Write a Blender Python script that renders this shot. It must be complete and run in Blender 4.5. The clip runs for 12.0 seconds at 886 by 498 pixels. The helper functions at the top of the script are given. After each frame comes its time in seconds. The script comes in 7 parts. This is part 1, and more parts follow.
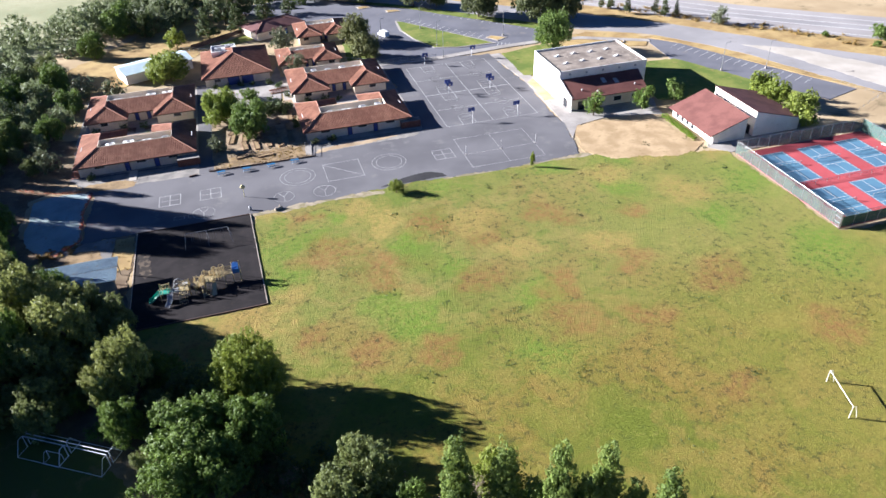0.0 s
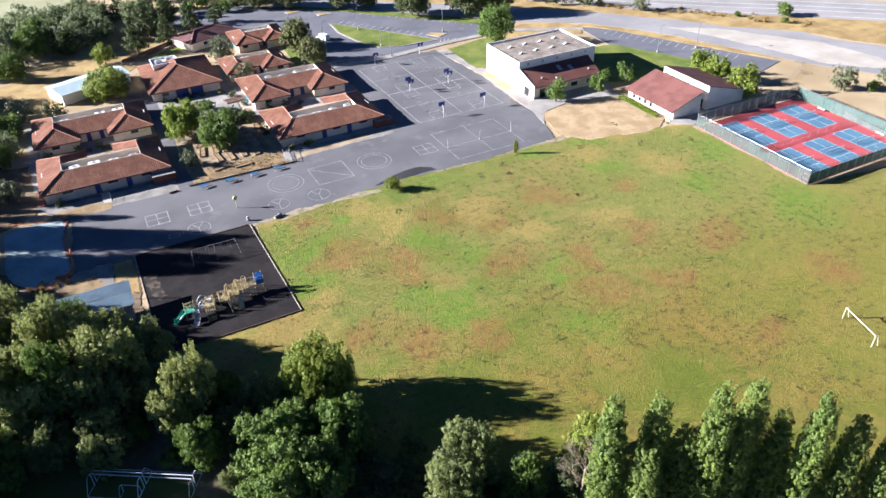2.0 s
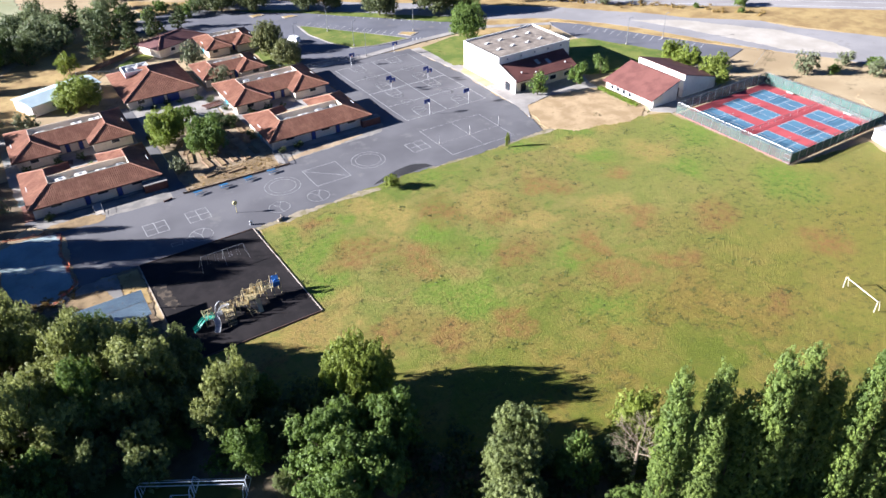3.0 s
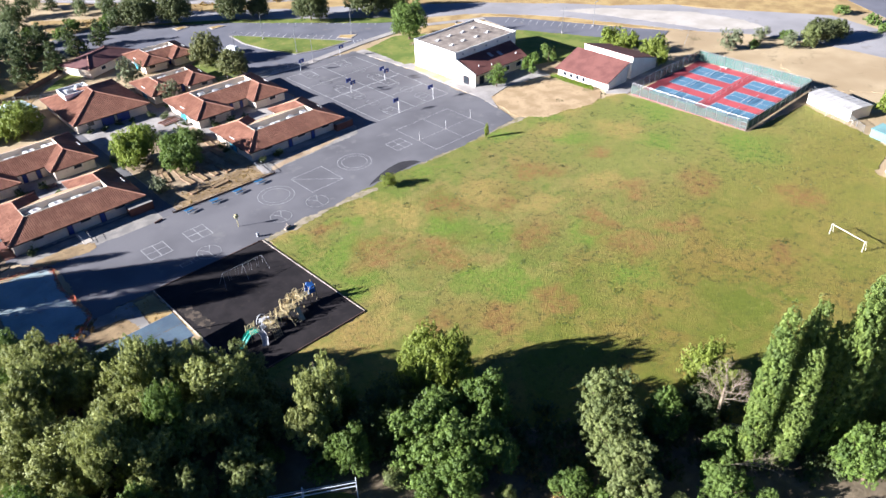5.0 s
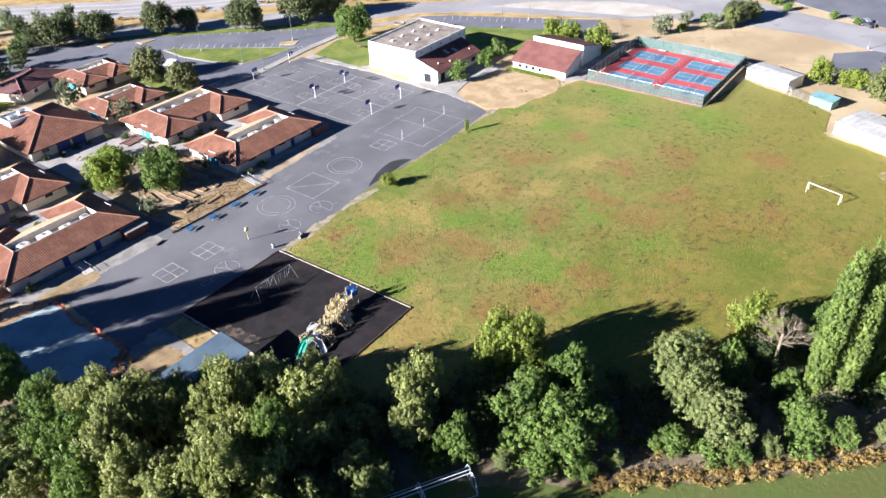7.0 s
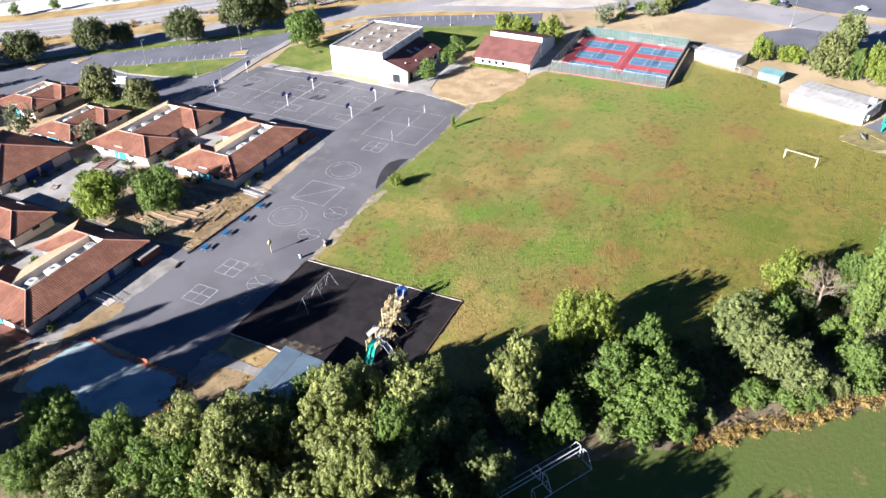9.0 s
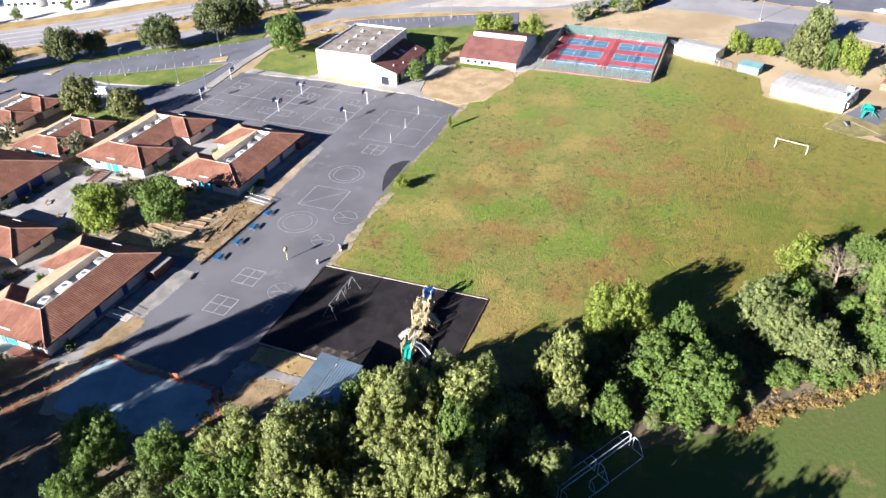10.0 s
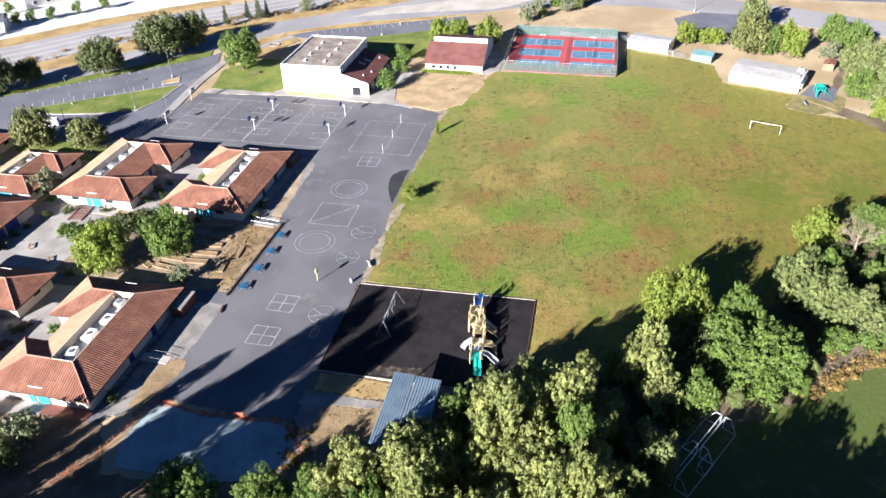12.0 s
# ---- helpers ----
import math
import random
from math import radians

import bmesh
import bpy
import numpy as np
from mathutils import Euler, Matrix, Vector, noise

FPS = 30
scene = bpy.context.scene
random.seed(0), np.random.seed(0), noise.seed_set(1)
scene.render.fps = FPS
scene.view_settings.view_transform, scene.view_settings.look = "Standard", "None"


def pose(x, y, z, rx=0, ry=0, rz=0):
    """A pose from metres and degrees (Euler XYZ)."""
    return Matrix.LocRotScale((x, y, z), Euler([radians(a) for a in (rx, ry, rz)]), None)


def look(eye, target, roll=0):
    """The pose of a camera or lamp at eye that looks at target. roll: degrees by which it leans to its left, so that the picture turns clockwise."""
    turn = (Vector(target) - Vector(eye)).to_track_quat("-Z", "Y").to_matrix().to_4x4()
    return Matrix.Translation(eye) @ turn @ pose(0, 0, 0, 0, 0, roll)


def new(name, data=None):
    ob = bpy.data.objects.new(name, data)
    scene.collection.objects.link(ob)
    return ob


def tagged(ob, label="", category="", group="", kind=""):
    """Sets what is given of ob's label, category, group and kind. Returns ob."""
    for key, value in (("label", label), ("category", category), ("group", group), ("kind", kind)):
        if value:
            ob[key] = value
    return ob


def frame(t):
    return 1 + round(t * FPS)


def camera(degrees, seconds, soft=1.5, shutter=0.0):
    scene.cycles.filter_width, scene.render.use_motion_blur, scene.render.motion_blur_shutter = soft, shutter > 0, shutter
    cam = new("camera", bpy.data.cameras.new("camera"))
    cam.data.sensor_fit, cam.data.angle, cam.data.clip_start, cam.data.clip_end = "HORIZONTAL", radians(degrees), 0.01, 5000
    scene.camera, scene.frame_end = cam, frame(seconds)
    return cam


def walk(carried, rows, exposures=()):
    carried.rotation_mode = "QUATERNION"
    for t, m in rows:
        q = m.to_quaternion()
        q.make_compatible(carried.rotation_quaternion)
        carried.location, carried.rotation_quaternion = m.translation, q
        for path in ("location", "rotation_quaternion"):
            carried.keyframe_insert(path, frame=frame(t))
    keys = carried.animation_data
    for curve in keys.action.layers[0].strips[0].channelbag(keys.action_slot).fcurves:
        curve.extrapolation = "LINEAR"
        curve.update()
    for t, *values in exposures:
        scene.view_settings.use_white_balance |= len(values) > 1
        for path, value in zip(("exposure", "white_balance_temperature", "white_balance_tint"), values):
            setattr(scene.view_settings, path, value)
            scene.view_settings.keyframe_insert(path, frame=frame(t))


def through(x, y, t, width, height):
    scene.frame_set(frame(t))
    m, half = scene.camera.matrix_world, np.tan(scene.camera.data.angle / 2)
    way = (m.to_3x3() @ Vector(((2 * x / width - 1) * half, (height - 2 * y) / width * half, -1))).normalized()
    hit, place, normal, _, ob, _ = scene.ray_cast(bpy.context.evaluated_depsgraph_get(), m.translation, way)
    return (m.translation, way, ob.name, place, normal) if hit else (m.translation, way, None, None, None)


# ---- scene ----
cam = camera(63.6, 12.0, soft=1.55)
PATH = [
    (0, (-2.973, 2.417, 81.836), (-2.545, 4.0, 80.692), -2.3),
    (0.5, (-9.146, 3.866, 81.801), (-8.639, 5.425, 80.655), -2.2),
    (1, (-15.316, 5.358, 81.782), (-14.738, 6.89, 80.634), -2.1),
    (1.5, (-21.533, 6.97, 81.776), (-20.887, 8.475, 80.629), -2.0),
    (2, (-27.802, 8.777, 81.767), (-27.086, 10.251, 80.621), -2.0),
    (2.5, (-34.062, 10.88, 81.783), (-33.279, 12.32, 80.638), -2.1),
    (3, (-40.181, 13.588, 81.8), (-39.33, 14.987, 80.652), -1.9),
    (5, (-63.231, 27.185, 81.903), (-62.127, 28.395, 80.754), -1.8),
    (5.5, (-68.694, 31.132, 81.908), (-67.532, 32.288, 80.762), -1.8),
    (6, (-73.949, 35.487, 81.897), (-72.732, 36.585, 80.751), -1.7),
    (6.5, (-78.775, 40.263, 81.883), (-77.508, 41.302, 80.737), -1.6),
    (7, (-83.17, 45.399, 81.868), (-81.857, 46.379, 80.721), -1.5),
    (9, (-98.524, 67.254, 81.753), (-97.059, 67.989, 80.607), -1.4),
    (9.5, (-101.566, 72.913, 81.76), (-100.07, 73.589, 80.617), -1.5),
    (10, (-103.987, 78.707, 81.761), (-102.467, 79.325, 80.617), -1.3),
    (10.5, (-105.927, 84.669, 81.746), (-104.383, 85.228, 80.604), -1.4),
    (11, (-107.479, 90.814, 81.711), (-105.913, 91.311, 80.571), -1.4),
    (11.5, (-108.773, 97.024, 81.672), (-107.185, 97.451, 80.533), -1.4),
    (12, (-109.886, 103.253, 81.621), (-108.28, 103.614, 80.486), -1.4),
]
walk(cam, [(t, look(eye, target, roll)) for t, eye, target, roll in PATH],
     exposures=((0, 2.0, 6250, 10), (7, 2.0, 6300, 10), (9, 1.97, 6400, 10), (12, 1.93, 6450, 10)))

# ---- light ----
SUN_ROT, SUN_EL = radians(-62.2), radians(20.0)
world = bpy.data.worlds.new("sky")
scene.world = world
world.use_nodes = True
wn = world.node_tree.nodes
sky = wn.new("ShaderNodeTexSky")
sky.sky_type, sky.sun_disc = "NISHITA", False
sky.air_density, sky.dust_density, sky.ozone_density = 0.5, 0.1, 9.0
sky.sun_elevation, sky.sun_rotation = SUN_EL, SUN_ROT
wn["Background"].inputs["Strength"].default_value = 0.031
world.node_tree.links.new(sky.outputs["Color"], wn["Background"].inputs["Color"])
sun = new("sun", bpy.data.lights.new("sun", "SUN"))
sun.data.energy, sun.data.angle, sun.data.color = 5.0, radians(0.5), (0.985, 0.96, 0.98)
to_sun = Vector((math.sin(SUN_ROT) * math.cos(SUN_EL), math.cos(SUN_ROT) * math.cos(SUN_EL), math.sin(SUN_EL)))
sun.matrix_world = look(to_sun * 400, (0, 0, 0))

# ---- materials ----


def nodes_of(name):
    m = bpy.data.materials.new(name)
    m.use_nodes = True
    nt = m.node_tree
    return m, nt, nt.nodes["Principled BSDF"]


def place(nt):
    return nt.nodes.new("ShaderNodeNewGeometry").outputs["Position"]


def noise_of(nt, vec, scale, detail=4.0, rough=0.55, stretch=None):
    if stretch:
        mp = nt.nodes.new("ShaderNodeMapping")
        mp.inputs["Scale"].default_value = stretch
        nt.links.new(vec, mp.inputs["Vector"])
        vec = mp.outputs["Vector"]
    n = nt.nodes.new("ShaderNodeTexNoise")
    n.inputs["Scale"].default_value, n.inputs["Detail"].default_value = scale, detail
    n.inputs["Roughness"].default_value = rough
    nt.links.new(vec, n.inputs["Vector"])
    return n.outputs["Fac"]


def span(nt, value, a, b, lo=0.0, hi=1.0):
    r = nt.nodes.new("ShaderNodeMapRange")
    r.interpolation_type = "SMOOTHSTEP"
    for key, v in (("From Min", a), ("From Max", b), ("To Min", lo), ("To Max", hi)):
        r.inputs[key].default_value = v
    nt.links.new(value, r.inputs["Value"])
    return r.outputs["Result"]


def blend(nt, fac, a, b, mode="MIX"):
    n = nt.nodes.new("ShaderNodeMix")
    n.data_type, n.blend_type = "RGBA", mode
    for key, v in ((0, fac), (6, a), (7, b)):
        if isinstance(v, bpy.types.NodeSocket):
            nt.links.new(v, n.inputs[key])
        elif key == 0:
            n.inputs[key].default_value = v
        else:
            n.inputs[key].default_value = (*v, 1)
    return n.outputs[2]


def math_of(nt, op, a, b):
    n = nt.nodes.new("ShaderNodeMath")
    n.operation = op
    for key, v in ((0, a), (1, b)):
        if isinstance(v, bpy.types.NodeSocket):
            nt.links.new(v, n.inputs[key])
        else:
            n.inputs[key].default_value = v
    return n.outputs[0]


def bump_of(nt, bsdf, height, dist, strength=0.6):
    b = nt.nodes.new("ShaderNodeBump")
    b.inputs["Distance"].default_value, b.inputs["Strength"].default_value = dist, strength
    nt.links.new(height, b.inputs["Height"])
    nt.links.new(b.outputs["Normal"], bsdf.inputs["Normal"])


def surface(name, light, dark, big=0.15, small=2.5, rough=0.85, relief=0.02, metal=0.0, stain=None, random=0.0, at=(0.35, 0.65)):
    """A weathered surface: two colours over large and small noise, stains, fine relief."""
    m, nt, bsdf = nodes_of(name)
    pos = place(nt)
    a = noise_of(nt, pos, big, 3)
    b = noise_of(nt, pos, small, 5, 0.65)
    col = blend(nt, span(nt, a, *at), dark, light)
    mid = tuple(0.45 * (x + y) for x, y in zip(light, dark))
    col = blend(nt, span(nt, b, 0.45, 0.75, 0.0, 0.6), col, mid)
    if stain:
        s = noise_of(nt, pos, big * 2.7, 6, 0.7)
        col = blend(nt, span(nt, s, 0.56, 0.68, 0.0, 0.8), col, stain)
    if random:
        g = nt.nodes.new("ShaderNodeNewGeometry")
        col = blend(nt, span(nt, g.outputs["Random Per Island"], 0, 1, 0, random), col, tuple(0.5 * x for x in dark))
    nt.links.new(col, bsdf.inputs["Base Color"])
    bsdf.inputs["Roughness"].default_value, bsdf.inputs["Metallic"].default_value = rough, metal
    if rough > 0.8:
        bsdf.inputs["Specular IOR Level"].default_value = 0.15
    if relief:
        bump_of(nt, bsdf, b, relief)
    return m


def leafage(name, light, dark, through=0.25):
    """Leaves: each varies in colour by itself and over the crown, and lets some light through."""
    m, nt, bsdf = nodes_of(name)
    g = nt.nodes.new("ShaderNodeNewGeometry")
    pos = g.outputs["Position"]
    col = blend(nt, span(nt, g.outputs["Random Per Island"], 0, 1, 0.25, 1.0), dark, light)
    col = blend(nt, span(nt, noise_of(nt, pos, 0.5, 3), 0.38, 0.64, 0.0, 0.8), col, dark)
    oi = nt.nodes.new("ShaderNodeObjectInfo")
    col = blend(nt, span(nt, oi.outputs["Random"], 0, 1, 0.0, 0.35), col, tuple(0.75 * x + 0.02 for x in light))
    nt.links.new(col, bsdf.inputs["Base Color"])
    bsdf.inputs["Roughness"].default_value = 0.55
    bsdf.inputs["Specular IOR Level"].default_value = 0.25
    tr = nt.nodes.new("ShaderNodeBsdfTranslucent")
    nt.links.new(blend(nt, 0.35, col, tuple(1.5 * x for x in light)), tr.inputs["Color"])
    mix = nt.nodes.new("ShaderNodeMixShader")
    mix.inputs[0].default_value = through
    nt.links.new(bsdf.outputs[0], mix.inputs[1])
    nt.links.new(tr.outputs[0], mix.inputs[2])
    nt.links.new(mix.outputs[0], nt.nodes["Material Output"].inputs["Surface"])
    return m


# spots of the field: x, y, radius; dry red-brown ones and lush ones
DRY_SPOTS = [(52.6, 121.1, 6), (15, 112, 8), (28, 125, 7), (31, 104.6, 6), (42, 88, 7), (-13, 104, 6), (-22, 101, 5), (-1, 97, 4), (46, 97.4, 5), (71, 116, 5), (6, 121, 7), (8, 91, 5), (19, 87, 4), (3, 136.6, 3.5), (37, 118, 5), (62, 100, 5), (56, 84, 6), (74, 92, 6), (84, 74, 6), (60, 66, 5)]
GOLD_SPOTS = [(-13, 106, 7), (-20, 105, 6), (-7, 103, 5), (-4, 110, 4), (-3.5, 140.6, 4), (14.5, 138, 6), (18, 131.5, 6), (36.5, 125.5, 6), (13.4, 123.8, 4), (88.5, 141, 8), (99, 136, 7), (85, 120, 7), (60, 107.5, 6), (43, 111.7, 5), (72, 131.6, 6)]
LUSH_SPOTS = [(-3, 117, 7), (20, 120.2, 5), (26.4, 111.1, 6), (37, 83, 8), (17, 95, 8), (13, 103, 6), (-2, 127, 7), (7.4, 136.6, 4), (-4.8, 134.7, 5), (72, 127, 6), (76, 139, 6), (60, 140.6, 6), (85.7, 108.8, 7), (34, 139.6, 6), (3.2, 126.4, 6), (40, 95.5, 6), (100, 120, 9), (98, 92, 9)]


def field_material():
    m, nt, bsdf = nodes_of("field_grass")
    pos = place(nt)
    warp = nt.nodes.new("ShaderNodeTexNoise")
    warp.inputs["Scale"].default_value, warp.inputs["Detail"].default_value = 0.13, 4
    nt.links.new(pos, warp.inputs["Vector"])
    push = nt.nodes.new("ShaderNodeVectorMath")
    push.operation = "MULTIPLY_ADD"
    nt.links.new(warp.outputs["Color"], push.inputs[0])
    push.inputs[1].default_value = (16, 16, 0)
    nt.links.new(pos, push.inputs[2])
    bent = push.outputs["Vector"]
    wide = noise_of(nt, pos, 0.028, 4, 0.6)
    mid = noise_of(nt, bent, 0.09, 6, 0.65)
    patch = noise_of(nt, bent, 0.2, 5, 0.7)
    veil = noise_of(nt, bent, 0.055, 5, 0.65)
    fine = noise_of(nt, pos, 1.6, 6, 0.8)
    grit = noise_of(nt, pos, 0.7, 5, 0.85)
    clump = noise_of(nt, pos, 0.5, 8, 0.78)
    sep = nt.nodes.new("ShaderNodeSeparateXYZ")
    nt.links.new(bent, sep.inputs[0])
    east = span(nt, sep.outputs["X"], 55.0, 95.0)
    green, lush, olive, tan, brown = (0.129, 0.168, 0.03), (0.125, 0.214, 0.025), (0.195, 0.196, 0.05), (0.25, 0.205, 0.066), (0.25, 0.118, 0.046)
    col = blend(nt, span(nt, wide, 0.36, 0.56), green, olive)
    col = blend(nt, span(nt, mid, 0.42, 0.62, 0, 0.8), col, tan)
    col = blend(nt, span(nt, patch, 0.44, 0.66, 0, 0.75), col, green)
    col = blend(nt, math_of(nt, "MULTIPLY", span(nt, veil, 0.48, 0.64, 0, 0.5), span(nt, sep.outputs["X"], 95.0, 55.0)), col, (0.255, 0.165, 0.056))
    col = blend(nt, math_of(nt, "MULTIPLY", east, 0.55), col, (0.235, 0.222, 0.058))

    # grass tinted darker southward, standing in for its angle-dependent brightness
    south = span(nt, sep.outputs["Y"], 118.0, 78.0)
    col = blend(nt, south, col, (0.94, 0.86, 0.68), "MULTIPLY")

    def spots(rows):
        total = None
        for x, y, r in rows:
            d = nt.nodes.new("ShaderNodeVectorMath")
            d.operation = "DISTANCE"
            nt.links.new(bent, d.inputs[0])
            d.inputs[1].default_value = (x + 8, y + 8, 0)
            v = span(nt, d.outputs["Value"], 0.3 * r, 1.25 * r, 1.0, 0.0)
            total = v if total is None else math_of(nt, "MAXIMUM", total, v)
        return math_of(nt, "MULTIPLY", total, span(nt, grit, 0.3, 0.6))

    col = blend(nt, math_of(nt, "MULTIPLY", spots(LUSH_SPOTS), 0.88), col, lush)
    col = blend(nt, math_of(nt, "MULTIPLY", spots(DRY_SPOTS), 0.78), col, brown)
    col = blend(nt, math_of(nt, "MULTIPLY", spots(GOLD_SPOTS), 0.9), col, (0.335, 0.24, 0.076))
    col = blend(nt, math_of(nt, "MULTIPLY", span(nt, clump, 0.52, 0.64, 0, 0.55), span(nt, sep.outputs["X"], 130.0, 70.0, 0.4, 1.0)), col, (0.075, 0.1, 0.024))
    col = blend(nt, span(nt, clump, 0.46, 0.34, 0, 0.3), col, (0.32, 0.275, 0.08))
    dark = (0.05, 0.055, 0.02)
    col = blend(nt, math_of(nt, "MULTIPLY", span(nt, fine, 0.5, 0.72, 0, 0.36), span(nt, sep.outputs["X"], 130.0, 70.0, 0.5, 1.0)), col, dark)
    col = blend(nt, math_of(nt, "MULTIPLY", span(nt, grit, 0.51, 0.63, 0, 0.85), span(nt, veil, 0.42, 0.58)), col, dark)
    nt.links.new(col, bsdf.inputs["Base Color"])
    bsdf.inputs["Roughness"].default_value = 0.95
    bsdf.inputs["Specular IOR Level"].default_value = 0.1
    bsdf.inputs["Sheen Weight"].default_value, bsdf.inputs["Sheen Roughness"].default_value = 0.02, 0.45
    bump_of(nt, bsdf, fine, 0.3, 0.9)
    return m


M_FIELD = field_material()
M_LAWN = surface("lawn", (0.19, 0.21, 0.055), (0.105, 0.15, 0.033), 0.16, 1.6, 0.95, 0.12, stain=(0.27, 0.215, 0.085))
# lower-field grass, its green set dark to carry the tree shade
M_SHADY = surface("shade_toned_grass", (0.085, 0.116, 0.029), (0.1, 0.108, 0.035), 0.06, 1.2, 0.95, 0.15, stain=(0.2, 0.15, 0.07))
M_EARTH = surface("dry_earth", (0.47, 0.365, 0.23), (0.35, 0.26, 0.155), 0.04, 0.9, 0.97, 0.12, stain=(0.2, 0.16, 0.09))
M_DIRT = surface("bare_dirt", (0.46, 0.355, 0.24), (0.33, 0.24, 0.155), 0.2, 1.5, 0.97, 0.06, stain=(0.24, 0.17, 0.1))
# brown dirt, taken darker than M_DIRT partly to carry the tree shade
M_SHADEDIRT = surface("shade_toned_brown_dirt", (0.215, 0.16, 0.105), (0.14, 0.1, 0.067), 0.25, 1.5, 0.97, 0.08, stain=(0.34, 0.26, 0.17))
M_GARDEN = surface("garden_soil", (0.36, 0.275, 0.18), (0.22, 0.165, 0.11), 0.4, 1.6, 0.97, 0.1, stain=(0.15, 0.11, 0.075))
M_APRON = surface("tan_dirt", (0.48, 0.35, 0.21), (0.34, 0.24, 0.135), 0.22, 1.5, 0.97, 0.08, stain=(0.27, 0.2, 0.1))
M_TRODDEN = surface("trodden_grass", (0.27, 0.225, 0.1), (0.165, 0.15, 0.062), 0.3, 1.6, 0.97, 0.1, stain=(0.36, 0.28, 0.17))
M_STRAW = surface("straw_grass", (0.43, 0.31, 0.14), (0.29, 0.195, 0.09), 0.15, 1.8, 0.97, 0.15, stain=(0.22, 0.17, 0.08))
M_DRYSTRAW = surface("brown_straw", (0.33, 0.235, 0.13), (0.2, 0.14, 0.08), 0.3, 1.8, 0.97, 0.15, stain=(0.15, 0.11, 0.065))
M_ASPHALT = surface("yard_asphalt", (0.162, 0.158, 0.167), (0.12, 0.117, 0.126), 0.06, 3.5, 0.92, 0.02, stain=(0.185, 0.18, 0.18))
M_WORN = surface("worn_pale_concrete", (0.31, 0.285, 0.255), (0.2, 0.188, 0.175), 0.35, 2.5, 0.92, 0.02, stain=(0.2, 0.185, 0.17))
M_RIM = surface("trodden_rim", (0.37, 0.31, 0.235), (0.22, 0.19, 0.11), 0.5, 2.5, 0.95, 0.03, stain=(0.17, 0.17, 0.07))
M_ROAD = surface("road_asphalt", (0.33, 0.315, 0.315), (0.26, 0.25, 0.252), 0.05, 2.0, 0.88, 0.01, stain=(0.25, 0.23, 0.22))
M_FRESH = surface("fresh_asphalt", (0.05, 0.049, 0.052), (0.033, 0.032, 0.035), 0.2, 3.0, 0.9, 0.01)
M_LOT = surface("lot_asphalt", (0.162, 0.163, 0.186), (0.128, 0.13, 0.15), 0.08, 2.0, 0.88, 0.01, stain=(0.18, 0.17, 0.17))
M_HIGHWAY = surface("highway_concrete", (0.36, 0.335, 0.325), (0.29, 0.27, 0.265), 0.05, 1.0, 0.9, 0.01)
M_CONCRETE = surface("concrete", (0.38, 0.352, 0.325), (0.275, 0.252, 0.235), 0.2, 3.0, 0.9, 0.01, stain=(0.22, 0.2, 0.185))
M_SLAB = surface("pad_concrete", (0.35, 0.43, 0.43), (0.25, 0.315, 0.32), 0.2, 1.2, 0.92, 0.03, stain=(0.28, 0.24, 0.2))
M_PALEROOF = surface("pale_cyan_roof", (0.6, 0.72, 0.75), (0.5, 0.62, 0.66), 0.3, 3.0, 0.55, 0)
M_HILL = surface("hill_grass", (0.36, 0.35, 0.22), (0.27, 0.28, 0.16), 0.05, 0.6, 0.97, 0.3, stain=(0.28, 0.23, 0.12))
M_GRAVEL = surface("pale_gravel", (0.55, 0.5, 0.44), (0.45, 0.4, 0.34), 0.1, 1.2, 0.95, 0.03)
M_SHOULDER = surface("pale_road_shoulder", (0.5, 0.455, 0.4), (0.4, 0.36, 0.31), 0.1, 1.2, 0.95, 0.03)
M_RUBBER = surface("black_rubber_chips", (0.026, 0.022, 0.023), (0.016, 0.014, 0.015), 0.3, 6.0, 0.95, 0.03, stain=(0.036, 0.029, 0.026))
M_LINE = surface("worn_white_paint", (0.42, 0.42, 0.415), (0.24, 0.24, 0.25), 0.8, 5.0, 0.8, 0)
M_YELLOW = surface("worn_yellow_paint", (0.7, 0.61, 0.31), (0.55, 0.47, 0.22), 0.8, 5.0, 0.8, 0)
M_TILE = surface("red_clay_tiles", (0.335, 0.16, 0.106), (0.245, 0.11, 0.074), 0.35, 2.2, 0.82, 0.02, stain=(0.24, 0.1, 0.07), random=0.35)
M_PALETILE = surface("pale_tiles_north", (0.39, 0.26, 0.165), (0.315, 0.205, 0.13), 0.35, 2.2, 0.85, 0.02, random=0.2)
M_RIDGE = surface("ridge_clay", (0.4, 0.21, 0.155), (0.32, 0.165, 0.12), 0.5, 3.0, 0.85, 0.01, random=0.3)
M_SHINGLE = surface("dark_red_shingles", (0.185, 0.08, 0.068), (0.135, 0.057, 0.05), 0.3, 4.0, 0.9, 0.03, stain=(0.16, 0.065, 0.055))
M_DARKROOF = surface("brown_shingles", (0.17, 0.085, 0.08), (0.12, 0.06, 0.06), 0.3, 4.0, 0.9, 0.03)
M_GREYROOF = surface("dark_grey_shingles", (0.1, 0.1, 0.115), (0.07, 0.07, 0.082), 0.3, 4.0, 0.9, 0.03)
M_CREAM = surface("cream_stucco", (0.74, 0.64, 0.52), (0.66, 0.56, 0.45), 0.3, 5.0, 0.92, 0.01, stain=(0.56, 0.47, 0.38))
M_WHITE = surface("white_stucco", (0.84, 0.8, 0.74), (0.76, 0.71, 0.65), 0.25, 4.0, 0.92, 0.01, stain=(0.68, 0.62, 0.55))
M_TRIM = surface("dark_brown_trim", (0.1, 0.055, 0.04), (0.07, 0.04, 0.032), 1.0, 5.0, 0.7, 0)
M_BLUE = surface("blue_painted_door", (0.03, 0.06, 0.26), (0.022, 0.045, 0.2), 0.8, 5.0, 0.45, 0)
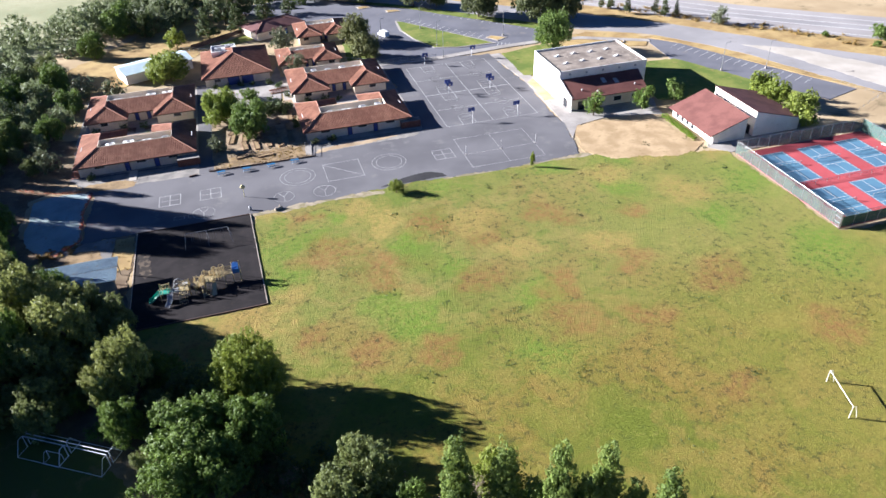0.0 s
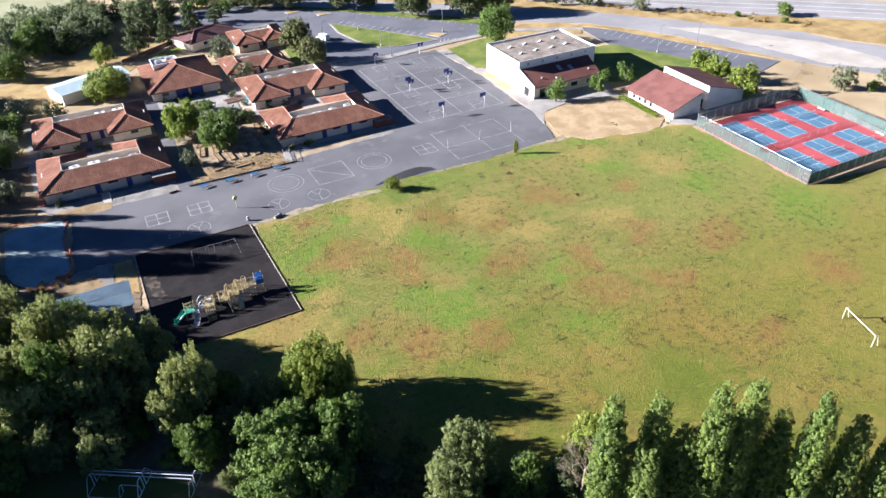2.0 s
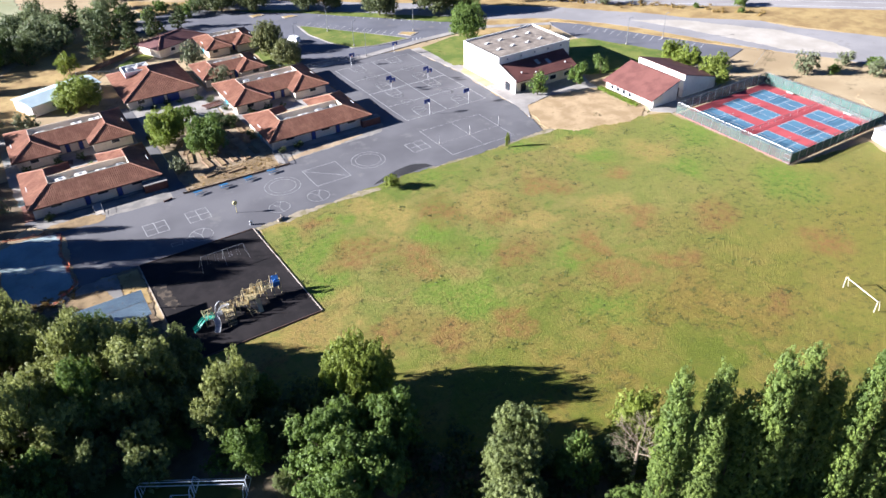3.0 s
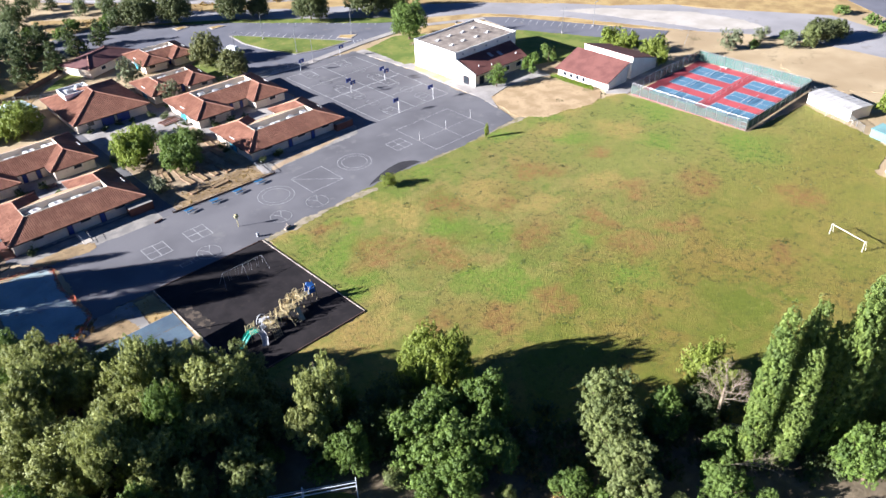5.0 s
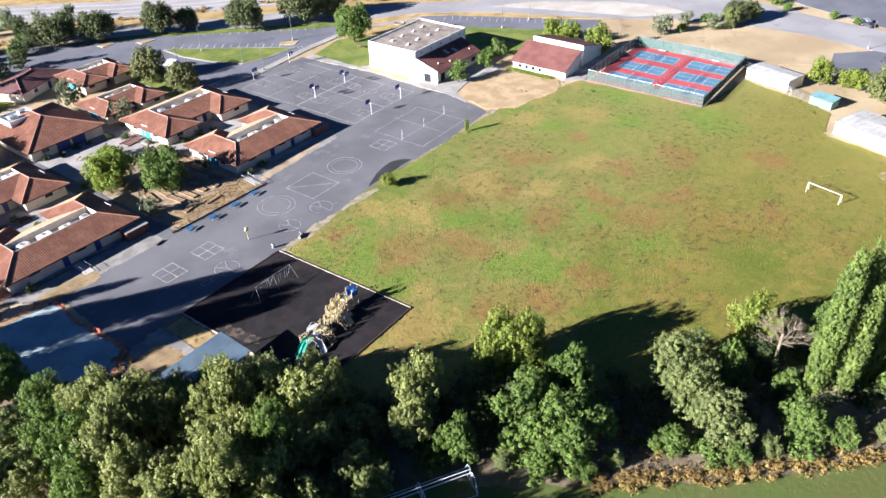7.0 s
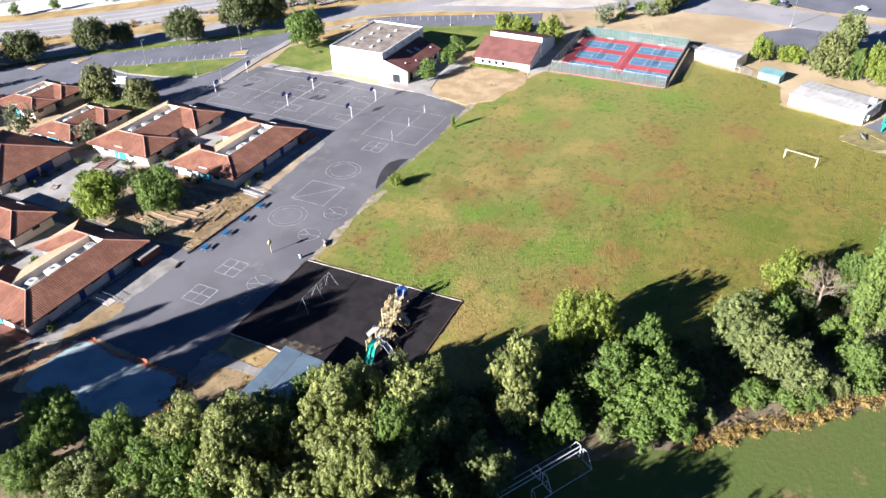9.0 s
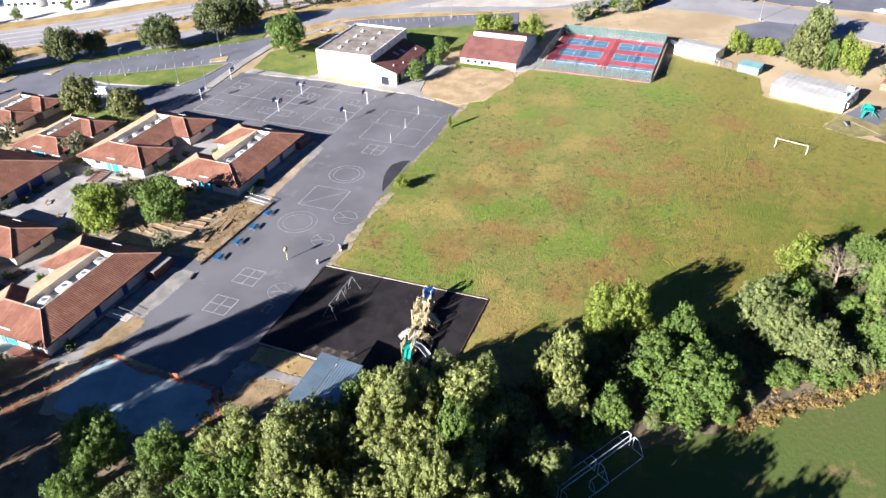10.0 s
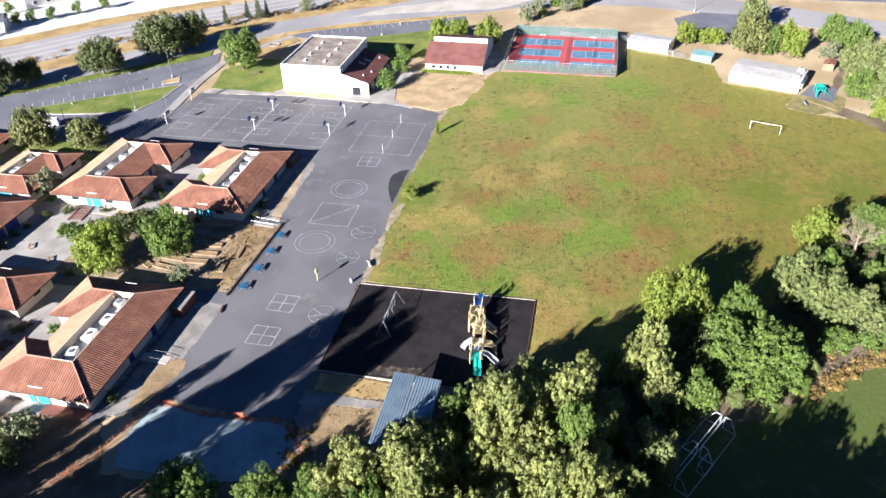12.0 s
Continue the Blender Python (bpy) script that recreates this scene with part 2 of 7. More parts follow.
M_TURQ = surface("turquoise_paint", (0.03, 0.36, 0.5), (0.025, 0.28, 0.42), 0.8, 5.0, 0.5, 0)
M_FLATROOF = surface("pale_roof_membrane", (0.48, 0.48, 0.49), (0.38, 0.38, 0.39), 0.3, 2.0, 0.85, 0.01, stain=(0.3, 0.29, 0.28))
M_GRAVELROOF = surface("gravel_roof", (0.3, 0.255, 0.215), (0.18, 0.15, 0.128), 0.3, 1.6, 0.95, 0.04, stain=(0.46, 0.4, 0.34))
M_METALWHITE = surface("white_painted_metal", (0.8, 0.79, 0.77), (0.7, 0.69, 0.67), 0.5, 4.0, 0.5, 0)
M_SKYLIGHT = surface("weathered_acrylic", (0.62, 0.6, 0.56), (0.5, 0.48, 0.45), 0.8, 5.0, 0.35, 0)
M_STEEL = surface("galvanised_steel", (0.36, 0.37, 0.38), (0.28, 0.29, 0.3), 0.8, 6.0, 0.45, 0, metal=0.7)
M_ROOFSTEEL = surface("blue_grey_metal_roof", (0.28, 0.38, 0.45), (0.22, 0.3, 0.37), 0.3, 3.0, 0.42, 0, metal=0.35, stain=(0.3, 0.31, 0.33))
M_WHITEMETAL = surface("white_metal_roof", (0.48, 0.46, 0.43), (0.4, 0.38, 0.355), 0.3, 3.0, 0.5, 0, stain=(0.55, 0.53, 0.5))
M_GLASS = surface("dark_window_glass", (0.03, 0.035, 0.045), (0.02, 0.024, 0.03), 1.0, 3.0, 0.12, 0)
M_RED = surface("red_court_paint", (0.45, 0.092, 0.102), (0.37, 0.075, 0.084), 0.12, 3.0, 0.85, 0.004, stain=(0.36, 0.05, 0.055))
M_COURT = surface("blue_court_paint", (0.1, 0.21, 0.3), (0.08, 0.165, 0.25), 0.15, 3.0, 0.85, 0.004)
M_CREAMPIPE = surface("cream_pipe", (0.62, 0.58, 0.46), (0.5, 0.46, 0.36), 0.6, 5.0, 0.6, 0)
M_SCREEN = surface("green_windscreen", (0.02, 0.1, 0.07), (0.015, 0.075, 0.055), 0.4, 3.0, 0.8, 0.01)
M_WOOD = surface("weathered_wood", (0.3, 0.2, 0.13), (0.2, 0.13, 0.085), 0.8, 6.0, 0.85, 0.01)
M_REDWOOD = surface("red_brown_boards", (0.2, 0.075, 0.05), (0.14, 0.052, 0.036), 0.6, 5.0, 0.8, 0.01)
M_TIMBER = surface("pale_border_timber", (0.48, 0.42, 0.36), (0.32, 0.27, 0.22), 0.6, 5.0, 0.85, 0.01)
M_TAN = surface("tan_plastic", (0.58, 0.48, 0.28), (0.46, 0.37, 0.2), 0.6, 5.0, 0.45, 0)
M_GREYPLASTIC = surface("grey_plastic", (0.36, 0.37, 0.39), (0.28, 0.29, 0.31), 0.6, 5.0, 0.45, 0)
M_PLAYBLUE = surface("blue_plastic", (0.045, 0.19, 0.52), (0.035, 0.15, 0.43), 0.6, 5.0, 0.4, 0)
M_TEAL = surface("teal_plastic", (0.015, 0.34, 0.27), (0.012, 0.27, 0.21), 0.6, 5.0, 0.4, 0)
M_BENCHBLUE = surface("blue_coated_steel", (0.022, 0.13, 0.27), (0.018, 0.095, 0.2), 0.6, 5.0, 0.5, 0)
M_BARK = surface("bark", (0.2, 0.145, 0.1), (0.12, 0.085, 0.06), 0.8, 6.0, 0.95, 0.05)
M_DEADWOOD = surface("bleached_dead_wood", (0.36, 0.29, 0.21), (0.22, 0.17, 0.12), 0.8, 6.0, 0.95, 0.03)
M_ORANGE = surface("orange_safety_mesh", (0.75, 0.17, 0.05), (0.6, 0.12, 0.035), 0.5, 4.0, 0.7, 0)
M_BOARD = surface("blue_backboard", (0.02, 0.05, 0.24), (0.018, 0.04, 0.2), 0.8, 5.0, 0.45, 0)
M_TYRE = surface("tyre_rubber", (0.02, 0.02, 0.021), (0.015, 0.015, 0.016), 2.0, 8.0, 0.85, 0)
M_LEAF = leafage("broad_leaves", (0.187, 0.268, 0.053), (0.066, 0.112, 0.028), 0.28)
M_LEAFBRIGHT = leafage("bright_leaves", (0.26, 0.305, 0.046), (0.11, 0.155, 0.026), 0.28)
M_LEAFLIME = leafage("lime_leaves", (0.3, 0.352, 0.064), (0.14, 0.195, 0.033), 0.3)
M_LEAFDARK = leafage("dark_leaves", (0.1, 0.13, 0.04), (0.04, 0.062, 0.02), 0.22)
# woodland leaves lifted and greyed, haze mixed into their colour
M_LEAFWOOD = leafage("haze_paled_leaves", (0.25, 0.29, 0.14), (0.14, 0.175, 0.08), 0.3)
M_LEAFGREY = leafage("grey_green_leaves", (0.22, 0.24, 0.13), (0.1, 0.12, 0.06), 0.12)
M_LEAFPOPLAR = leafage("poplar_leaves", (0.236, 0.303, 0.064), (0.083, 0.13, 0.036), 0.28)
M_LEAFWILLOW = leafage("willow_leaves", (0.28, 0.313, 0.108), (0.09, 0.118, 0.043), 0.3)
M_LEAFTHICKET = leafage("thicket_leaves", (0.36, 0.38, 0.12), (0.118, 0.145, 0.049), 0.3)
M_LEAFSTREET = leafage("street_tree_leaves", (0.145, 0.165, 0.058), (0.06, 0.076, 0.028), 0.2)
M_LEAFMAGNOLIA = leafage("magnolia_leaves", (0.21, 0.213, 0.07), (0.07, 0.09, 0.028), 0.15)
M_BRUSH = leafage("dry_brush", (0.41, 0.285, 0.09), (0.21, 0.14, 0.05), 0.2)
M_BROWNBRUSH = leafage("brown_dry_brush", (0.3, 0.215, 0.125), (0.16, 0.115, 0.07), 0.15)
M_PIPE = surface("weathered_white_pipe", (0.72, 0.76, 0.8), (0.58, 0.62, 0.68), 0.8, 6.0, 0.5, 0)
M_HEDGE = leafage("hedge_leaves", (0.22, 0.3, 0.03), (0.12, 0.19, 0.02))


def chain_link():
    m, nt, bsdf = nodes_of("chain_link")
    bsdf.inputs["Base Color"].default_value = (0.36, 0.38, 0.38, 1)
    bsdf.inputs["Metallic"].default_value, bsdf.inputs["Roughness"].default_value = 0.6, 0.5
    tr = nt.nodes.new("ShaderNodeBsdfTransparent")
    mix = nt.nodes.new("ShaderNodeMixShader")
    pos = place(nt)
    fac = span(nt, noise_of(nt, pos, 0.35, 2), 0.3, 0.7, 0.08, 0.17)
    nt.links.new(fac, mix.inputs[0])
    nt.links.new(tr.outputs[0], mix.inputs[1])
    nt.links.new(bsdf.outputs[0], mix.inputs[2])
    nt.links.new(mix.outputs[0], nt.nodes["Material Output"].inputs["Surface"])
    return m


M_CHAIN = chain_link()
M_CONCRETEWHITE = surface("white_concrete_lines", (0.62, 0.62, 0.6), (0.5, 0.5, 0.5), 0.8, 5.0, 0.8, 0)

# ---- mesh tools ----


class Mesh:
    """Collects vertices and faces of one mesh."""

    def __init__(self):
        self.v, self.f = [], []

    def add(self, vs, fs):
        n = len(self.v)
        self.v += [tuple(p) for p in vs]
        self.f += [tuple(i + n for i in f) for f in fs]
        return self

    def box(self, x, y, z, sx, sy, sz, turn=0.0):
        """A box whose bottom stands on z, centred on x, y."""
        c, s = math.cos(radians(turn)), math.sin(radians(turn))
        vs = []
        for dz in (0, sz):
            for dx, dy in ((-1, -1), (1, -1), (1, 1), (-1, 1)):
                px, py = dx * sx / 2, dy * sy / 2
                vs.append((x + c * px - s * py, y + s * px + c * py, z + dz))
        return self.add(vs, [(3, 2, 1, 0), (4, 5, 6, 7), (0, 1, 5, 4), (1, 2, 6, 5), (2, 3, 7, 6), (3, 0, 4, 7)])

    def beam(self, p, q, r, n=6, r2=None):
        p, q = Vector(p), Vector(q)
        d = (q - p).normalized()
        a = d.orthogonal().normalized()
        b = d.cross(a)
        r2 = r if r2 is None else r2
        ring = [(math.cos(2 * math.pi * i / n), math.sin(2 * math.pi * i / n)) for i in range(n)]
        vs = [p + r * (a * c + b * s) for c, s in ring] + [q + r2 * (a * c + b * s) for c, s in ring]
        fs = [(i, (i + 1) % n, n + (i + 1) % n, n + i) for i in range(n)]
        return self.add(vs, fs + [tuple(range(n))[::-1], tuple(range(n, 2 * n))])

    def tube(self, pts, r, n=6):
        """A bent pipe through pts, in one skin."""
        P = [Vector(p) for p in pts]
        vs, side = [], None
        for i, p in enumerate(P):
            d = (P[min(i + 1, len(P) - 1)] - P[max(i - 1, 0)]).normalized()
            side = d.orthogonal() if side is None else side - d * side.dot(d)
            side.normalize()
            other = d.cross(side)
            vs += [p + r * (side * math.cos(2 * math.pi * k / n) + other * math.sin(2 * math.pi * k / n)) for k in range(n)]
        fs = [(s * n + k, s * n + (k + 1) % n, (s + 1) * n + (k + 1) % n, (s + 1) * n + k) for s in range(len(P) - 1) for k in range(n)]
        return self.add(vs, fs + [tuple(range(n))[::-1], tuple(range(len(vs) - n, len(vs)))])

    def prism(self, poly, z0, z1):
        n = len(poly)
        area = sum(a[0] * b[1] - b[0] * a[1] for a, b in zip(poly, poly[1:] + poly[:1]))
        if area < 0:
            poly = poly[::-1]
        vs = [(x, y, z0) for x, y in poly] + [(x, y, z1) for x, y in poly]
        return self.add(vs, [tuple(range(n))[::-1], tuple(range(n, 2 * n))] + [(i, (i + 1) % n, n + (i + 1) % n, n + i) for i in range(n)])

    def slab(self, poly, t):
        """A sloping plate under the polygon poly (points in space, counter-clockwise from above)."""
        n = len(poly)
        low = [(x, y, z - t) for x, y, z in poly]
        return self.add(list(poly) + low, [tuple(range(n)), tuple(range(n, 2 * n))[::-1]] + [(i, n + i, n + (i + 1) % n, (i + 1) % n) for i in range(n)])

    def data(self, name, *mats):
        me = bpy.data.meshes.new(name)
        me.from_pydata(self.v, [], self.f)
        for m in mats:
            me.materials.append(m)
        me.update()
        return me


def part(name, mesh, material, parent, label=""):
    ob = new(name, mesh.data(name, material) if isinstance(mesh, Mesh) else mesh)
    ob.parent = parent
    return tagged(ob, label)


def thing(name, x, y, z, label, category, group="", kind="", turn=0.0):
    ob = new(name)
    ob.matrix_world = pose(x, y, z, 0, 0, turn)
    return tagged(ob, label, category, group, kind)


def single(name, mesh, material, label, category, group="", kind="", at=(0, 0, 0), turn=0.0):
    ob = new(name, mesh.data(name, material) if isinstance(mesh, Mesh) else mesh)
    ob.matrix_world = pose(*at, 0, 0, turn)
    return tagged(ob, label, category, group, kind)


def ragged(poly, step=2.0, by=0.3, seed=0):
    """The outline wandering slowly by about by, with a fine fringe on top."""
    rnd = random.Random(seed)
    phase = [rnd.uniform(0, 6.28) for _ in range(8)]
    out, run = [], 0.0
    for (x0, y0), (x1, y1) in zip(poly, poly[1:] + poly[:1]):
        d = math.hypot(x1 - x0, y1 - y0)
        n = max(1, int(d / max(0.45, 0.4 * step)))
        nx, ny = (y0 - y1) / d, (x1 - x0) / d
        for i in range(n):
            k = i / n
            r = run + d * k
            w = by * (0.6 * math.sin(r / 5.3 + phase[0]) + 0.45 * math.sin(r / 2.1 + phase[1]) + 0.3 * math.sin(r / 0.9 + phase[2])) + rnd.gauss(0, 0.35 * by)
            if i == 0:
                w *= 0.3
            out.append((x0 + k * (x1 - x0) + nx * w, y0 + k * (y1 - y0) + ny * w))
        run += d
    return out


def sheet(name, poly, z, material, label, category, step=2.0, by=0.0, seed=0):
    outline = ragged(poly, step, by, seed) if by else poly
    return single(name, Mesh().prism(outline, z - 0.25, z), material, label, category, kind="structure")


def rect(x0, y0, x1, y1):
    return [(x0, y0), (x1, y0), (x1, y1), (x0, y1)]

# ---- ground and pavings ----
FIELD = [(-8, 142.4), (5, 143.4), (14, 144.2), (23, 144.6), (35, 144.0), (53, 143.4), (71, 143.4), (79, 139.6), (90, 137.4), (104.8, 133), (105, 96), (131, 92.5),
         (124, 73.5), (119, 66.5), (106, 65.2), (99.5, 46.4), (89.4, 50.2), (86, 43.6), (84, 34), (66, 20), (36, 36), (20, 46), (2, 62), (-18, 82), (-35, 100), (-33, 109), (-8, 109.2)]
single("ground", Mesh().add([(-2500, -2500, -0.1), (2500, -2500, -0.1), (2500, 2500, -0.1), (-2500, 2500, -0.1)], [(0, 1, 2, 3)]), M_EARTH,
       "dry pale earth and straw round the school", "ground", kind="structure")
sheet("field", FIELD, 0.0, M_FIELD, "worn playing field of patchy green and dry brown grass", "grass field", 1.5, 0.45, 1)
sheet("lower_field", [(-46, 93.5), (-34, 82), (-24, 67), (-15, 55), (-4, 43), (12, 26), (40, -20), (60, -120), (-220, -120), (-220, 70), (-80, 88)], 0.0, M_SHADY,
      "mown grass below the tree belt, its green darkened for shade", "grass field", 2, 0.5, 2)
sheet("yard", [(-43, 142), (-43, 163.5), (-49, 172.5), (38, 172.5), (38, 221), (56, 219.6), (73.6, 217.5), (75.2, 192.6), (74.2, 160), (70.5, 143.3), (53, 143), (35, 143.4),
               (23, 143.6), (14, 143.4), (5, 142.8), (-8, 142.2), (-32, 142)], 0.02, M_ASPHALT, "faded grey asphalt school yard with painted games", "asphalt yard", 1.2, 0.5, 3)
sheet("worn_edge", [(-8.2, 143.4), (-2, 143.4), (6, 143.8), (14, 143.8), (21, 142.6), (21.6, 141.2), (15.2, 141.3), (10.5, 141.6), (4.3, 141.5), (-0.6, 140.6), (-4, 141.2), (-8.2, 141.6)], 0.012, M_RIM, "worn pale dirt edge between field and asphalt", "dirt", 0.7, 0.4, 61)
sheet("worn_edge", [(36, 144.3), (53, 144.1), (70, 143.9), (73, 143.4), (73.4, 142.2), (62, 142.7), (53, 142.5), (47, 142.4), (36, 142.9)], 0.012, M_RIM, "worn pale dirt edge between field and asphalt", "dirt", 0.7, 0.35, 62)
sheet("asphalt_patch", [(21, 143.9), (23.4, 145.2), (26.6, 146.4), (30, 147.3), (33.6, 147.3), (36.2, 145.8), (37, 144.1)], 0.028, M_FRESH, "newer dark asphalt patch at the field edge", "asphalt", 1, 0.12, 22)
sheet("pavement", rect(-50, 171.4, -15.3, 222), -0.03, M_CONCRETE, "pale concrete paths round the classrooms", "pavement")
sheet("pavement", rect(5.5, 171.4, 38, 222), 0.03, M_CONCRETE, "pale concrete paths round the classrooms", "pavement")
# path in asphalt grey, in place of the classroom's shadow on pale concrete
sheet("pavement", [(-19, 165), (-15.6, 165), (-15.6, 200), (-15.6, 224), (-19, 224)], 0.035, M_ASPHALT, "paved path between classrooms and garden, greyed for the building's shadow", "pavement")
sheet("plaza", [(-15.5, 203), (4.6, 203), (6.5, 226), (6, 232), (3, 222), (-15.5, 222)], 0.04, M_CONCRETE, "pale concrete plaza between the classrooms", "pavement")
sheet("garden", [(-15.4, 165.6), (8.4, 165.0), (7.5, 203), (-15.4, 203)], 0.05, M_GARDEN, "bare dirt school garden with planting rows", "garden", 1.5, 0.25, 4)
sheet("straw_bed", [(-13.6, 166.1), (-4, 165.9), (6.6, 165.7), (6.2, 170.6), (2, 172.4), (-3.5, 172.2), (-9, 171.2), (-12.8, 171.6)], 0.062, M_DRYSTRAW, "brown dry straw along the garden's edge", "garden bed", 0.8, 0.45, 67)
sheet("pavement", [(-43.2, 165.4), (-30, 165.2), (-17.2, 164.8), (-15.6, 171.4), (-48, 171.4), (-46, 168)], 0.026, M_WORN, "worn pale concrete apron beside the classroom", "pavement", 0.8, 0.25, 51)
sheet("pavement", [(9.2, 166.2), (22, 166.8), (35.6, 167.6), (38.4, 171), (38.2, 178), (36.4, 171.4), (9, 171.4)], 0.026, M_WORN, "worn pale concrete apron beside the classroom", "pavement", 0.8, 0.25, 52)
sheet("dry_strip", [(-47, 166.5), (-44.5, 168.6), (-36, 168.4), (-33.4, 166.5), (-34, 164.4), (-43, 164.8)], 0.035, M_DRYSTRAW, "dry sandy strip beside the classroom", "grass strip", 0.7, 0.4, 5)
sheet("dry_strip", [(9, 166.5), (24, 167.3), (31, 168.6), (31, 169.4), (20, 169), (10, 168.4)], 0.035, M_DIRT, "sandy strip beside the classroom", "grass strip", 0.7, 0.35, 6)
sheet("dirt_apron", [(72.5, 144.5), (75, 158.5), (84, 159.6), (92, 158.2), (98, 156.5), (101.5, 138.6), (97, 135.4), (90, 135.6), (84, 137.2), (78, 138.2), (73.6, 142)], 0.03, M_APRON, "bare sandy dirt beside the gym", "dirt", 0.8, 0.55, 7)
sheet("pavement", [(73.4, 216.8), (75.6, 192.6), (74.4, 160), (72.8, 152), (77, 158.5), (86, 160.4), (98, 158.2), (101.6, 156.6), (101.8, 161), (104, 166), (104, 176), (79, 176), (79, 194), (76.8, 217)],
      0.045, M_CONCRETE, "pale concrete walk along the gym", "pavement")
sheet("pavement", [(101.4, 136.2), (105.2, 132), (118, 132), (131, 137), (131, 141), (114, 140), (102.5, 138)], 0.045, M_CONCRETE, "pale concrete walk behind the small hall", "pavement")
sheet("dry_strip", [(75.4, 176.4), (76.2, 190.6), (78.7, 192.6), (78.7, 175.8)], 0.055, M_APRON, "worn tan strip at the foot of the gym wall", "grass strip", 0.7, 0.25, 69)
sheet("meadow", [(-52, 222), (-42, 230), (-20, 251), (2, 279), (-4, 300), (-38, 282), (-62, 250)], 0.0, M_STRAW, "golden dry meadow behind the white hall", "meadow", 2, 0.6, 25)
sheet("hillside", [(-72, 262), (-52, 290), (-30, 312), (-30, 420), (-320, 420), (-320, 262)], 0.0, M_HILL, "dull green hillside beyond the woods", "hillside", 3, 0.8, 26)
sheet("lawn", [(8, 220.4), (36.5, 220.6), (38, 232), (36, 250), (30, 247), (28, 223.6), (8, 223)], 0.05, M_LAWN, "green lawn strip behind the classrooms", "lawn", 1.5, 0.3, 23)
sheet("lawn", [(-12, 259.5), (-7, 258.5), (5, 264.5), (5, 270), (-3, 268)], 0.05, M_LAWN, "small green lawn behind the library", "lawn", 1.5, 0.3, 24)
sheet("lawn", [(77, 196), (80, 194.5), (104, 195), (104, 211), (92.5, 219.6), (77.5, 216.5)], 0.06, M_LAWN, "bright green lawn beside the gym", "lawn", 1.5, 0.3, 8)
sheet("lawn", [(106, 193), (110, 194), (126, 192), (146, 153), (131, 157), (114, 158), (112, 163), (105, 166)], 0.06, M_LAWN, "green lawn shaded by the gym", "lawn", 1.5, 0.3, 9)
sheet("dry_strip", [(96, 220.5), (104, 212), (124, 206), (128, 212), (126, 219), (112, 226)], 0.05, M_STRAW, "dry grass patch with a worn ring", "grass strip", 1.5, 0.4, 10)
LOT = [(36, 222), (56, 221), (79, 222.8), (96, 223.4), (108, 228), (104, 230), (98, 235), (89.6, 244.3), (82, 253), (74.6, 260.8), (62, 275.4), (50, 285.6), (40, 296), (24, 310), (-10, 304), (20, 275), (37, 262), (38, 240)]
sheet("parking_lot", LOT, 0.0, M_LOT, "dark asphalt parking lot and drive", "parking lot")
sheet("pavement", [(37, 219.8), (57, 218.6), (80, 221), (97, 221.4), (107, 219.4), (127, 208.6), (128, 211), (108, 222), (97, 224), (79, 223.6), (57, 221.4), (37, 222.6)], 0.12, M_CONCRETE,
      "pale concrete sidewalk along the drive", "pavement")
sheet("verge", [(40, 296), (50, 285.6), (62, 275.4), (74.6, 260.8), (82, 253), (89.6, 244.3), (98, 235), (104, 230), (109, 231.4), (103.6, 237.6), (92, 249.4), (84.6, 257), (76, 266), (70, 271.6), (64, 278.4), (49, 290.5)], 0.1, M_LAWN, "green grass verge with street trees", "grass strip", 1.5, 0.25, 11)
sheet("frontage_road", [(36, 304), (49, 290), (64, 278), (70, 271), (84.6, 256.5), (103.6, 237), (109, 231), (122, 222), (132, 214.5), (141, 202), (149, 188), (158, 165), (166, 147), (176, 130), (181, 112), (182, 88), (178, 70),
                        (171, 48), (158, 14), (150, -40), (166, -40), (174, 2), (188, 32), (198, 60), (204, 88), (213, 120), (200, 142), (190, 158), (188, 168), (176.6, 180), (171, 185), (161, 201), (157, 205), (141, 225), (131, 234),
                        (124, 241), (105, 259.4), (87, 273), (80, 281), (65, 292), (57, 304), (44, 320)], -0.02, M_ROAD, "pale grey asphalt frontage road", "road", 4, 0.2, 12)
sheet("gravel_verge", [(153, 196), (158, 184), (166, 161), (170, 144), (178, 136), (185, 130), (188, 140), (184, 158), (176, 171), (166, 186)], 0.0, M_SHOULDER, "pale gravel shoulder beside the road", "road shoulder", 2, 0.4, 19)
HW = [(20, 362), (33, 345), (53, 322), (60, 313), (73, 300), (90, 284.6), (111, 268.4), (128, 252), (143, 234), (159, 216), (180, 197), (200, 180), (262, 122), (380, 0)]


def beside(line, o0, o1):
    """The strip between two offsets to the north of a line."""
    near, far = [], []
    for i, (x, y) in enumerate(line):
        (xa, ya), (xb, yb) = line[max(0, i - 1)], line[min(len(line) - 1, i + 1)]
        d = math.dist((xa, ya), (xb, yb))
        nx, ny = (ya - yb) / d, (xb - xa) / d
        near.append((x + nx * o0, y + ny * o0))
        far.append((x + nx * o1, y + ny * o1))
    return near + far[::-1]


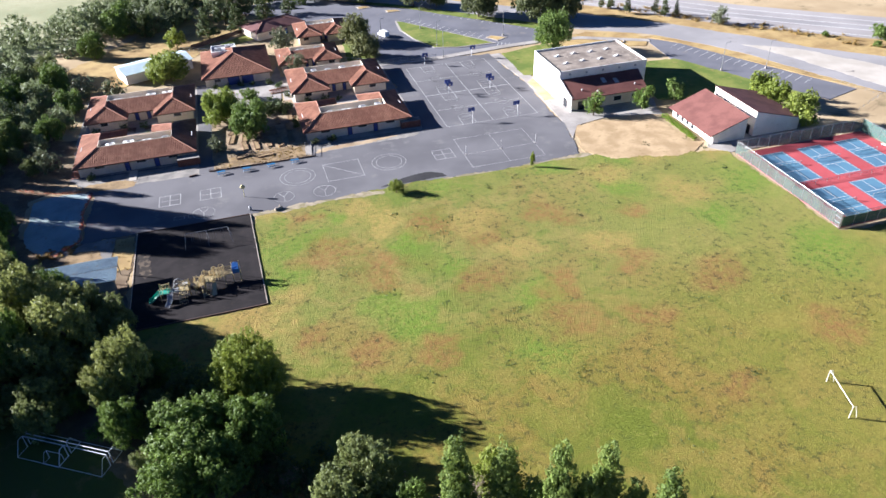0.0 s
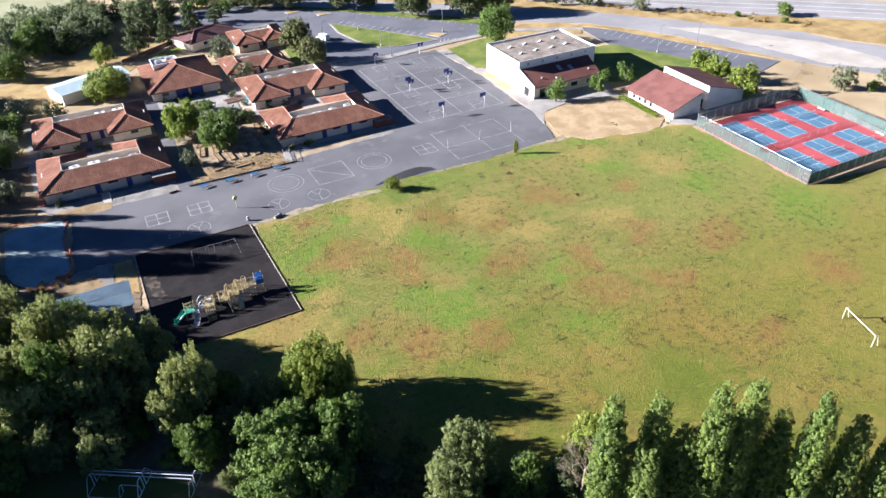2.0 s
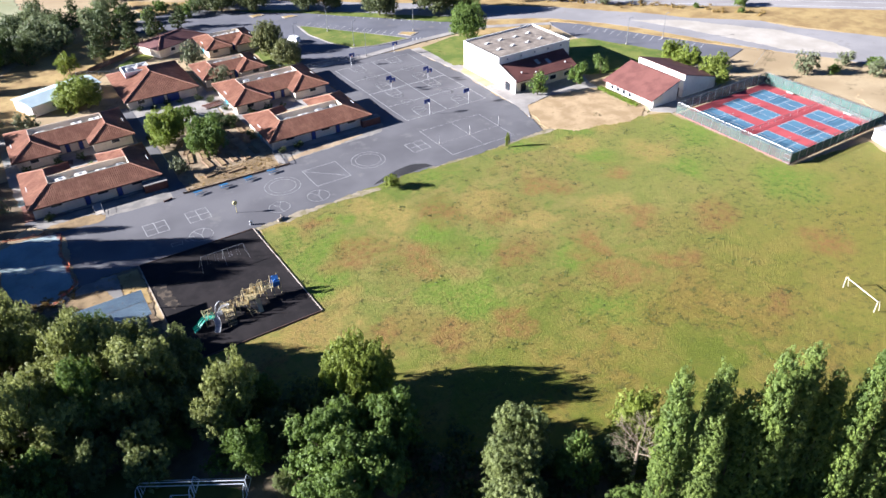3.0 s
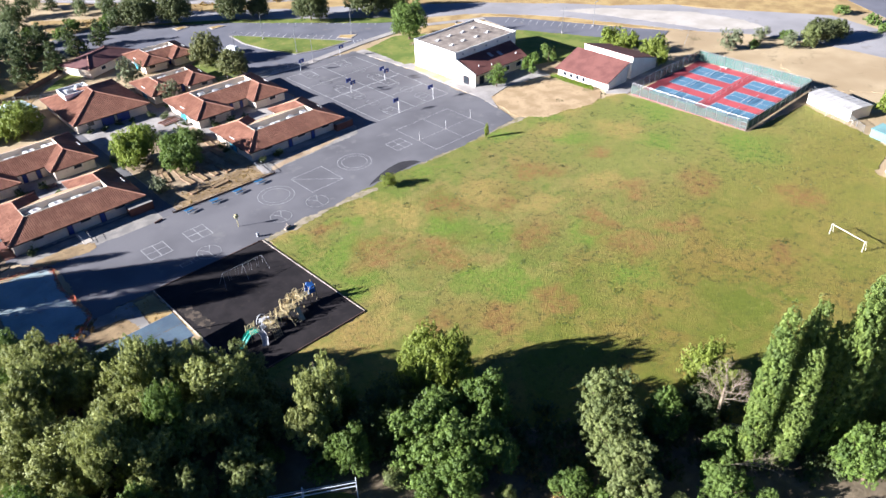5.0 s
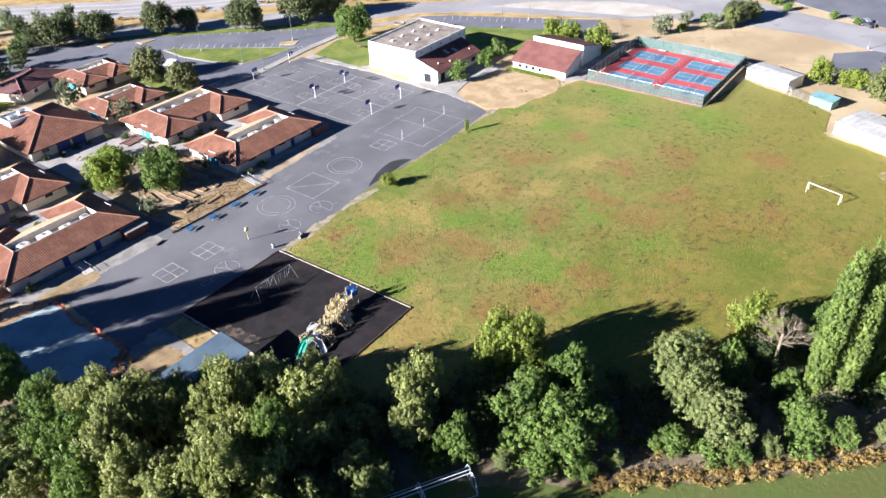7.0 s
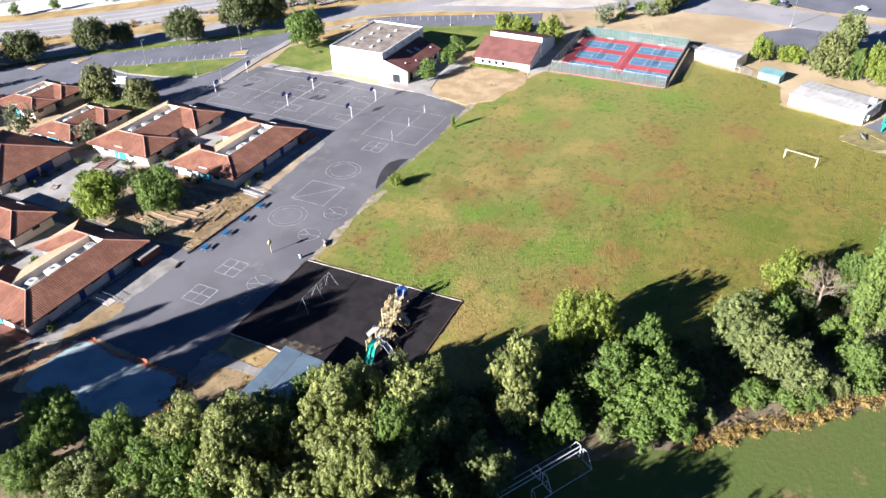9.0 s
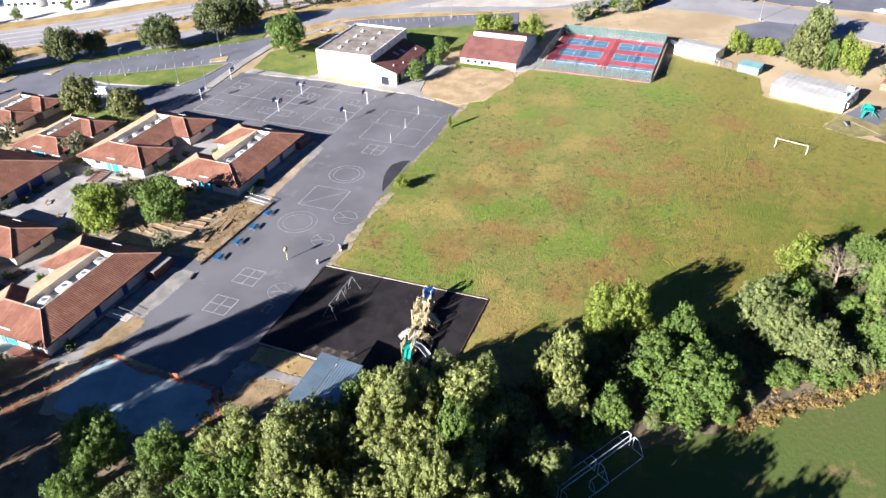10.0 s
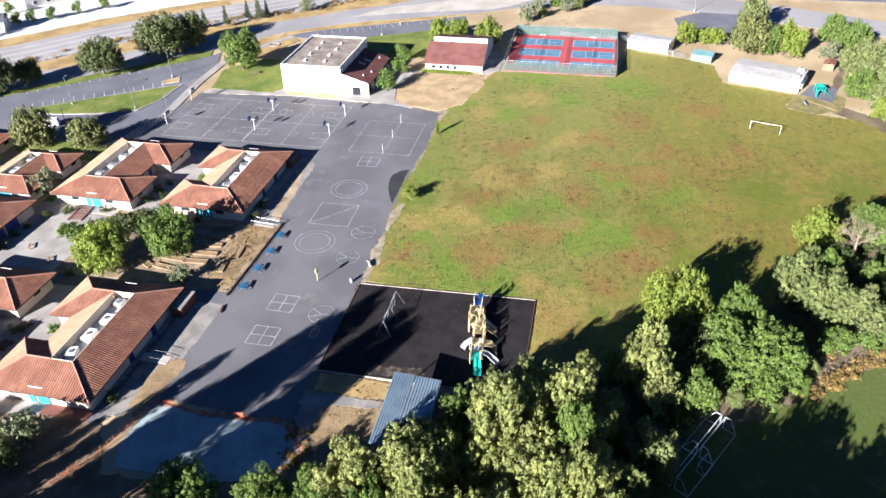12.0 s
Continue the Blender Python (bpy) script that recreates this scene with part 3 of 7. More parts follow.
sheet("highway", beside(HW, 0, 25), 0.0, M_HIGHWAY, "wide pale concrete highway", "road")
sheet("highway_lanes", beside(HW, 9.6, 12.6), 0.012, M_ROAD, "darker worn lane of the highway", "road")
sheet("highway_lanes", beside(HW, 16.4, 17.8), 0.012, M_ROAD, "darker worn lane of the highway", "road")
for o in (2.4, 8.6, 13.6, 19.4):
    sheet("lane_line", beside(HW, o, o + 0.28), 0.02, M_CONCRETEWHITE, "white painted lane line of the highway", "painted lines")
sheet("dry_verge", [(44, 320), (57, 304), (65, 292), (80, 281), (87, 273), (105, 259.4), (124, 241), (131, 234), (141, 225), (157, 205), (161, 201), (171, 185), (176.6, 180), (188, 168), (200, 142), (213, 120), (300, 60), (300, 86)] + HW[-3::-1], -0.04, M_STRAW,
      "dry golden grass beside the highway", "grass strip", 1.6, 0.4, 13)
sheet("dry_verge", beside(HW[:9], 25, 35), -0.03, M_STRAW, "dry golden weeds beyond the highway", "grass strip", 1.6, 0.5, 27)
sheet("dry_verge", [(128, 214), (134, 206), (155, 164), (161, 155), (166, 146), (158, 164.5), (149, 187), (141, 201), (132, 214)], 0.03, M_STRAW, "dry grass strip along the lot", "grass strip", 1.5, 0.2, 20)
sheet("belt_floor", [(-66, 101), (-52, 88), (-40, 76), (-28, 63), (-19, 51), (-8, 39), (8, 22), (30, 14), (130, 10), (130, 26), (92, 42), (80, 33), (60, 26), (36, 36), (20, 46), (2, 62), (-18, 82), (-35, 100), (-33, 109), (-62, 112)],
      -0.02, surface("leaf_litter", (0.21, 0.165, 0.11), (0.12, 0.095, 0.062), 0.2, 1.5, 0.97, 0.2, stain=(0.16, 0.12, 0.06)), "brown leaf litter and brush under the tree belt", "ground", 2, 0.6, 21)
sheet("dirt_apron", [(98, 39), (106, 33), (122, 27), (140, 22), (140, 8), (104, 12), (86, 28)], 0.004, M_EARTH, "pale dry earth behind the play patch", "dirt", 1.5, 0.5, 64)
sheet("dirt_apron", [(89.2, 50.4), (99.6, 46), (99.8, 41), (107, 36), (98, 33), (89.5, 36), (85.8, 43.6)], 0.006, M_TRODDEN, "brown trodden grass of the play patch", "dirt", 0.9, 0.25, 66)
sheet("bark_bed", rect(-48.8, 172.8, -46.8, 181), 0.06, M_REDWOOD, "red-brown bark bed along the classroom wall", "garden bed", 0.6, 0.15, 65)
sheet("parking_lot", [(127, 213), (135, 204), (155, 163), (160, 153), (148, 149.5), (125, 192)], 0.02, M_LOT, "small dark asphalt parking lot", "parking lot")
sheet("dirt_lot", [(153, 110), (178, 116), (194, 100), (180, 66), (157, 75), (146, 92)], -0.03, M_EARTH, "bare pale dirt lot", "dirt", 2, 0.6, 14)
sheet("parking_lot", [(150, 74), (168, 76), (177, 66), (176, 52), (160, 44), (148, 50)], 0.0, M_LOT, "dark asphalt lot behind the trees", "parking lot")
sheet("parking_lot", [(200, 60), (216, 96), (240, 130), (330, 100), (330, -40), (200, -20)], -0.01, M_LOT, "dark asphalt parking lot across the road", "parking lot")
sheet("pad", [(-43.4, 142.6), (-43.8, 149), (-44.2, 155), (-43.4, 163.6), (-47, 164.8), (-52.6, 165.2), (-55.6, 163.5), (-55.6, 150), (-54, 144), (-50, 139.3), (-47.4, 138.4)], 0.08, M_SLAB, "pale concrete slab of a cleared site", "slab", 0.9, 0.3, 15)
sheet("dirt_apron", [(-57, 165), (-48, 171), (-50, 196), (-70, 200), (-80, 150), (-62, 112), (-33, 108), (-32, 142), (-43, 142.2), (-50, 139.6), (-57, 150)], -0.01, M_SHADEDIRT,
      "brown dirt under the trees, colour darkened for their shade", "dirt", 2, 0.5, 16)
sheet("dry_strip", rect(-36.4, 129.5, -32.6, 141.4), 0.03, M_STRAW, "yellowed grass beside the shed", "grass strip", 1, 0.3, 17)
sheet("dry_strip", [(-46, 138.4), (-43, 141.2), (-37.4, 140.6), (-37, 129.4), (-43.6, 128.6), (-46, 134)], 0.02, M_DRYSTRAW, "brown straw-strewn dirt beside the shed", "grass strip", 0.7, 0.35, 68)
sheet("pavement", [(-42.6, 141.9), (-36.5, 141.9), (-36.5, 129.8), (-38.2, 130.2), (-38.5, 134.2), (-39.2, 138.2), (-44.4, 139.4), (-47, 137.8), (-47.2, 138.8), (-43.8, 141)], 0.05, M_WORN, "worn pale concrete strip beside the play area", "pavement", 0.7, 0.2, 18)

# playground surface inside its timber border
play = thing("playground_surface", 0, 0, 0, "black rubber-chip play area inside a pale timber border", "playground", kind="structure")
CORNERS = [(-31.8, 109.2), (-7.6, 109.3), (-8.5, 142.2), (-32.0, 142.2)]
part("rubber_surface", Mesh().prism(CORNERS, -0.2, 0.09), M_RUBBER, play)
for s, (a, b) in enumerate(zip(CORNERS, CORNERS[1:] + CORNERS[:1])):
    n = max(2, round(math.dist(a, b) / 2.4))
    ang = math.degrees(math.atan2(b[1] - a[1], b[0] - a[0]))
    for i in range(n):
        k = (i + 0.5) / n
        part("border_timber", Mesh().box(a[0] + (b[0] - a[0]) * k, a[1] + (b[1] - a[1]) * k, -0.1, math.dist(a, b) / n * 0.985, 0.16, 0.3, ang), M_TIMBER if s % 2 else M_TRIM, play)

sheet("bark_scatter", [(-31.2, 134), (-29.4, 133.4), (-28.6, 130), (-28.2, 125.6), (-29.6, 124.6), (-31, 127), (-31.3, 131)], 0.096, surface("bark_chips", (0.11, 0.085, 0.065), (0.035, 0.03, 0.027), 0.9, 4.0, 0.95, 0.03, at=(0.45, 0.6)), "brown bark and grit scattered on the rubber", "bark", 0.4, 0.5, 63)

# ---- painted games on the yard ----
games = thing("yard_markings", 0, 0, 0, "worn white painted game lines on the asphalt", "painted lines", kind="structure")
PZ = 0.026


def stroke(name, pts, w=0.1, closed=False, mat=None, z=PZ):
    m = Mesh()
    pts = pts + pts[:1] if closed else pts
    for (x0, y0), (x1, y1) in zip(pts, pts[1:]):
        d = math.dist((x0, y0), (x1, y1))
        ux, uy = (x1 - x0) / d * w / 2, (y1 - y0) / d * w / 2
        m.add([(x0 - ux + uy, y0 - uy - ux, z), (x1 + ux + uy, y1 + uy - ux, z), (x1 + ux - uy, y1 + uy + ux, z), (x0 - ux - uy, y0 - uy + ux, z)], [(0, 1, 2, 3)])
    return part(name, m, mat or M_LINE, games)


def ring(x, y, r, a0=0, a1=360, n=40):
    return [(x + r * math.cos(radians(a0 + (a1 - a0) * i / n)), y + r * math.sin(radians(a0 + (a1 - a0) * i / n))) for i in range(n + 1)]


def four_square(x, y, s=4.88, w=0.14):
    stroke("four_square", rect(x - s / 2, y - s / 2, x + s / 2, y + s / 2), w, True)
    stroke("four_square", [(x - s / 2, y), (x + s / 2, y)], w, z=PZ + 0.004)
    stroke("four_square", [(x, y - s / 2), (x, y + s / 2)], w, z=PZ + 0.004)


four_square(-25.6, 154.4, 4.65)
four_square(-16.6, 154.4, 4.65)
four_square(39.3, 154.9)
for x, y in ((3.5, 155.7), (25.7, 155.6)):
    stroke("circle", ring(x, y, 4.15), 0.13)
    stroke("circle", ring(x, y, 3.1), 0.13)
stroke("rectangle", [(18.7, 159.6), (18.8, 151.0), (10.1, 150.9), (10, 159.5)], 0.12, True)
stroke("diagonal", [(18.8, 151.0), (10.0, 159.4)], 0.12, z=PZ + 0.004)
for x, y, r in ((8.6, 146.9, 2.5), (-18.3, 146.3, 2.4), (-0.6, 147.3, 2.3)):
    stroke("circle", ring(x, y, r), 0.13)
    for a in (60, 120, 270):
        stroke("spoke", [(x, y), (x + r * math.cos(radians(a)), y + r * math.sin(radians(a)))], 0.13, z=PZ + 0.004)
stroke("hopscotch", rect(-21.6, 145.4, -19.8, 146.6), 0.1, True)
stroke("hopscotch", rect(-24.6, 145.2, -22.4, 146.4), 0.1, True)
stroke("volleyball_court", rect(44.1, 146.0, 62.7, 161.7), 0.11, True)
stroke("volleyball_court", [(53.6, 146.0), (53.6, 161.7)], 0.1, z=PZ + 0.004)
stroke("volleyball_court", [(44.1, 152.8), (63.4, 152.9)], 0.1, z=PZ + 0.008)
for hx in (51.1, 64.0):
    # two full courts end to end, meeting under the twin hoops
    for y0, y1 in ((169.4, 191.1), (191.3, 214.2)):
        ym = (y0 + y1) / 2
        stroke("basketball_court", rect(hx - 6.4, y0, hx + 6.4, y1), 0.17, True)
        stroke("basketball_court", [(hx - 6.4, ym), (hx + 6.4, ym)], 0.17, z=PZ + 0.004)
        stroke("basketball_court", ring(hx, ym, 1.85), 0.17, z=PZ + 0.008)
        for yb, s in ((y0, 1), (y1, -1)):
            stroke("basketball_key", [(hx - 1.85, yb + s * 0.3), (hx - 1.85, yb + s * 4.6), (hx + 1.85, yb + s * 4.6), (hx + 1.85, yb + s * 0.3)], 0.17, z=PZ + 0.012)
            stroke("basketball_key", ring(hx, yb + s * 4.6, 1.85, 0, 360, 32), 0.17, z=PZ + 0.016)

# parking bays and islands
bays = thing("parking_markings", 0, 0, 0, "white painted parking bay lines", "painted lines", kind="structure")


def bay_lines(a, b, n, depth, z):
    d = math.dist(a, b)
    ux, uy = (b[0] - a[0]) / d, (b[1] - a[1]) / d
    for i in range(n):
        x, y = a[0] + ux * d * i / (n - 1), a[1] + uy * d * i / (n - 1)
        m = Mesh().add([(x - ux * 0.06, y - uy * 0.06, z), (x + ux * 0.06, y + uy * 0.06, z),
                        (x + ux * 0.06 - uy * depth, y + uy * 0.06 + ux * depth, z), (x - ux * 0.06 - uy * depth, y - uy * 0.06 + ux * depth, z)], [(0, 1, 2, 3)])
        part("bay_line", m, M_CONCRETEWHITE, bays)


bay_lines((75.8, 231.4), (54.6, 261.2), 14, -4.6, 0.006)
bay_lines((96, 234.6), (64, 270), 17, -4.4, 0.006)
bay_lines((134.2, 203.4), (153.8, 163.6), 17, -4.6, 0.026)
bay_lines((88, 222.8), (80, 226.8), 8, 3.4, 0.007)
island = thing("parking_island", 0, 0, 0, "raised kerbed island with green lawn", "traffic island", kind="structure")
ISLE = [(52.4, 263), (51.6, 252), (54, 240), (58.2, 229.6), (66, 226.8), (79.2, 226.4), (76.4, 230.8), (54.2, 262)]
part("kerb", Mesh().prism(ISLE, -0.2, 0.15), M_CONCRETE, island, "pale concrete kerb")
cx, cy = 61, 241
part("lawn", Mesh().prism([(cx + (x - cx) * 0.93, cy + (y - cy) * 0.95) for x, y in ISLE], 0, 0.19), M_LAWN, island)
for row in ([(80.5, 228.6), (84.5, 230.5), (80, 234.5), (77.6, 233)], [(52.2, 274.6), (57.8, 274.6), (56, 277), (52, 277.6)], [(42.6, 283), (47.8, 283.6), (46.4, 286), (42.4, 286.4)]):
    kerb_isle = thing("kerb_island", 0, 0, 0, "small kerbed island of brown bark", "traffic island", kind="structure")
    part("kerb", Mesh().prism(row, -0.2, 0.15), M_TIMBER, kerb_isle)
    mx, my = sum(p[0] for p in row) / 4, sum(p[1] for p in row) / 4
    part("bark_bed", Mesh().prism([(mx + (x - mx) * 0.8, my + (y - my) * 0.8) for x, y in row], 0, 0.18), M_STRAW, kerb_isle)

# ---- classrooms ----
TILE_STEP, TILE_RUN = 0.42, 1.1


def tiled(poly, parent, thick=0.16, step=TILE_STEP, material=None):
    """One roof slope: a plate with rows of half-round tiles lying on it."""
    material = material or M_TILE
    P = [Vector(p) for p in poly]
    nrm = (P[1] - P[0]).cross(P[2] - P[0]).normalized()
    if nrm.z < 0:
        P, nrm = P[::-1], -nrm
    down = Vector((nrm.x, nrm.y, 0)).normalized()
    down = (down - nrm * down.dot(nrm)).normalized()
    side = nrm.cross(down).normalized()
    part("roof_slope", Mesh().slab([tuple(p) for p in P], thick), material, parent)
    uv = [((p - P[0]).dot(side), (p - P[0]).dot(down)) for p in P]
    m = Mesh()
    u = min(a for a, _ in uv) + step / 2
    while u < max(a for a, _ in uv):
        cut = []
        for (u0, v0), (u1, v1) in zip(uv, uv[1:] + uv[:1]):
            if (u0 <= u < u1) or (u1 <= u < u0):
                cut.append(v0 + (v1 - v0) * (u - u0) / (u1 - u0))
        if len(cut) == 2 and abs(cut[1] - cut[0]) > 0.25:
            lo, hi = min(cut), max(cut)
            k = max(1, round((hi - lo) / TILE_RUN))
            for i in range(k):
                a, b = lo + (hi - lo) * i / k, lo + (hi - lo) * (i + 1) / k + 0.05
                pts = []
                for v, lift in ((a, 0.0), (b, 0.035)):
                    for du, h in ((-0.17, 0.0), (-0.08, 0.055), (0.08, 0.055), (0.17, 0.0)):
                        pts.append(P[0] + side * (u + du) + down * v + nrm * (h + lift))
                m.add(pts, [(0, 4, 5, 1), (1, 5, 6, 2), (2, 6, 7, 3), (4, 7, 6, 5)])
        u += step
    tagged(part("roof_tiles", m, material, parent), kind="stuff")


def caps(pairs, parent):
    for p, q in pairs:
        part("ridge_cap", Mesh().beam(p, q, 0.17, 6), M_RIDGE, parent)


def opening(parent, kind, x, y, z, w, h, facing, material=None):
    """A door or window with its frame, on a wall that faces n, s, e or w."""
    dx, dy = {"n": (0, 1), "s": (0, -1), "e": (1, 0), "w": (-1, 0)}[facing]
    ax, ay = abs(dy), abs(dx)
    ob = part(kind, Mesh().box(x + dx * 0.03, y + dy * 0.03, z, ax * w + ay * 0.1, ay * w + ax * 0.1, h), material or (M_GLASS if kind == "window" else M_BLUE), parent)
    f = Mesh()
    for s in (-1, 1):
        f.box(x + dx * 0.06 + ax * s * w / 2, y + dy * 0.06 + ay * s * w / 2, z, 0.12, 0.12, h)
    f.box(x + dx * 0.06, y + dy * 0.06, z + h, ax * (w + 0.12) + ay * 0.14, ay * (w + 0.12) + ax * 0.14, 0.1)
    part("frame", f, M_TRIM if kind == "door" else M_METALWHITE, ob)
    return ob


def wall_run(parent, pts, z0, z1, material, t=0.24):
    """Walls along the outline pts, end to end."""
    n = len(pts)
    for i in range(n):
        (x0, y0), (x1, y1) = pts[i], pts[(i + 1) % n]
        d = math.dist((x0, y0), (x1, y1))
        part("wall", Mesh().box((x0 + x1) / 2, (y0 + y1) / 2, z0, d - (0.25 if i % 2 else -0.24), t, z1 - z0, math.degrees(math.atan2(y1 - y0, x1 - x0))), material, parent)


def air_unit(parent, x, y, z, sx=1.8, sy=1.3, h=1.0, turn=0):
    u = part("air_unit", Mesh().box(x, y, z, sx, sy, h, turn), M_METALWHITE if sx > 2 else M_FLATROOF, parent, "pale rooftop air unit")
    part("fan_guard", Mesh().beam((x, y, z + h), (x, y, z + h + 0.12), 0.4, 10), M_STEEL, u)
    return u


def classroom(x0, y0, L, W, a, r, wings_north, label, group="classroom buildings", units=4, rise=0.385, eave=2.8):
    """A classroom block with two wings round a small court and a sunken roof well."""
    house = thing("classroom_building", x0, y0, 0, label, "school building", group)
    zr = eave + rise * a
    y1, y2, w = r + a, W - a * 1.05, 2 * a

    def p(x, y, z):
        return (x, W - y, z) if wings_north else (x, y, z)

    slopes = [
        [(0, W, eave), (L, W, eave), (L - a, y2, zr), (a, y2, zr)],
        [(0, 0, eave), (0, W, eave), (a, y2, zr), (a, a, zr)],
        [(L, 0, eave), (L, W, eave), (L - a, y2, zr), (L - a, a, zr)],
        [(0, 0, eave), (w, 0, eave), (a, a, zr)],
        [(L - w, 0, eave), (L, 0, eave), (L - a, a, zr)],
        [(w, 0, eave), (w, r, eave), (a, y1, zr), (a, a, zr)],
        [(L - w, 0, eave), (L - w, r, eave), (L - a, y1, zr), (L - a, a, zr)],
        [(w, r, eave), (L - w, r, eave), (L - a, y1, zr), (a, y1, zr)],
    ]
    # north-facing slopes get a paler copy of the tiles, brightened in the colour
    pale = (3, 4, 7) if wings_north else (0,)
    for i, s in enumerate(slopes):
        s = [p(*q) for q in s]
        area = sum(c[0] * d[1] - d[0] * c[1] for c, d in zip(s, s[1:] + s[:1]))
        tiled(s if area > 0 else s[::-1], house, material=M_PALETILE if i in pale else None)
    z = zr + 0.06
    caps([(p(*c), p(*d)) for c, d in (((0, 0, eave + .1), (a, a, z)), ((w, 0, eave + .1), (a, a, z)), ((a, a, z), (a, y1, z)), ((0, W, eave + .1), (a, y2, z)),
                                      ((L, 0, eave + .1), (L - a, a, z)), ((L - w, 0, eave + .1), (L - a, a, z)), ((L - a, a, z), (L - a, y1, z)), ((L, W, eave + .1), (L - a, y2, z)))], house)
    # roof well: pale membrane below the ridges with a low white parapet
    fl = zr - 1.4
    q = [p(a, y1, 0)[:2], p(L - a, y1, 0)[:2], p(L - a, y2, 0)[:2], p(a, y2, 0)[:2]]
    part("roof_well", Mesh().prism(q, fl - 0.2, fl), M_FLATROOF, house, "pale flat roof well with air units")
    for (ax, ay), (bx, by) in zip(q, q[1:] + q[:1]):
        d = math.dist((ax, ay), (bx, by))
        part("parapet", Mesh().box((ax + bx) / 2, (ay + by) / 2, fl - 0.15, d + 0.1, 0.12, zr - fl + 0.24, math.degrees(math.atan2(by - ay, bx - ax))), M_CREAM, house)
    ym = (y1 + y2) / 2
    rnd = random.Random(int(x0 * 7 + y0))
    for i in range(units):
        ux = a + (L - 2 * a) * (i + 0.6) / units
        ux2, uy2, _ = p(ux, ym + rnd.uniform(-0.5, 0.5), 0)
        air_unit(house, ux2, uy2, fl, rnd.choice((1.6, 2.2, 2.6)), 1.5, rnd.uniform(0.7, 1.1), rnd.choice((0, 0, 20)))
    # walls under the eaves
    o = 1.0
    foot = [p(*c, 0)[:2] for c in ((o, o), (w - o, o), (w - o, r + o), (L - w + o, r + o), (L - w + o, o), (L - o, o), (L - o, W - o), (o, W - o))]
    wall_run(house, foot, 0, eave + 0.25, M_CREAM)
    # eaves board
    eaves = [p(*c, 0)[:2] for c in ((0, 0), (w, 0), (w, r), (L - w, r), (L - w, 0), (L, 0), (L, W), (0, W))]
    for (ax, ay), (bx, by) in zip(eaves, eaves[1:] + eaves[:1]):
        d = math.dist((ax, ay), (bx, by))
        part("eaves_board", Mesh().box((ax + bx) / 2, (ay + by) / 2, eave - 0.26, d, 0.1, 0.24, math.degrees(math.atan2(by - ay, bx - ax))), M_TRIM, house)
    # long front: doors and a band of windows; ends: doors in blue or turquoise bays
    yf, side = (o - 0.12, "s") if wings_north else (W - o + 0.12, "n")
    for k in (0.42, 0.66):
        opening(house, "door", L * k, yf, 0.05, 1.1, 2.2, side)
    for k in (0.2, 0.54, 0.8):
        opening(house, "window", L * k, yf, 1.7, 2.4, 0.7, side)
    for k in (0.3, 0.72):
        opening(house, "window", o - 0.12, W * k, 1.3, 2.0, 1.0, "w")
    opening(house, "door", o - 0.12, W * 0.46, 0.05, 2.0, 2.2, "w", M_TURQ)
    opening(house, "door", o - 0.12, W * 0.56, 0.05, 1.0, 2.2, "w", M_TURQ)
    for sx in (1.0, L - 1.0):
        part("roof_vent", Mesh().box(sx, W * 0.5, eave + rise * 1.0 + 0.04, 0.16, 2.4, 0.12), M_METALWHITE, house, "narrow white roof vent")
    yb, bside = (W - o + 0.12, "n") if wings_north else (o - 0.12, "s")
    for k in (0.17, 0.83):
        opening(house, "window", L * k, yb, 1.4, 2.0, 0.9, bside)
    yc, cside = (W - r - o + 0.12, "n") if wings_north else (r + o - 0.12, "s")
    opening(house, "door", L * 0.45, yc, 0.05, 1.0, 2.2, cside)
    opening(house, "door", L * 0.56, yc, 0.05, 1.0, 2.2, cside)
    return house


RED = "cream classroom block with red clay tile roof and sunken roof well"
classroom(-47.6, 172.3, 28.6, 19.6, 5.6, 4.2, True, RED)
classroom(-48.0, 198.6, 28.9, 19.6, 5.6, 4.2, False, RED)
classroom(7.5, 173.0, 28.6, 19.6, 5.6, 4.2, True, RED)
classroom(7.5, 199.6, 28.5, 20.0, 5.6, 4.2, False, RED)
classroom(6.4, 224.0, 20.0, 15.4, 4.5, 3.2, False, "smaller cream classroom block with red clay tile roof", units=2)
classroom(15.0, 248.8, 18.6, 16.2, 4.4, 3.2, False, "smaller cream classroom block with red clay tile roof", units=3)

# library block with one broad hipped roof
lib = thing("library_building", -17, 220.3, 0, "broad hipped red clay tile roof over cream walls with blue entrance", "school building")
LL, LW, LA, LE = 21.0, 25.5, 10.4, 2.9
LZ = LE + 0.36 * LA
for s in ([(0, 0, LE), (LL, 0, LE), (LA, LA, LZ)], [(LL, 0, LE), (LL, LW, LE), (LA, LW - LA, LZ), (LA, LA, LZ)], [(LL, LW, LE), (0, LW, LE), (LA, LW - LA, LZ)],
          [(0, LW, LE), (0, 0, LE), (LA, LA, LZ), (LA, LW - LA, LZ)]):
    tiled(s, lib)
caps([((0, 0, LE + .1), (LA, LA, LZ + .06)), ((LL, 0, LE + .1), (LA, LA, LZ + .06)), ((0, LW, LE + .1), (LA, LW - LA, LZ + .06)), ((LL, LW, LE + .1), (LA, LW - LA, LZ + .06)),
      ((LA, LA, LZ + .06), (LA, LW - LA, LZ + .06))], lib)
wall_run(lib, rect(1, 1, LL - 1, LW - 1), 0, LE + 0.2, M_CREAM)
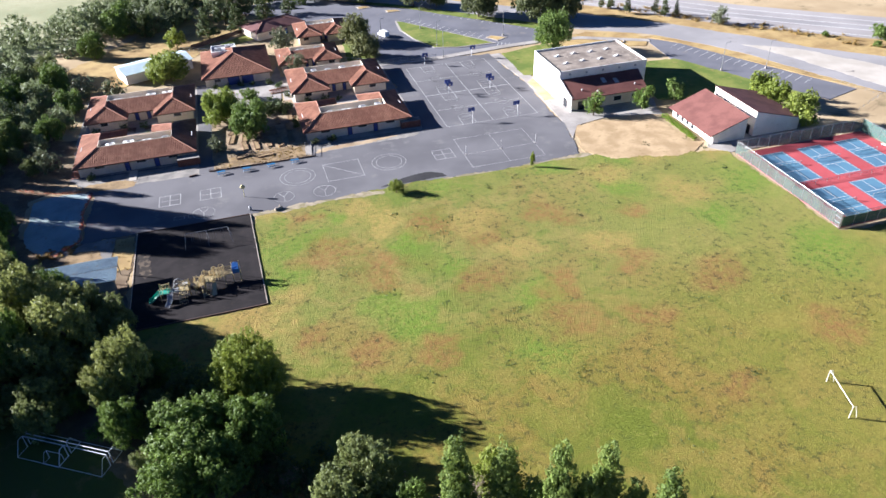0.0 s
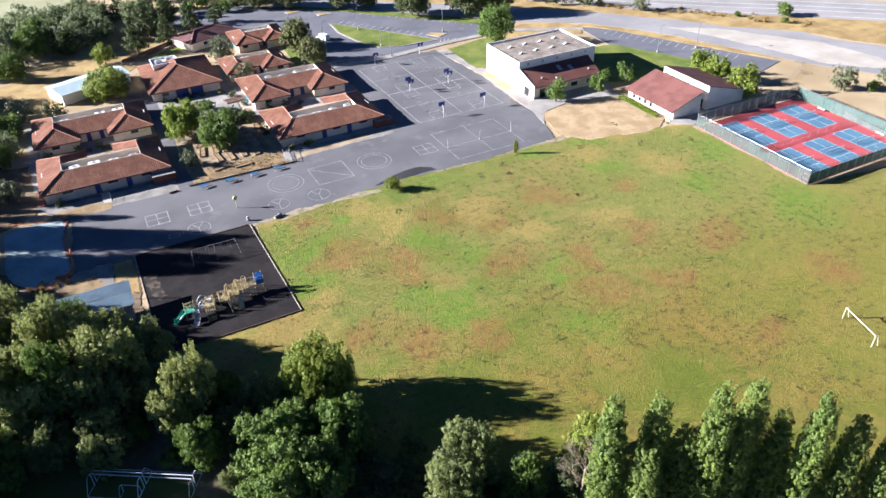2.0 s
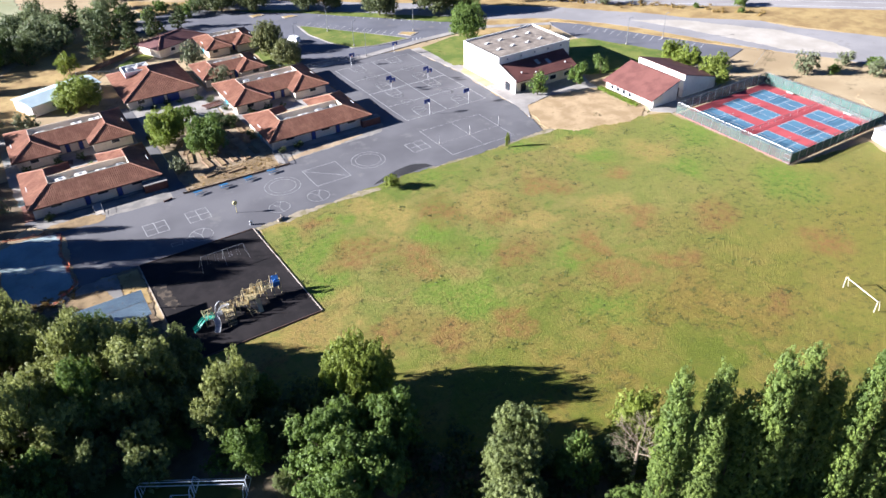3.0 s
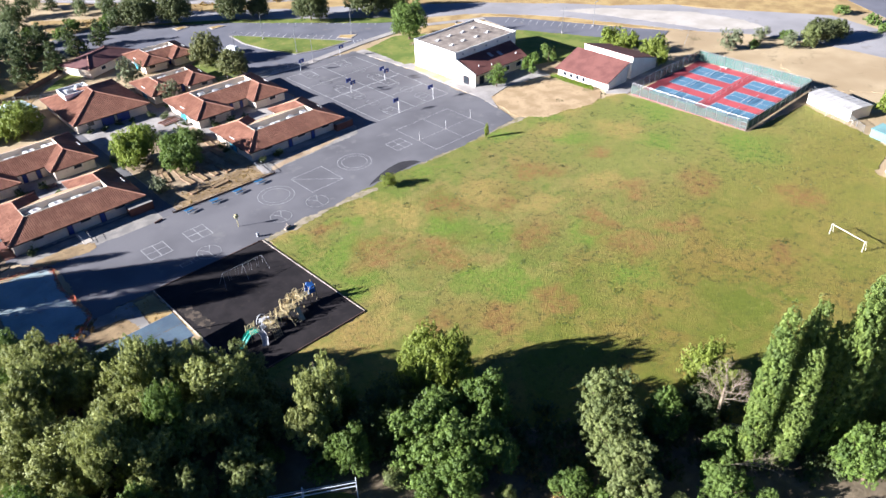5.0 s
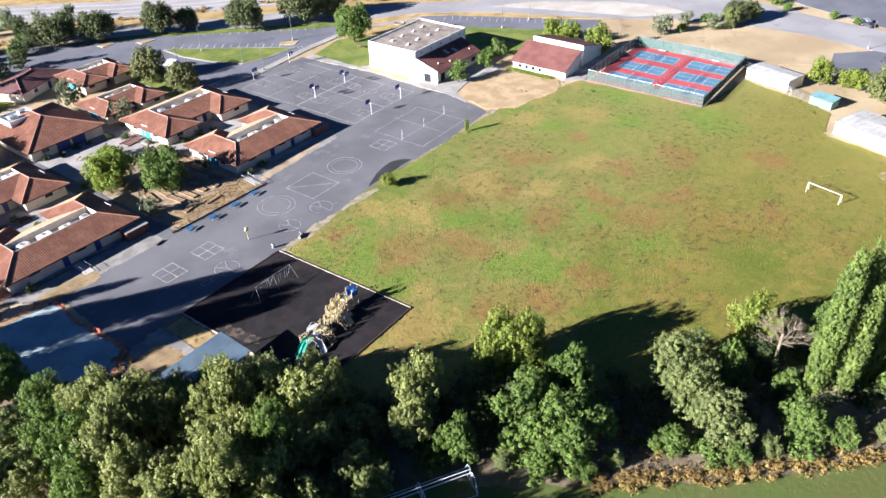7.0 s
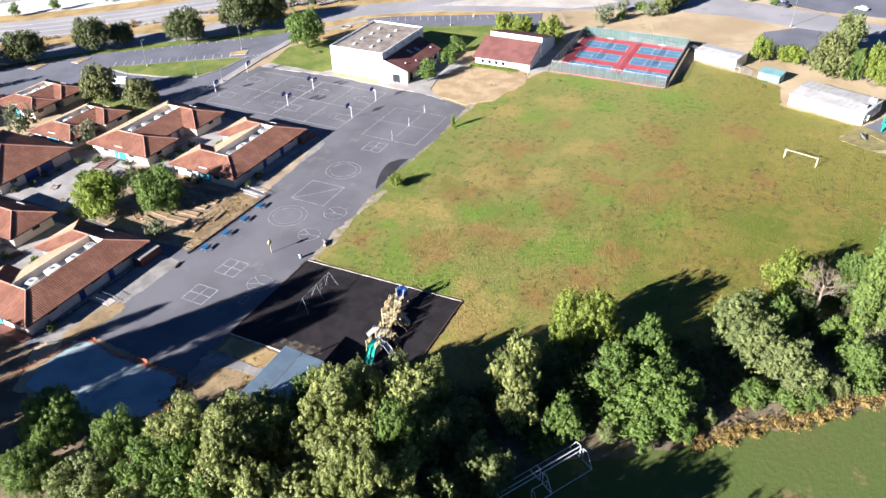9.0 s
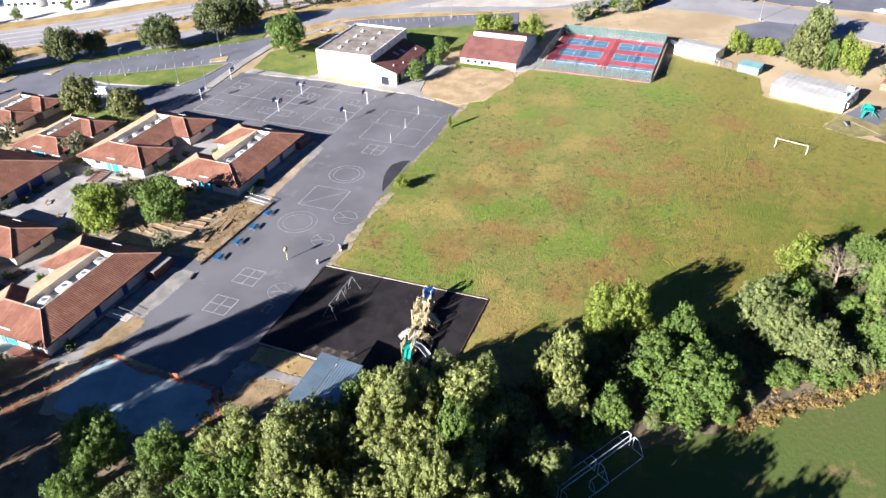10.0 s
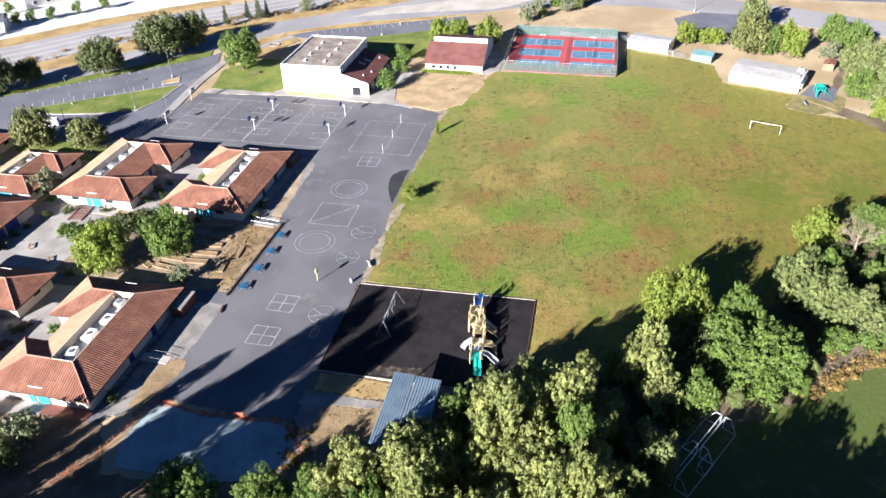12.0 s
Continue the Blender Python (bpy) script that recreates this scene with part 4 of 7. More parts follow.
for c, d in zip(rect(0, 0, LL, LW), rect(0, 0, LL, LW)[1:] + rect(0, 0, LL, LW)[:1]):
    part("eaves_board", Mesh().box((c[0] + d[0]) / 2, (c[1] + d[1]) / 2, LE - 0.26, math.dist(c, d), 0.1, 0.24, math.degrees(math.atan2(d[1] - c[1], d[0] - c[0]))), M_TRIM, lib)
opening(lib, "door", 9.2, 0.88, 0.05, 3.4, 2.3, "s")
opening(lib, "door", 13.4, 0.88, 0.05, 3.4, 2.3, "s")
opening(lib, "window", 4.5, 0.88, 1.4, 2.0, 0.9, "s")
opening(lib, "window", 0.88, 8, 1.4, 2.0, 0.9, "w")
well = part("roof_well", Mesh().box(7.6, 17.2, 4.6, 7.4, 6.2, 1.3), M_FLATROOF, lib, "white flat roof well with air units")
for bx, by, sx, sy in ((7.6, 14.1, 7.6, 0.25), (7.6, 20.3, 7.6, 0.25), (3.9, 17.2, 0.25, 6.2), (11.3, 17.2, 0.25, 6.2)):
    part("parapet", Mesh().box(bx, by, 5.4, sx, sy, 0.9), M_METALWHITE, well)
air_unit(lib, 6, 16.5, 5.9, 2.0, 1.4, 0.9)
air_unit(lib, 9, 18, 5.9, 1.5, 1.4, 0.8)


def hip_house(name, x, y, L, W, turn, roof, label, eave=2.9, rise=0.3, wall=None, category="building", ridge=True):
    """A plain block with a hipped roof."""
    house = thing(name, x, y, 0, label, category, turn=turn)
    a = W / 2
    z = eave + rise * a
    hl, hw = L / 2, W / 2
    P = [(-hl, -hw, eave), (hl, -hw, eave), (hl, hw, eave), (-hl, hw, eave)]
    r0, r1 = (-hl + a, 0, z), (hl - a, 0, z)
    for s in ([P[0], P[1], r1, r0], [P[1], P[2], r1], [P[2], P[3], r0, r1], [P[3], P[0], r0]):
        part("roof_slope", Mesh().slab(s, 0.15), roof, house)
    caps([(P[0], r0), (P[3], r0), (P[1], r1), (P[2], r1), (r0, r1)], house)
    wall_run(house, rect(-hl + 0.7, -hw + 0.7, hl - 0.7, hw - 0.7), 0, eave + 0.1, wall or M_CREAM)
    opening(house, "door", hl * 0.2, -hw + 0.58, 0.05, 1.1, 2.1, "s")
    opening(house, "window", -hl * 0.4, -hw + 0.58, 1.2, 1.8, 1.0, "s")
    opening(house, "window", hl * 0.6, -hw + 0.58, 1.2, 1.8, 1.0, "s")
    return house


hip_house("office_building", 8.5, 268.5, 20, 13, 24, M_DARKROOF, "shaded school office with brown shingle roof", category="school building")

# ---- gym ----
gym = thing("gym", 79, 175, 0, "tall white stucco gym with brown gravel roof, red side roof", "gym")
GX, GY, GH = 26.5, 18.2, 8.3
wall_run(gym, rect(0.12, 0.12, GX - 0.12, GY - 0.12), 0, GH, M_WHITE, 0.3)
part("flat_roof", Mesh().box(GX / 2, GY / 2, GH - 0.7, GX - 0.5, GY - 0.5, 0.35), M_GRAVELROOF, gym, "brown gravel roof")
for a, b in (((0, 0), (GX, 0)), ((GX, 0), (GX, GY)), ((GX, GY), (0, GY)), ((0, GY), (0, 0))):
    part("coping", Mesh().box((a[0] + b[0]) / 2, (a[1] + b[1]) / 2, GH, math.dist(a, b) + 0.1, 0.18, 0.08, math.degrees(math.atan2(b[1] - a[1], b[0] - a[0]))), M_METALWHITE, gym)
for i in range(4):
    for sy in (0.34, 0.68):
        x, y = GX * (0.17 + 0.2 * i), GY * sy + 0.4 * (i % 2)
        z0, z1 = GH - 0.35, GH + 0.2
        sk = part("skylight", Mesh().add([(x - 0.8, y - 0.6, z0), (x + 0.8, y - 0.6, z0), (x + 0.8, y + 0.6, z0), (x - 0.8, y + 0.6, z0), (x + 0.55, y - 0.1, z1), (x + 0.55, y + 0.1, z1)],
                                         [(0, 1, 4), (1, 2, 5, 4), (2, 3, 5), (3, 0, 4, 5)]), M_SKYLIGHT, gym, "pale tent-shaped skylight")
        part("kerb", Mesh().box(x, y, GH - 0.4, 1.8, 1.2, 0.12), M_STEEL, sk)
SW, SZ0, SZ1 = 8.2, 3.55, 6.1
part("roof_slope", Mesh().slab([(0.2, -SW - 0.4, SZ0), (22.6, -SW - 0.4, SZ0), (24.0, -0.15, SZ1), (0.2, -0.15, SZ1)], 0.2), M_SHINGLE, gym, "dark red shingle roof")
part("wall", Mesh().add([(0, -SW, 0), (0, 0, 0), (0, 0, SZ1 + .25), (0, -SW, SZ0 + .25), (0.3, -SW, 0), (0.3, 0, 0), (0.3, 0, SZ1 + .25), (0.3, -SW, SZ0 + .25)],
                        [(3, 2, 1, 0), (4, 5, 6, 7), (0, 4, 7, 3), (3, 7, 6, 2)]), M_WHITE, gym)
part("wall", Mesh().box(11.4, -SW + 0.6, 0, 22.0, 0.25, SZ0 - 0.1), M_CREAM, gym)
part("wall", Mesh().box(22.5, -SW / 2, 0, 0.25, SW - 0.9, SZ0 - 0.1), M_CREAM, gym)
opening(gym, "door", 0, -4.5, 0.1, 2.4, 2.3, "w", M_GLASS)
opening(gym, "door", 3.2, -SW + 0.46, 0.05, 1.8, 2.3, "s", M_GLASS)
for x in (8, 14, 19.5):
    opening(gym, "window", x, -SW + 0.46, 1.1, 2.4, 1.3, "s")
for x, y in ((12, -2.8), (15.4, -3.6)):
    z = SZ0 + (SZ1 - SZ0) * (y + SW) / SW
    part("roof_light", Mesh().slab([(x - 0.6, y - 1, z - .16), (x + 0.6, y - 1, z - .16), (x + 0.6, y + 1, z + .46), (x - 0.6, y + 1, z + .46)], 0.2), M_GREYPLASTIC, gym)
for x, y in ((4.2, -5.5), (8.4, -6.8), (20, -6.0)):
    z = SZ0 + (SZ1 - SZ0) * (y + SW) / SW
    part("roof_vent", Mesh().beam((x, y, z - 0.2), (x, y, z + 0.5), 0.2, 10), M_METALWHITE, gym)
for i in range(5):
    part("roof_scupper", Mesh().box(3 + i * 5, -0.1, GH - 1.3, 0.5, 0.25, 0.5), M_STEEL, gym)

# ---- small hall: two shed roofs facing each other ----
hall = thing("assembly_hall", 102.6, 137.2, 0, "white hall with a red shingle shed roof", "hall")
HX, HY = 9.8, 18.2
part("roof_slope", Mesh().slab([(-0.5, -0.4, 2.35), (HX, -0.4, 6.05), (HX, HY + 0.4, 6.05), (-0.5, HY + 0.4, 2.35)], 0.2), M_SHINGLE, hall, "red shingle shed roof")
for y in (0.15, HY - 0.15):
    hw = Mesh().add([(0.6, y - .12, 0), (HX - .1, y - .12, 0), (HX - .1, y - .12, 5.75), (0.6, y - .12, 2.5), (0.6, y + .12, 0), (HX - .1, y + .12, 0), (HX - .1, y + .12, 5.75), (0.6, y + .12, 2.5)],
                    [(0, 1, 2, 3), (7, 6, 5, 4), (1, 5, 6, 2), (0, 3, 7, 4)])
    part("wall", hw, M_WHITE, hall)
part("wall", Mesh().box(0.6, HY / 2, 0, 0.24, HY - 0.6, 2.5), M_WHITE, hall)
part("wall", Mesh().box(HX - 0.2, HY / 2, 0, 0.24, HY - 0.6, 5.7), M_WHITE, hall)
for i in range(4):
    opening(hall, "window", 0.46, 8.6 + i * 2.3, 0.5, 1.2, 1.1, "w")
for i in range(3):
    opening(hall, "window", 0.46, 1.8 + i * 1.9, 0.5, 0.35, 1.0, "w")
hall2 = thing("hall_annex", 114.8, 137.4, 0, "white hall annex with a brown shingle shed roof", "hall")
part("roof_slope", Mesh().slab([(-0.15, -0.2, 6.85), (13.8, -0.2, 3.1), (13.8, 17.8, 3.1), (-0.15, 17.8, 6.85)], 0.18), M_DARKROOF, hall2)
for y in (0.15, 17.45):
    part("wall", Mesh().add([(0, y - .12, 0), (13.2, y - .12, 0), (13.2, y - .12, 3.0), (0, y - .12, 6.75), (0, y + .12, 0), (13.2, y + .12, 0), (13.2, y + .12, 3.0), (0, y + .12, 6.75)],
                            [(0, 1, 2, 3), (7, 6, 5, 4), (1, 5, 6, 2), (0, 3, 7, 4)]), M_WHITE, hall2)
part("wall", Mesh().box(0.1, 8.8, 0, 0.24, 17.0, 6.7), M_WHITE, hall2, "white wall rising above the roof")
part("wall", Mesh().box(13.0, 8.8, 0, 0.24, 17.0, 3.0), M_WHITE, hall2)
opening(hall2, "door", -0.02, 2.2, 0.05, 1.4, 2.3, "w", M_GLASS)


def portable(x, y, L, W, turn, h, label, roof, group="portable classrooms"):
    """A long low portable with a slightly pitched roof, windows and ramp rail."""
    ob = thing("portable_classroom", x, y, 0, label, "portable building", group, turn=turn)
    hl, hw = L / 2, W / 2
    wall_run(ob, rect(-hl + .3, -hw + .3, hl - .3, hw - .3), 0, h, M_WHITE)
    part("roof_slope", Mesh().slab([(-hl, -hw, h), (hl, -hw, h), (hl, 0, h + 0.28), (-hl, 0, h + 0.28)], 0.14), roof, ob)
    part("roof_slope", Mesh().slab([(-hl, 0, h + 0.28), (hl, 0, h + 0.28), (hl, hw, h), (-hl, hw, h)], 0.14), roof, ob)
    n = int(L / 1.6)
    for i in range(n + 1):
        px = -hl + L * i / n
        for s in (-1, 1):
            part("roof_seam", Mesh().beam((px, s * 0.05, h + 0.3), (px, s * hw, h + 0.02), 0.035, 4), roof, ob)
    part("skirting", Mesh().box(0, 0, 0, L - 0.45, W - 0.45, 0.4), M_STEEL, ob)
    for k in (-0.75, -0.45, -0.15, 0.15, 0.45, 0.75):
        opening(ob, "window", hl * k, -hw + 0.18, 1.3, 1.2, 0.8, "s", M_GREYPLASTIC)
        opening(ob, "window", hl * k, hw - 0.18, 1.3, 1.2, 0.8, "n", M_GREYPLASTIC)
    opening(ob, "door", hl * 0.82, hw - 0.18, 0.3, 1.0, 2.1, "n", M_GREYPLASTIC)
    opening(ob, "window", -hl + 0.18, 0, 1.2, 1.2, 0.9, "w")
    return ob


portable(134.2, 85.4, 13.8, 8.0, -108, 3.0, "white portable classroom with pale grey metal roof", M_WHITEMETAL)
big_portable = portable(109.3, 52.3, 19.8, 12.4, -111, 3.3, "large white portable classroom with pale flat roof", M_WHITEMETAL)
for dx, dy in ((8.2, 3.4), (8.0, -2.6)):
    air_unit(big_portable, dx, dy, 3.4, 1.8, 1.3, 0.9)
for k in (-3.4, 0, 3.4):
    part("wall_air_unit", Mesh().box(9.95, k, 0.9, 0.6, 1.1, 1.5), M_METALWHITE, big_portable, "white wall-mounted air unit")
shed = thing("storage_shed", 124.2, 69.6, 0, "small storage shed with a faded teal roof", "shed", turn=-108)
M_TEALROOF = surface("faded_teal_roof", (0.15, 0.28, 0.28), (0.12, 0.22, 0.23), 0.3, 3.0, 0.6, 0)
wall_run(shed, rect(-3, -1.7, 3, 1.7), 0, 2.2, M_TEALROOF)
part("roof_slope", Mesh().slab([(-3.3, -2, 2.1), (3.3, -2, 2.1), (3.3, 2, 2.7), (-3.3, 2, 2.7)], 0.12), M_TEALROOF, shed)
opening(shed, "door", 0, 1.82, 0.05, 1.2, 1.9, "n", M_GREYPLASTIC)

white = thing("white_hall", -31.5, 241, 0, "white building with a pale blue metal roof behind trees", "building", turn=22)
wall_run(white, rect(-10.5, -4.8, 10.5, 4.8), 0, 3.2, M_WHITE)
part("roof_slope", Mesh().slab([(-11, -5.4, 3.2), (11, -5.4, 3.2), (11, 0, 4.3), (-11, 0, 4.3)], 0.15), M_PALEROOF, white)
part("roof_slope", Mesh().slab([(-11, 0, 4.3), (11, 0, 4.3), (11, 5.4, 3.2), (-11, 5.4, 3.2)], 0.15), M_PALEROOF, white)
opening(white, "window", -4, -4.92, 1.2, 1.6, 1.0, "s")
opening(white, "window", 4, -4.92, 1.2, 1.6, 1.0, "s")

# shade shed beside the play area
canopy = thing("shade_shed", -39.7, 124.9, 0, "open shed with a ribbed blue-grey metal roof", "shed")
for y0, z0, y1, z1 in ((-3.8, 3.5, 0.1, 3.75), (0.2, 3.8, 3.5, 4.0)):
    panel = part("roof_panel", Mesh().slab([(-8.2, y0, z0), (5.9, y0, z0), (5.9, y1, z1), (-8.2, y1, z1)], 0.08), M_ROOFSTEEL, canopy)
    for i in range(9):
        k = (i + 0.5) / 9
        y, z = y0 + (y1 - y0) * k, z0 + (z1 - z0) * k
        part("rib", Mesh().beam((-8.2, y, z + 0.03), (5.9, y, z + 0.03), 0.05, 4), M_ROOFSTEEL, panel)
for x in (-7.5, -1, 5.4):
    for y in (-3, 3):
        part("post", Mesh().box(x, y, 0, 0.16, 0.16, 3.45), M_STEEL, canopy)
part("wall", Mesh().box(-1, -3.15, 0, 12.6, 0.12, 3.2), M_GREYPLASTIC, canopy)

# ---- trees ----


def crown_data(name, blobs, leaf, tufts, material, seed, per=26, size=0.5, fit=None, core=44):
    """Leaves gathered in tufts over lumpy clumps. tufts: per square metre; size: a tuft's radius; fit: height, width, base that the crown fills."""
    rng = np.random.default_rng(seed)
    centres = np.array([b[:3] for b in blobs])
    radii = np.array([b[3:] for b in blobs])
    tp, td = [], []
    for i, (c, r) in enumerate(zip(centres, radii)):
        area = 4 * math.pi * (((r[0] * r[1]) ** 1.6 + 2 * (r[0] * r[2]) ** 1.6) / 3) ** (1 / 1.6)
        n = int(tufts * area) + 3
        d = rng.normal(size=(n, 3))
        d /= np.linalg.norm(d, axis=1)[:, None]
        p = c + d * r * rng.uniform(0.78, 1.14, n)[:, None]
        keep = d[:, 2] > -0.75
        for j in range(len(blobs)):
            if j != i:
                keep &= (((p - centres[j]) / radii[j]) ** 2).sum(1) > 0.75
        tp.append(p[keep]), td.append(d[keep])
    p, d = np.concatenate(tp), np.concatenate(td)
    n = len(p)
    s = size * rng.uniform(0.55, 1.55, n)
    o = rng.normal(size=(n, per, 3))
    o /= np.linalg.norm(o, axis=2)[..., None]
    # leaves lie on the outer side of each lobe
    o += 0.55 * d[:, None] + np.array([0, 0, 0.15])
    o /= np.linalg.norm(o, axis=2)[..., None]
    o *= rng.uniform(0.55, 1.0, (n, per))[..., None] ** 0.6
    axis = d + np.array([0, 0, 0.5])
    axis /= np.linalg.norm(axis, axis=1)[:, None]
    along = (o * axis[:, None]).sum(2)[..., None]
    q = (p[:, None] + s[:, None, None] * (0.85 * o + 0.75 * along * axis[:, None])).reshape(-1, 3)
    nrm = (0.9 * o + 0.25 * d[:, None] + np.array([0, 0, 0.12])).reshape(-1, 3) + 0.38 * rng.normal(size=(n * per, 3))
    nrm /= np.linalg.norm(nrm, axis=1)[:, None]
    n *= per
    t = np.cross(nrm, rng.normal(size=(n, 3)))
    t /= np.linalg.norm(t, axis=1)[:, None]
    b = np.cross(nrm, t)
    k = (leaf * rng.uniform(0.6, 1.4, n))[:, None]
    v = np.stack([q + b * k, q + t * k * 0.65 - b * k * 0.7, q - t * k * 0.65 - b * k * 0.7], 1).reshape(-1, 3)
    # oversized leaves added inside block light through the crown
    m = max(4, int(core * len(blobs)))
    weight = (radii ** 2).sum(1)
    pick = rng.choice(len(blobs), m, p=weight / weight.sum())
    cd = rng.normal(size=(m, 3))
    cd /= np.linalg.norm(cd, axis=1)[:, None]
    cq = centres[pick] + cd * radii[pick] * rng.uniform(0.15, 0.58, m)[:, None]
    ct = np.cross(cd, rng.normal(size=(m, 3)))
    ct /= np.linalg.norm(ct, axis=1)[:, None]
    cb = np.cross(cd, ct)
    ck = (np.minimum(radii[pick].mean(1) * 0.4, 0.62) * rng.uniform(0.5, 1.0, m))[:, None]
    v = np.concatenate([v, np.stack([cq + cb * ck, cq + ct * ck - cb * ck * 0.6, cq - ct * ck - cb * ck * 0.6], 1).reshape(-1, 3)])
    n += m
    if fit:
        h, w, base = fit
        lo, hi = np.percentile(v, 1, axis=0), np.percentile(v, 99, axis=0)
        v = (v - (lo + hi) / 2) * (w / max(hi[0] - lo[0], hi[1] - lo[1]), w / max(hi[0] - lo[0], hi[1] - lo[1]), (h - base) / (hi[2] - lo[2])) + (0, 0, (h + base) / 2)
    me = bpy.data.meshes.new(name)
    me.from_pydata(v.tolist(), [], np.arange(3 * n).reshape(-1, 3).tolist())
    me.materials.append(material)
    me.update()
    return me


def limbs(height, spread, base, forks, rnd, r=0.3):
    """A tapered trunk and the limbs into which it forks, as meshes of their own."""
    top = Vector((rnd.uniform(-0.3, 0.3), rnd.uniform(-0.3, 0.3), base))
    rings = [(Vector((0, 0, -0.2)), r * 1.3), (top * 0.3, r * 1.02), (top * 0.65, r * 0.92), (top, r * 0.8)]
    m = Mesh()
    n = 8
    m.add([(p.x + q * math.cos(2 * math.pi * i / n), p.y + q * math.sin(2 * math.pi * i / n), p.z) for p, q in rings for i in range(n)],
          [(k * n + i, k * n + (i + 1) % n, (k + 1) * n + (i + 1) % n, (k + 1) * n + i) for k in range(3) for i in range(n)] + [tuple(range(3 * n, 4 * n))])
    out = [m]
    for i in range(forks):
        a = 2 * math.pi * (i + rnd.uniform(-0.3, 0.3)) / forks
        mid = top + Vector((math.cos(a) * spread * 0.35, math.sin(a) * spread * 0.35, (height - base) * rnd.uniform(0.3, 0.45)))
        end = top + Vector((math.cos(a) * spread * 0.75, math.sin(a) * spread * 0.75, (height - base) * rnd.uniform(0.55, 0.85)))
        d = (end - top).normalized()
        u = d.orthogonal().normalized()
        w = d.cross(u)
        l = Mesh()
        l.add([p + q * (u * math.cos(2 * math.pi * k / 5) + w * math.sin(2 * math.pi * k / 5)) for p, q in ((top - d * 0.2, r * 0.6), (mid, r * 0.4), (end, r * 0.1)) for k in range(5)],
              [(s * 5 + k, s * 5 + (k + 1) % 5, s * 5 + 5 + (k + 1) % 5, s * 5 + 5 + k) for s in range(2) for k in range(5)] + [(10, 11, 12, 13, 14)])
        out.append(l)
    return out


def round_blobs(h, w, base, n, rnd, squash=0.8):
    """Clumps for a spreading crown of height h and width w that starts at base."""
    out = []
    ch = (h - base) / 2
    for i in range(n):
        a, e = 2.4 * i + rnd.uniform(-0.5, 0.5), rnd.uniform(-0.6, 1.0)
        k = math.cos(e * 1.1) * (rnd.uniform(0.66, 0.82) if n > 30 else rnd.uniform(0.5, 0.95))
        r = w * rnd.uniform(0.075, 0.165)
        out.append((math.cos(a) * w / 2 * k, math.sin(a) * w / 2 * k, base + ch + e * ch * rnd.uniform(0.6, 0.9), r, r * rnd.uniform(0.85, 1.15), r * squash * rnd.uniform(0.85, 1.15)))
    out.append((0, 0, base + ch * 0.95, w * 0.22, w * 0.22, ch * 0.6))
    return out


def poplar_blobs(h, w, rnd):
    out = []
    for i in range(58):
        k = (i + 0.5) / 58
        r = w / 2 * (0.82 + 0.2 * math.sin(math.pi * k)) * (1 - 0.42 * (max(0, k - 0.6) / 0.4) ** 2.6)
        a = i * 2.4 + rnd.uniform(-0.4, 0.4)
        q = r * rnd.uniform(0.4, 0.62)
        s = rnd.uniform(0.42, 0.55) * r
        out.append((math.cos(a) * q, math.sin(a) * q, h * (0.06 + 0.9 * k), s, s, s * rnd.uniform(1.6, 2.4)))
    for i in range(8):
        k = (i + 0.5) / 8
        out.append((0, 0, h * (0.06 + 0.84 * k), w * 0.2, w * 0.2, h / 12))
    return out


def pine_blobs(h, w, rnd):
    out = []
    for i in range(26):
        k = (i + 0.5) / 26
        a = i * 2.4 + rnd.uniform(-0.5, 0.5)
        r = w / 2 * (1.05 - 0.85 * k) * rnd.uniform(0.7, 1.1)
        out.append((math.cos(a) * r * 0.65, math.sin(a) * r * 0.65, h * (0.18 + 0.78 * k), r * 0.42, r * 0.42, h * 0.032))
    return out


PROTO = {}


def tree(kind, x, y, height, label="", turn=None, wide=1.0, width=None):
    """A tree of one of the kinds below, scaled to its height and width."""
    name, h, w, base, n, leaf, dens, per, size, mat, squash, category, words = KINDS[kind]
    rnd = random.Random(hash_of(x, y))
    variant = rnd.randrange(3) if kind in ("oak", "willow", "grove", "poplar", "wood", "crowned", "crowned_oak") else 0
    far = y > 150 or x > 40
    if far:
        variant, leaf, per, size = min(variant, 1), leaf * 1.4, int(per * 0.5), size * 1.05
    key = (kind, variant, far)
    if key not in PROTO:
        r2 = random.Random(len(PROTO) * 13 + 5)
        if kind == "poplar":
            blobs = poplar_blobs(h, w, r2)
        elif kind == "pine":
            blobs = pine_blobs(h, w, r2)
        else:
            blobs = round_blobs(h, w, base, n, r2, squash)
        crown = crown_data("crown", blobs, leaf, dens, mat, len(PROTO) + 3, per, size, (h, w, base * 0.7))
        wood = limbs(h * 0.9, w / 2, max(0.3, base * 0.9), 4 if h > 4 else 3, r2, 0.03 * h if kind != "poplar" else 0.35)
        wood = [m.data("limb" if i else "trunk", M_BARK) for i, m in enumerate(wood)]
        PROTO[key] = (crown, wood)
    crown, wood = PROTO[key]
    ob = new(name)
    s = height / h
    wide = width / (s * w) if width else wide
    ob.matrix_world = pose(x, y, 0, 0, 0, rnd.uniform(0, 360) if turn is None else turn) @ Matrix.Diagonal((s * wide, s * wide, s, 1))
    tagged(ob, label or words, category, category + "s")
    for i, m in enumerate(wood):
        part("limb" if i else "trunk", m, M_BARK, ob)
    part("crown", crown, mat, ob)
    return ob


def hash_of(x, y):
    return int(abs(x) * 131 + abs(y) * 17)


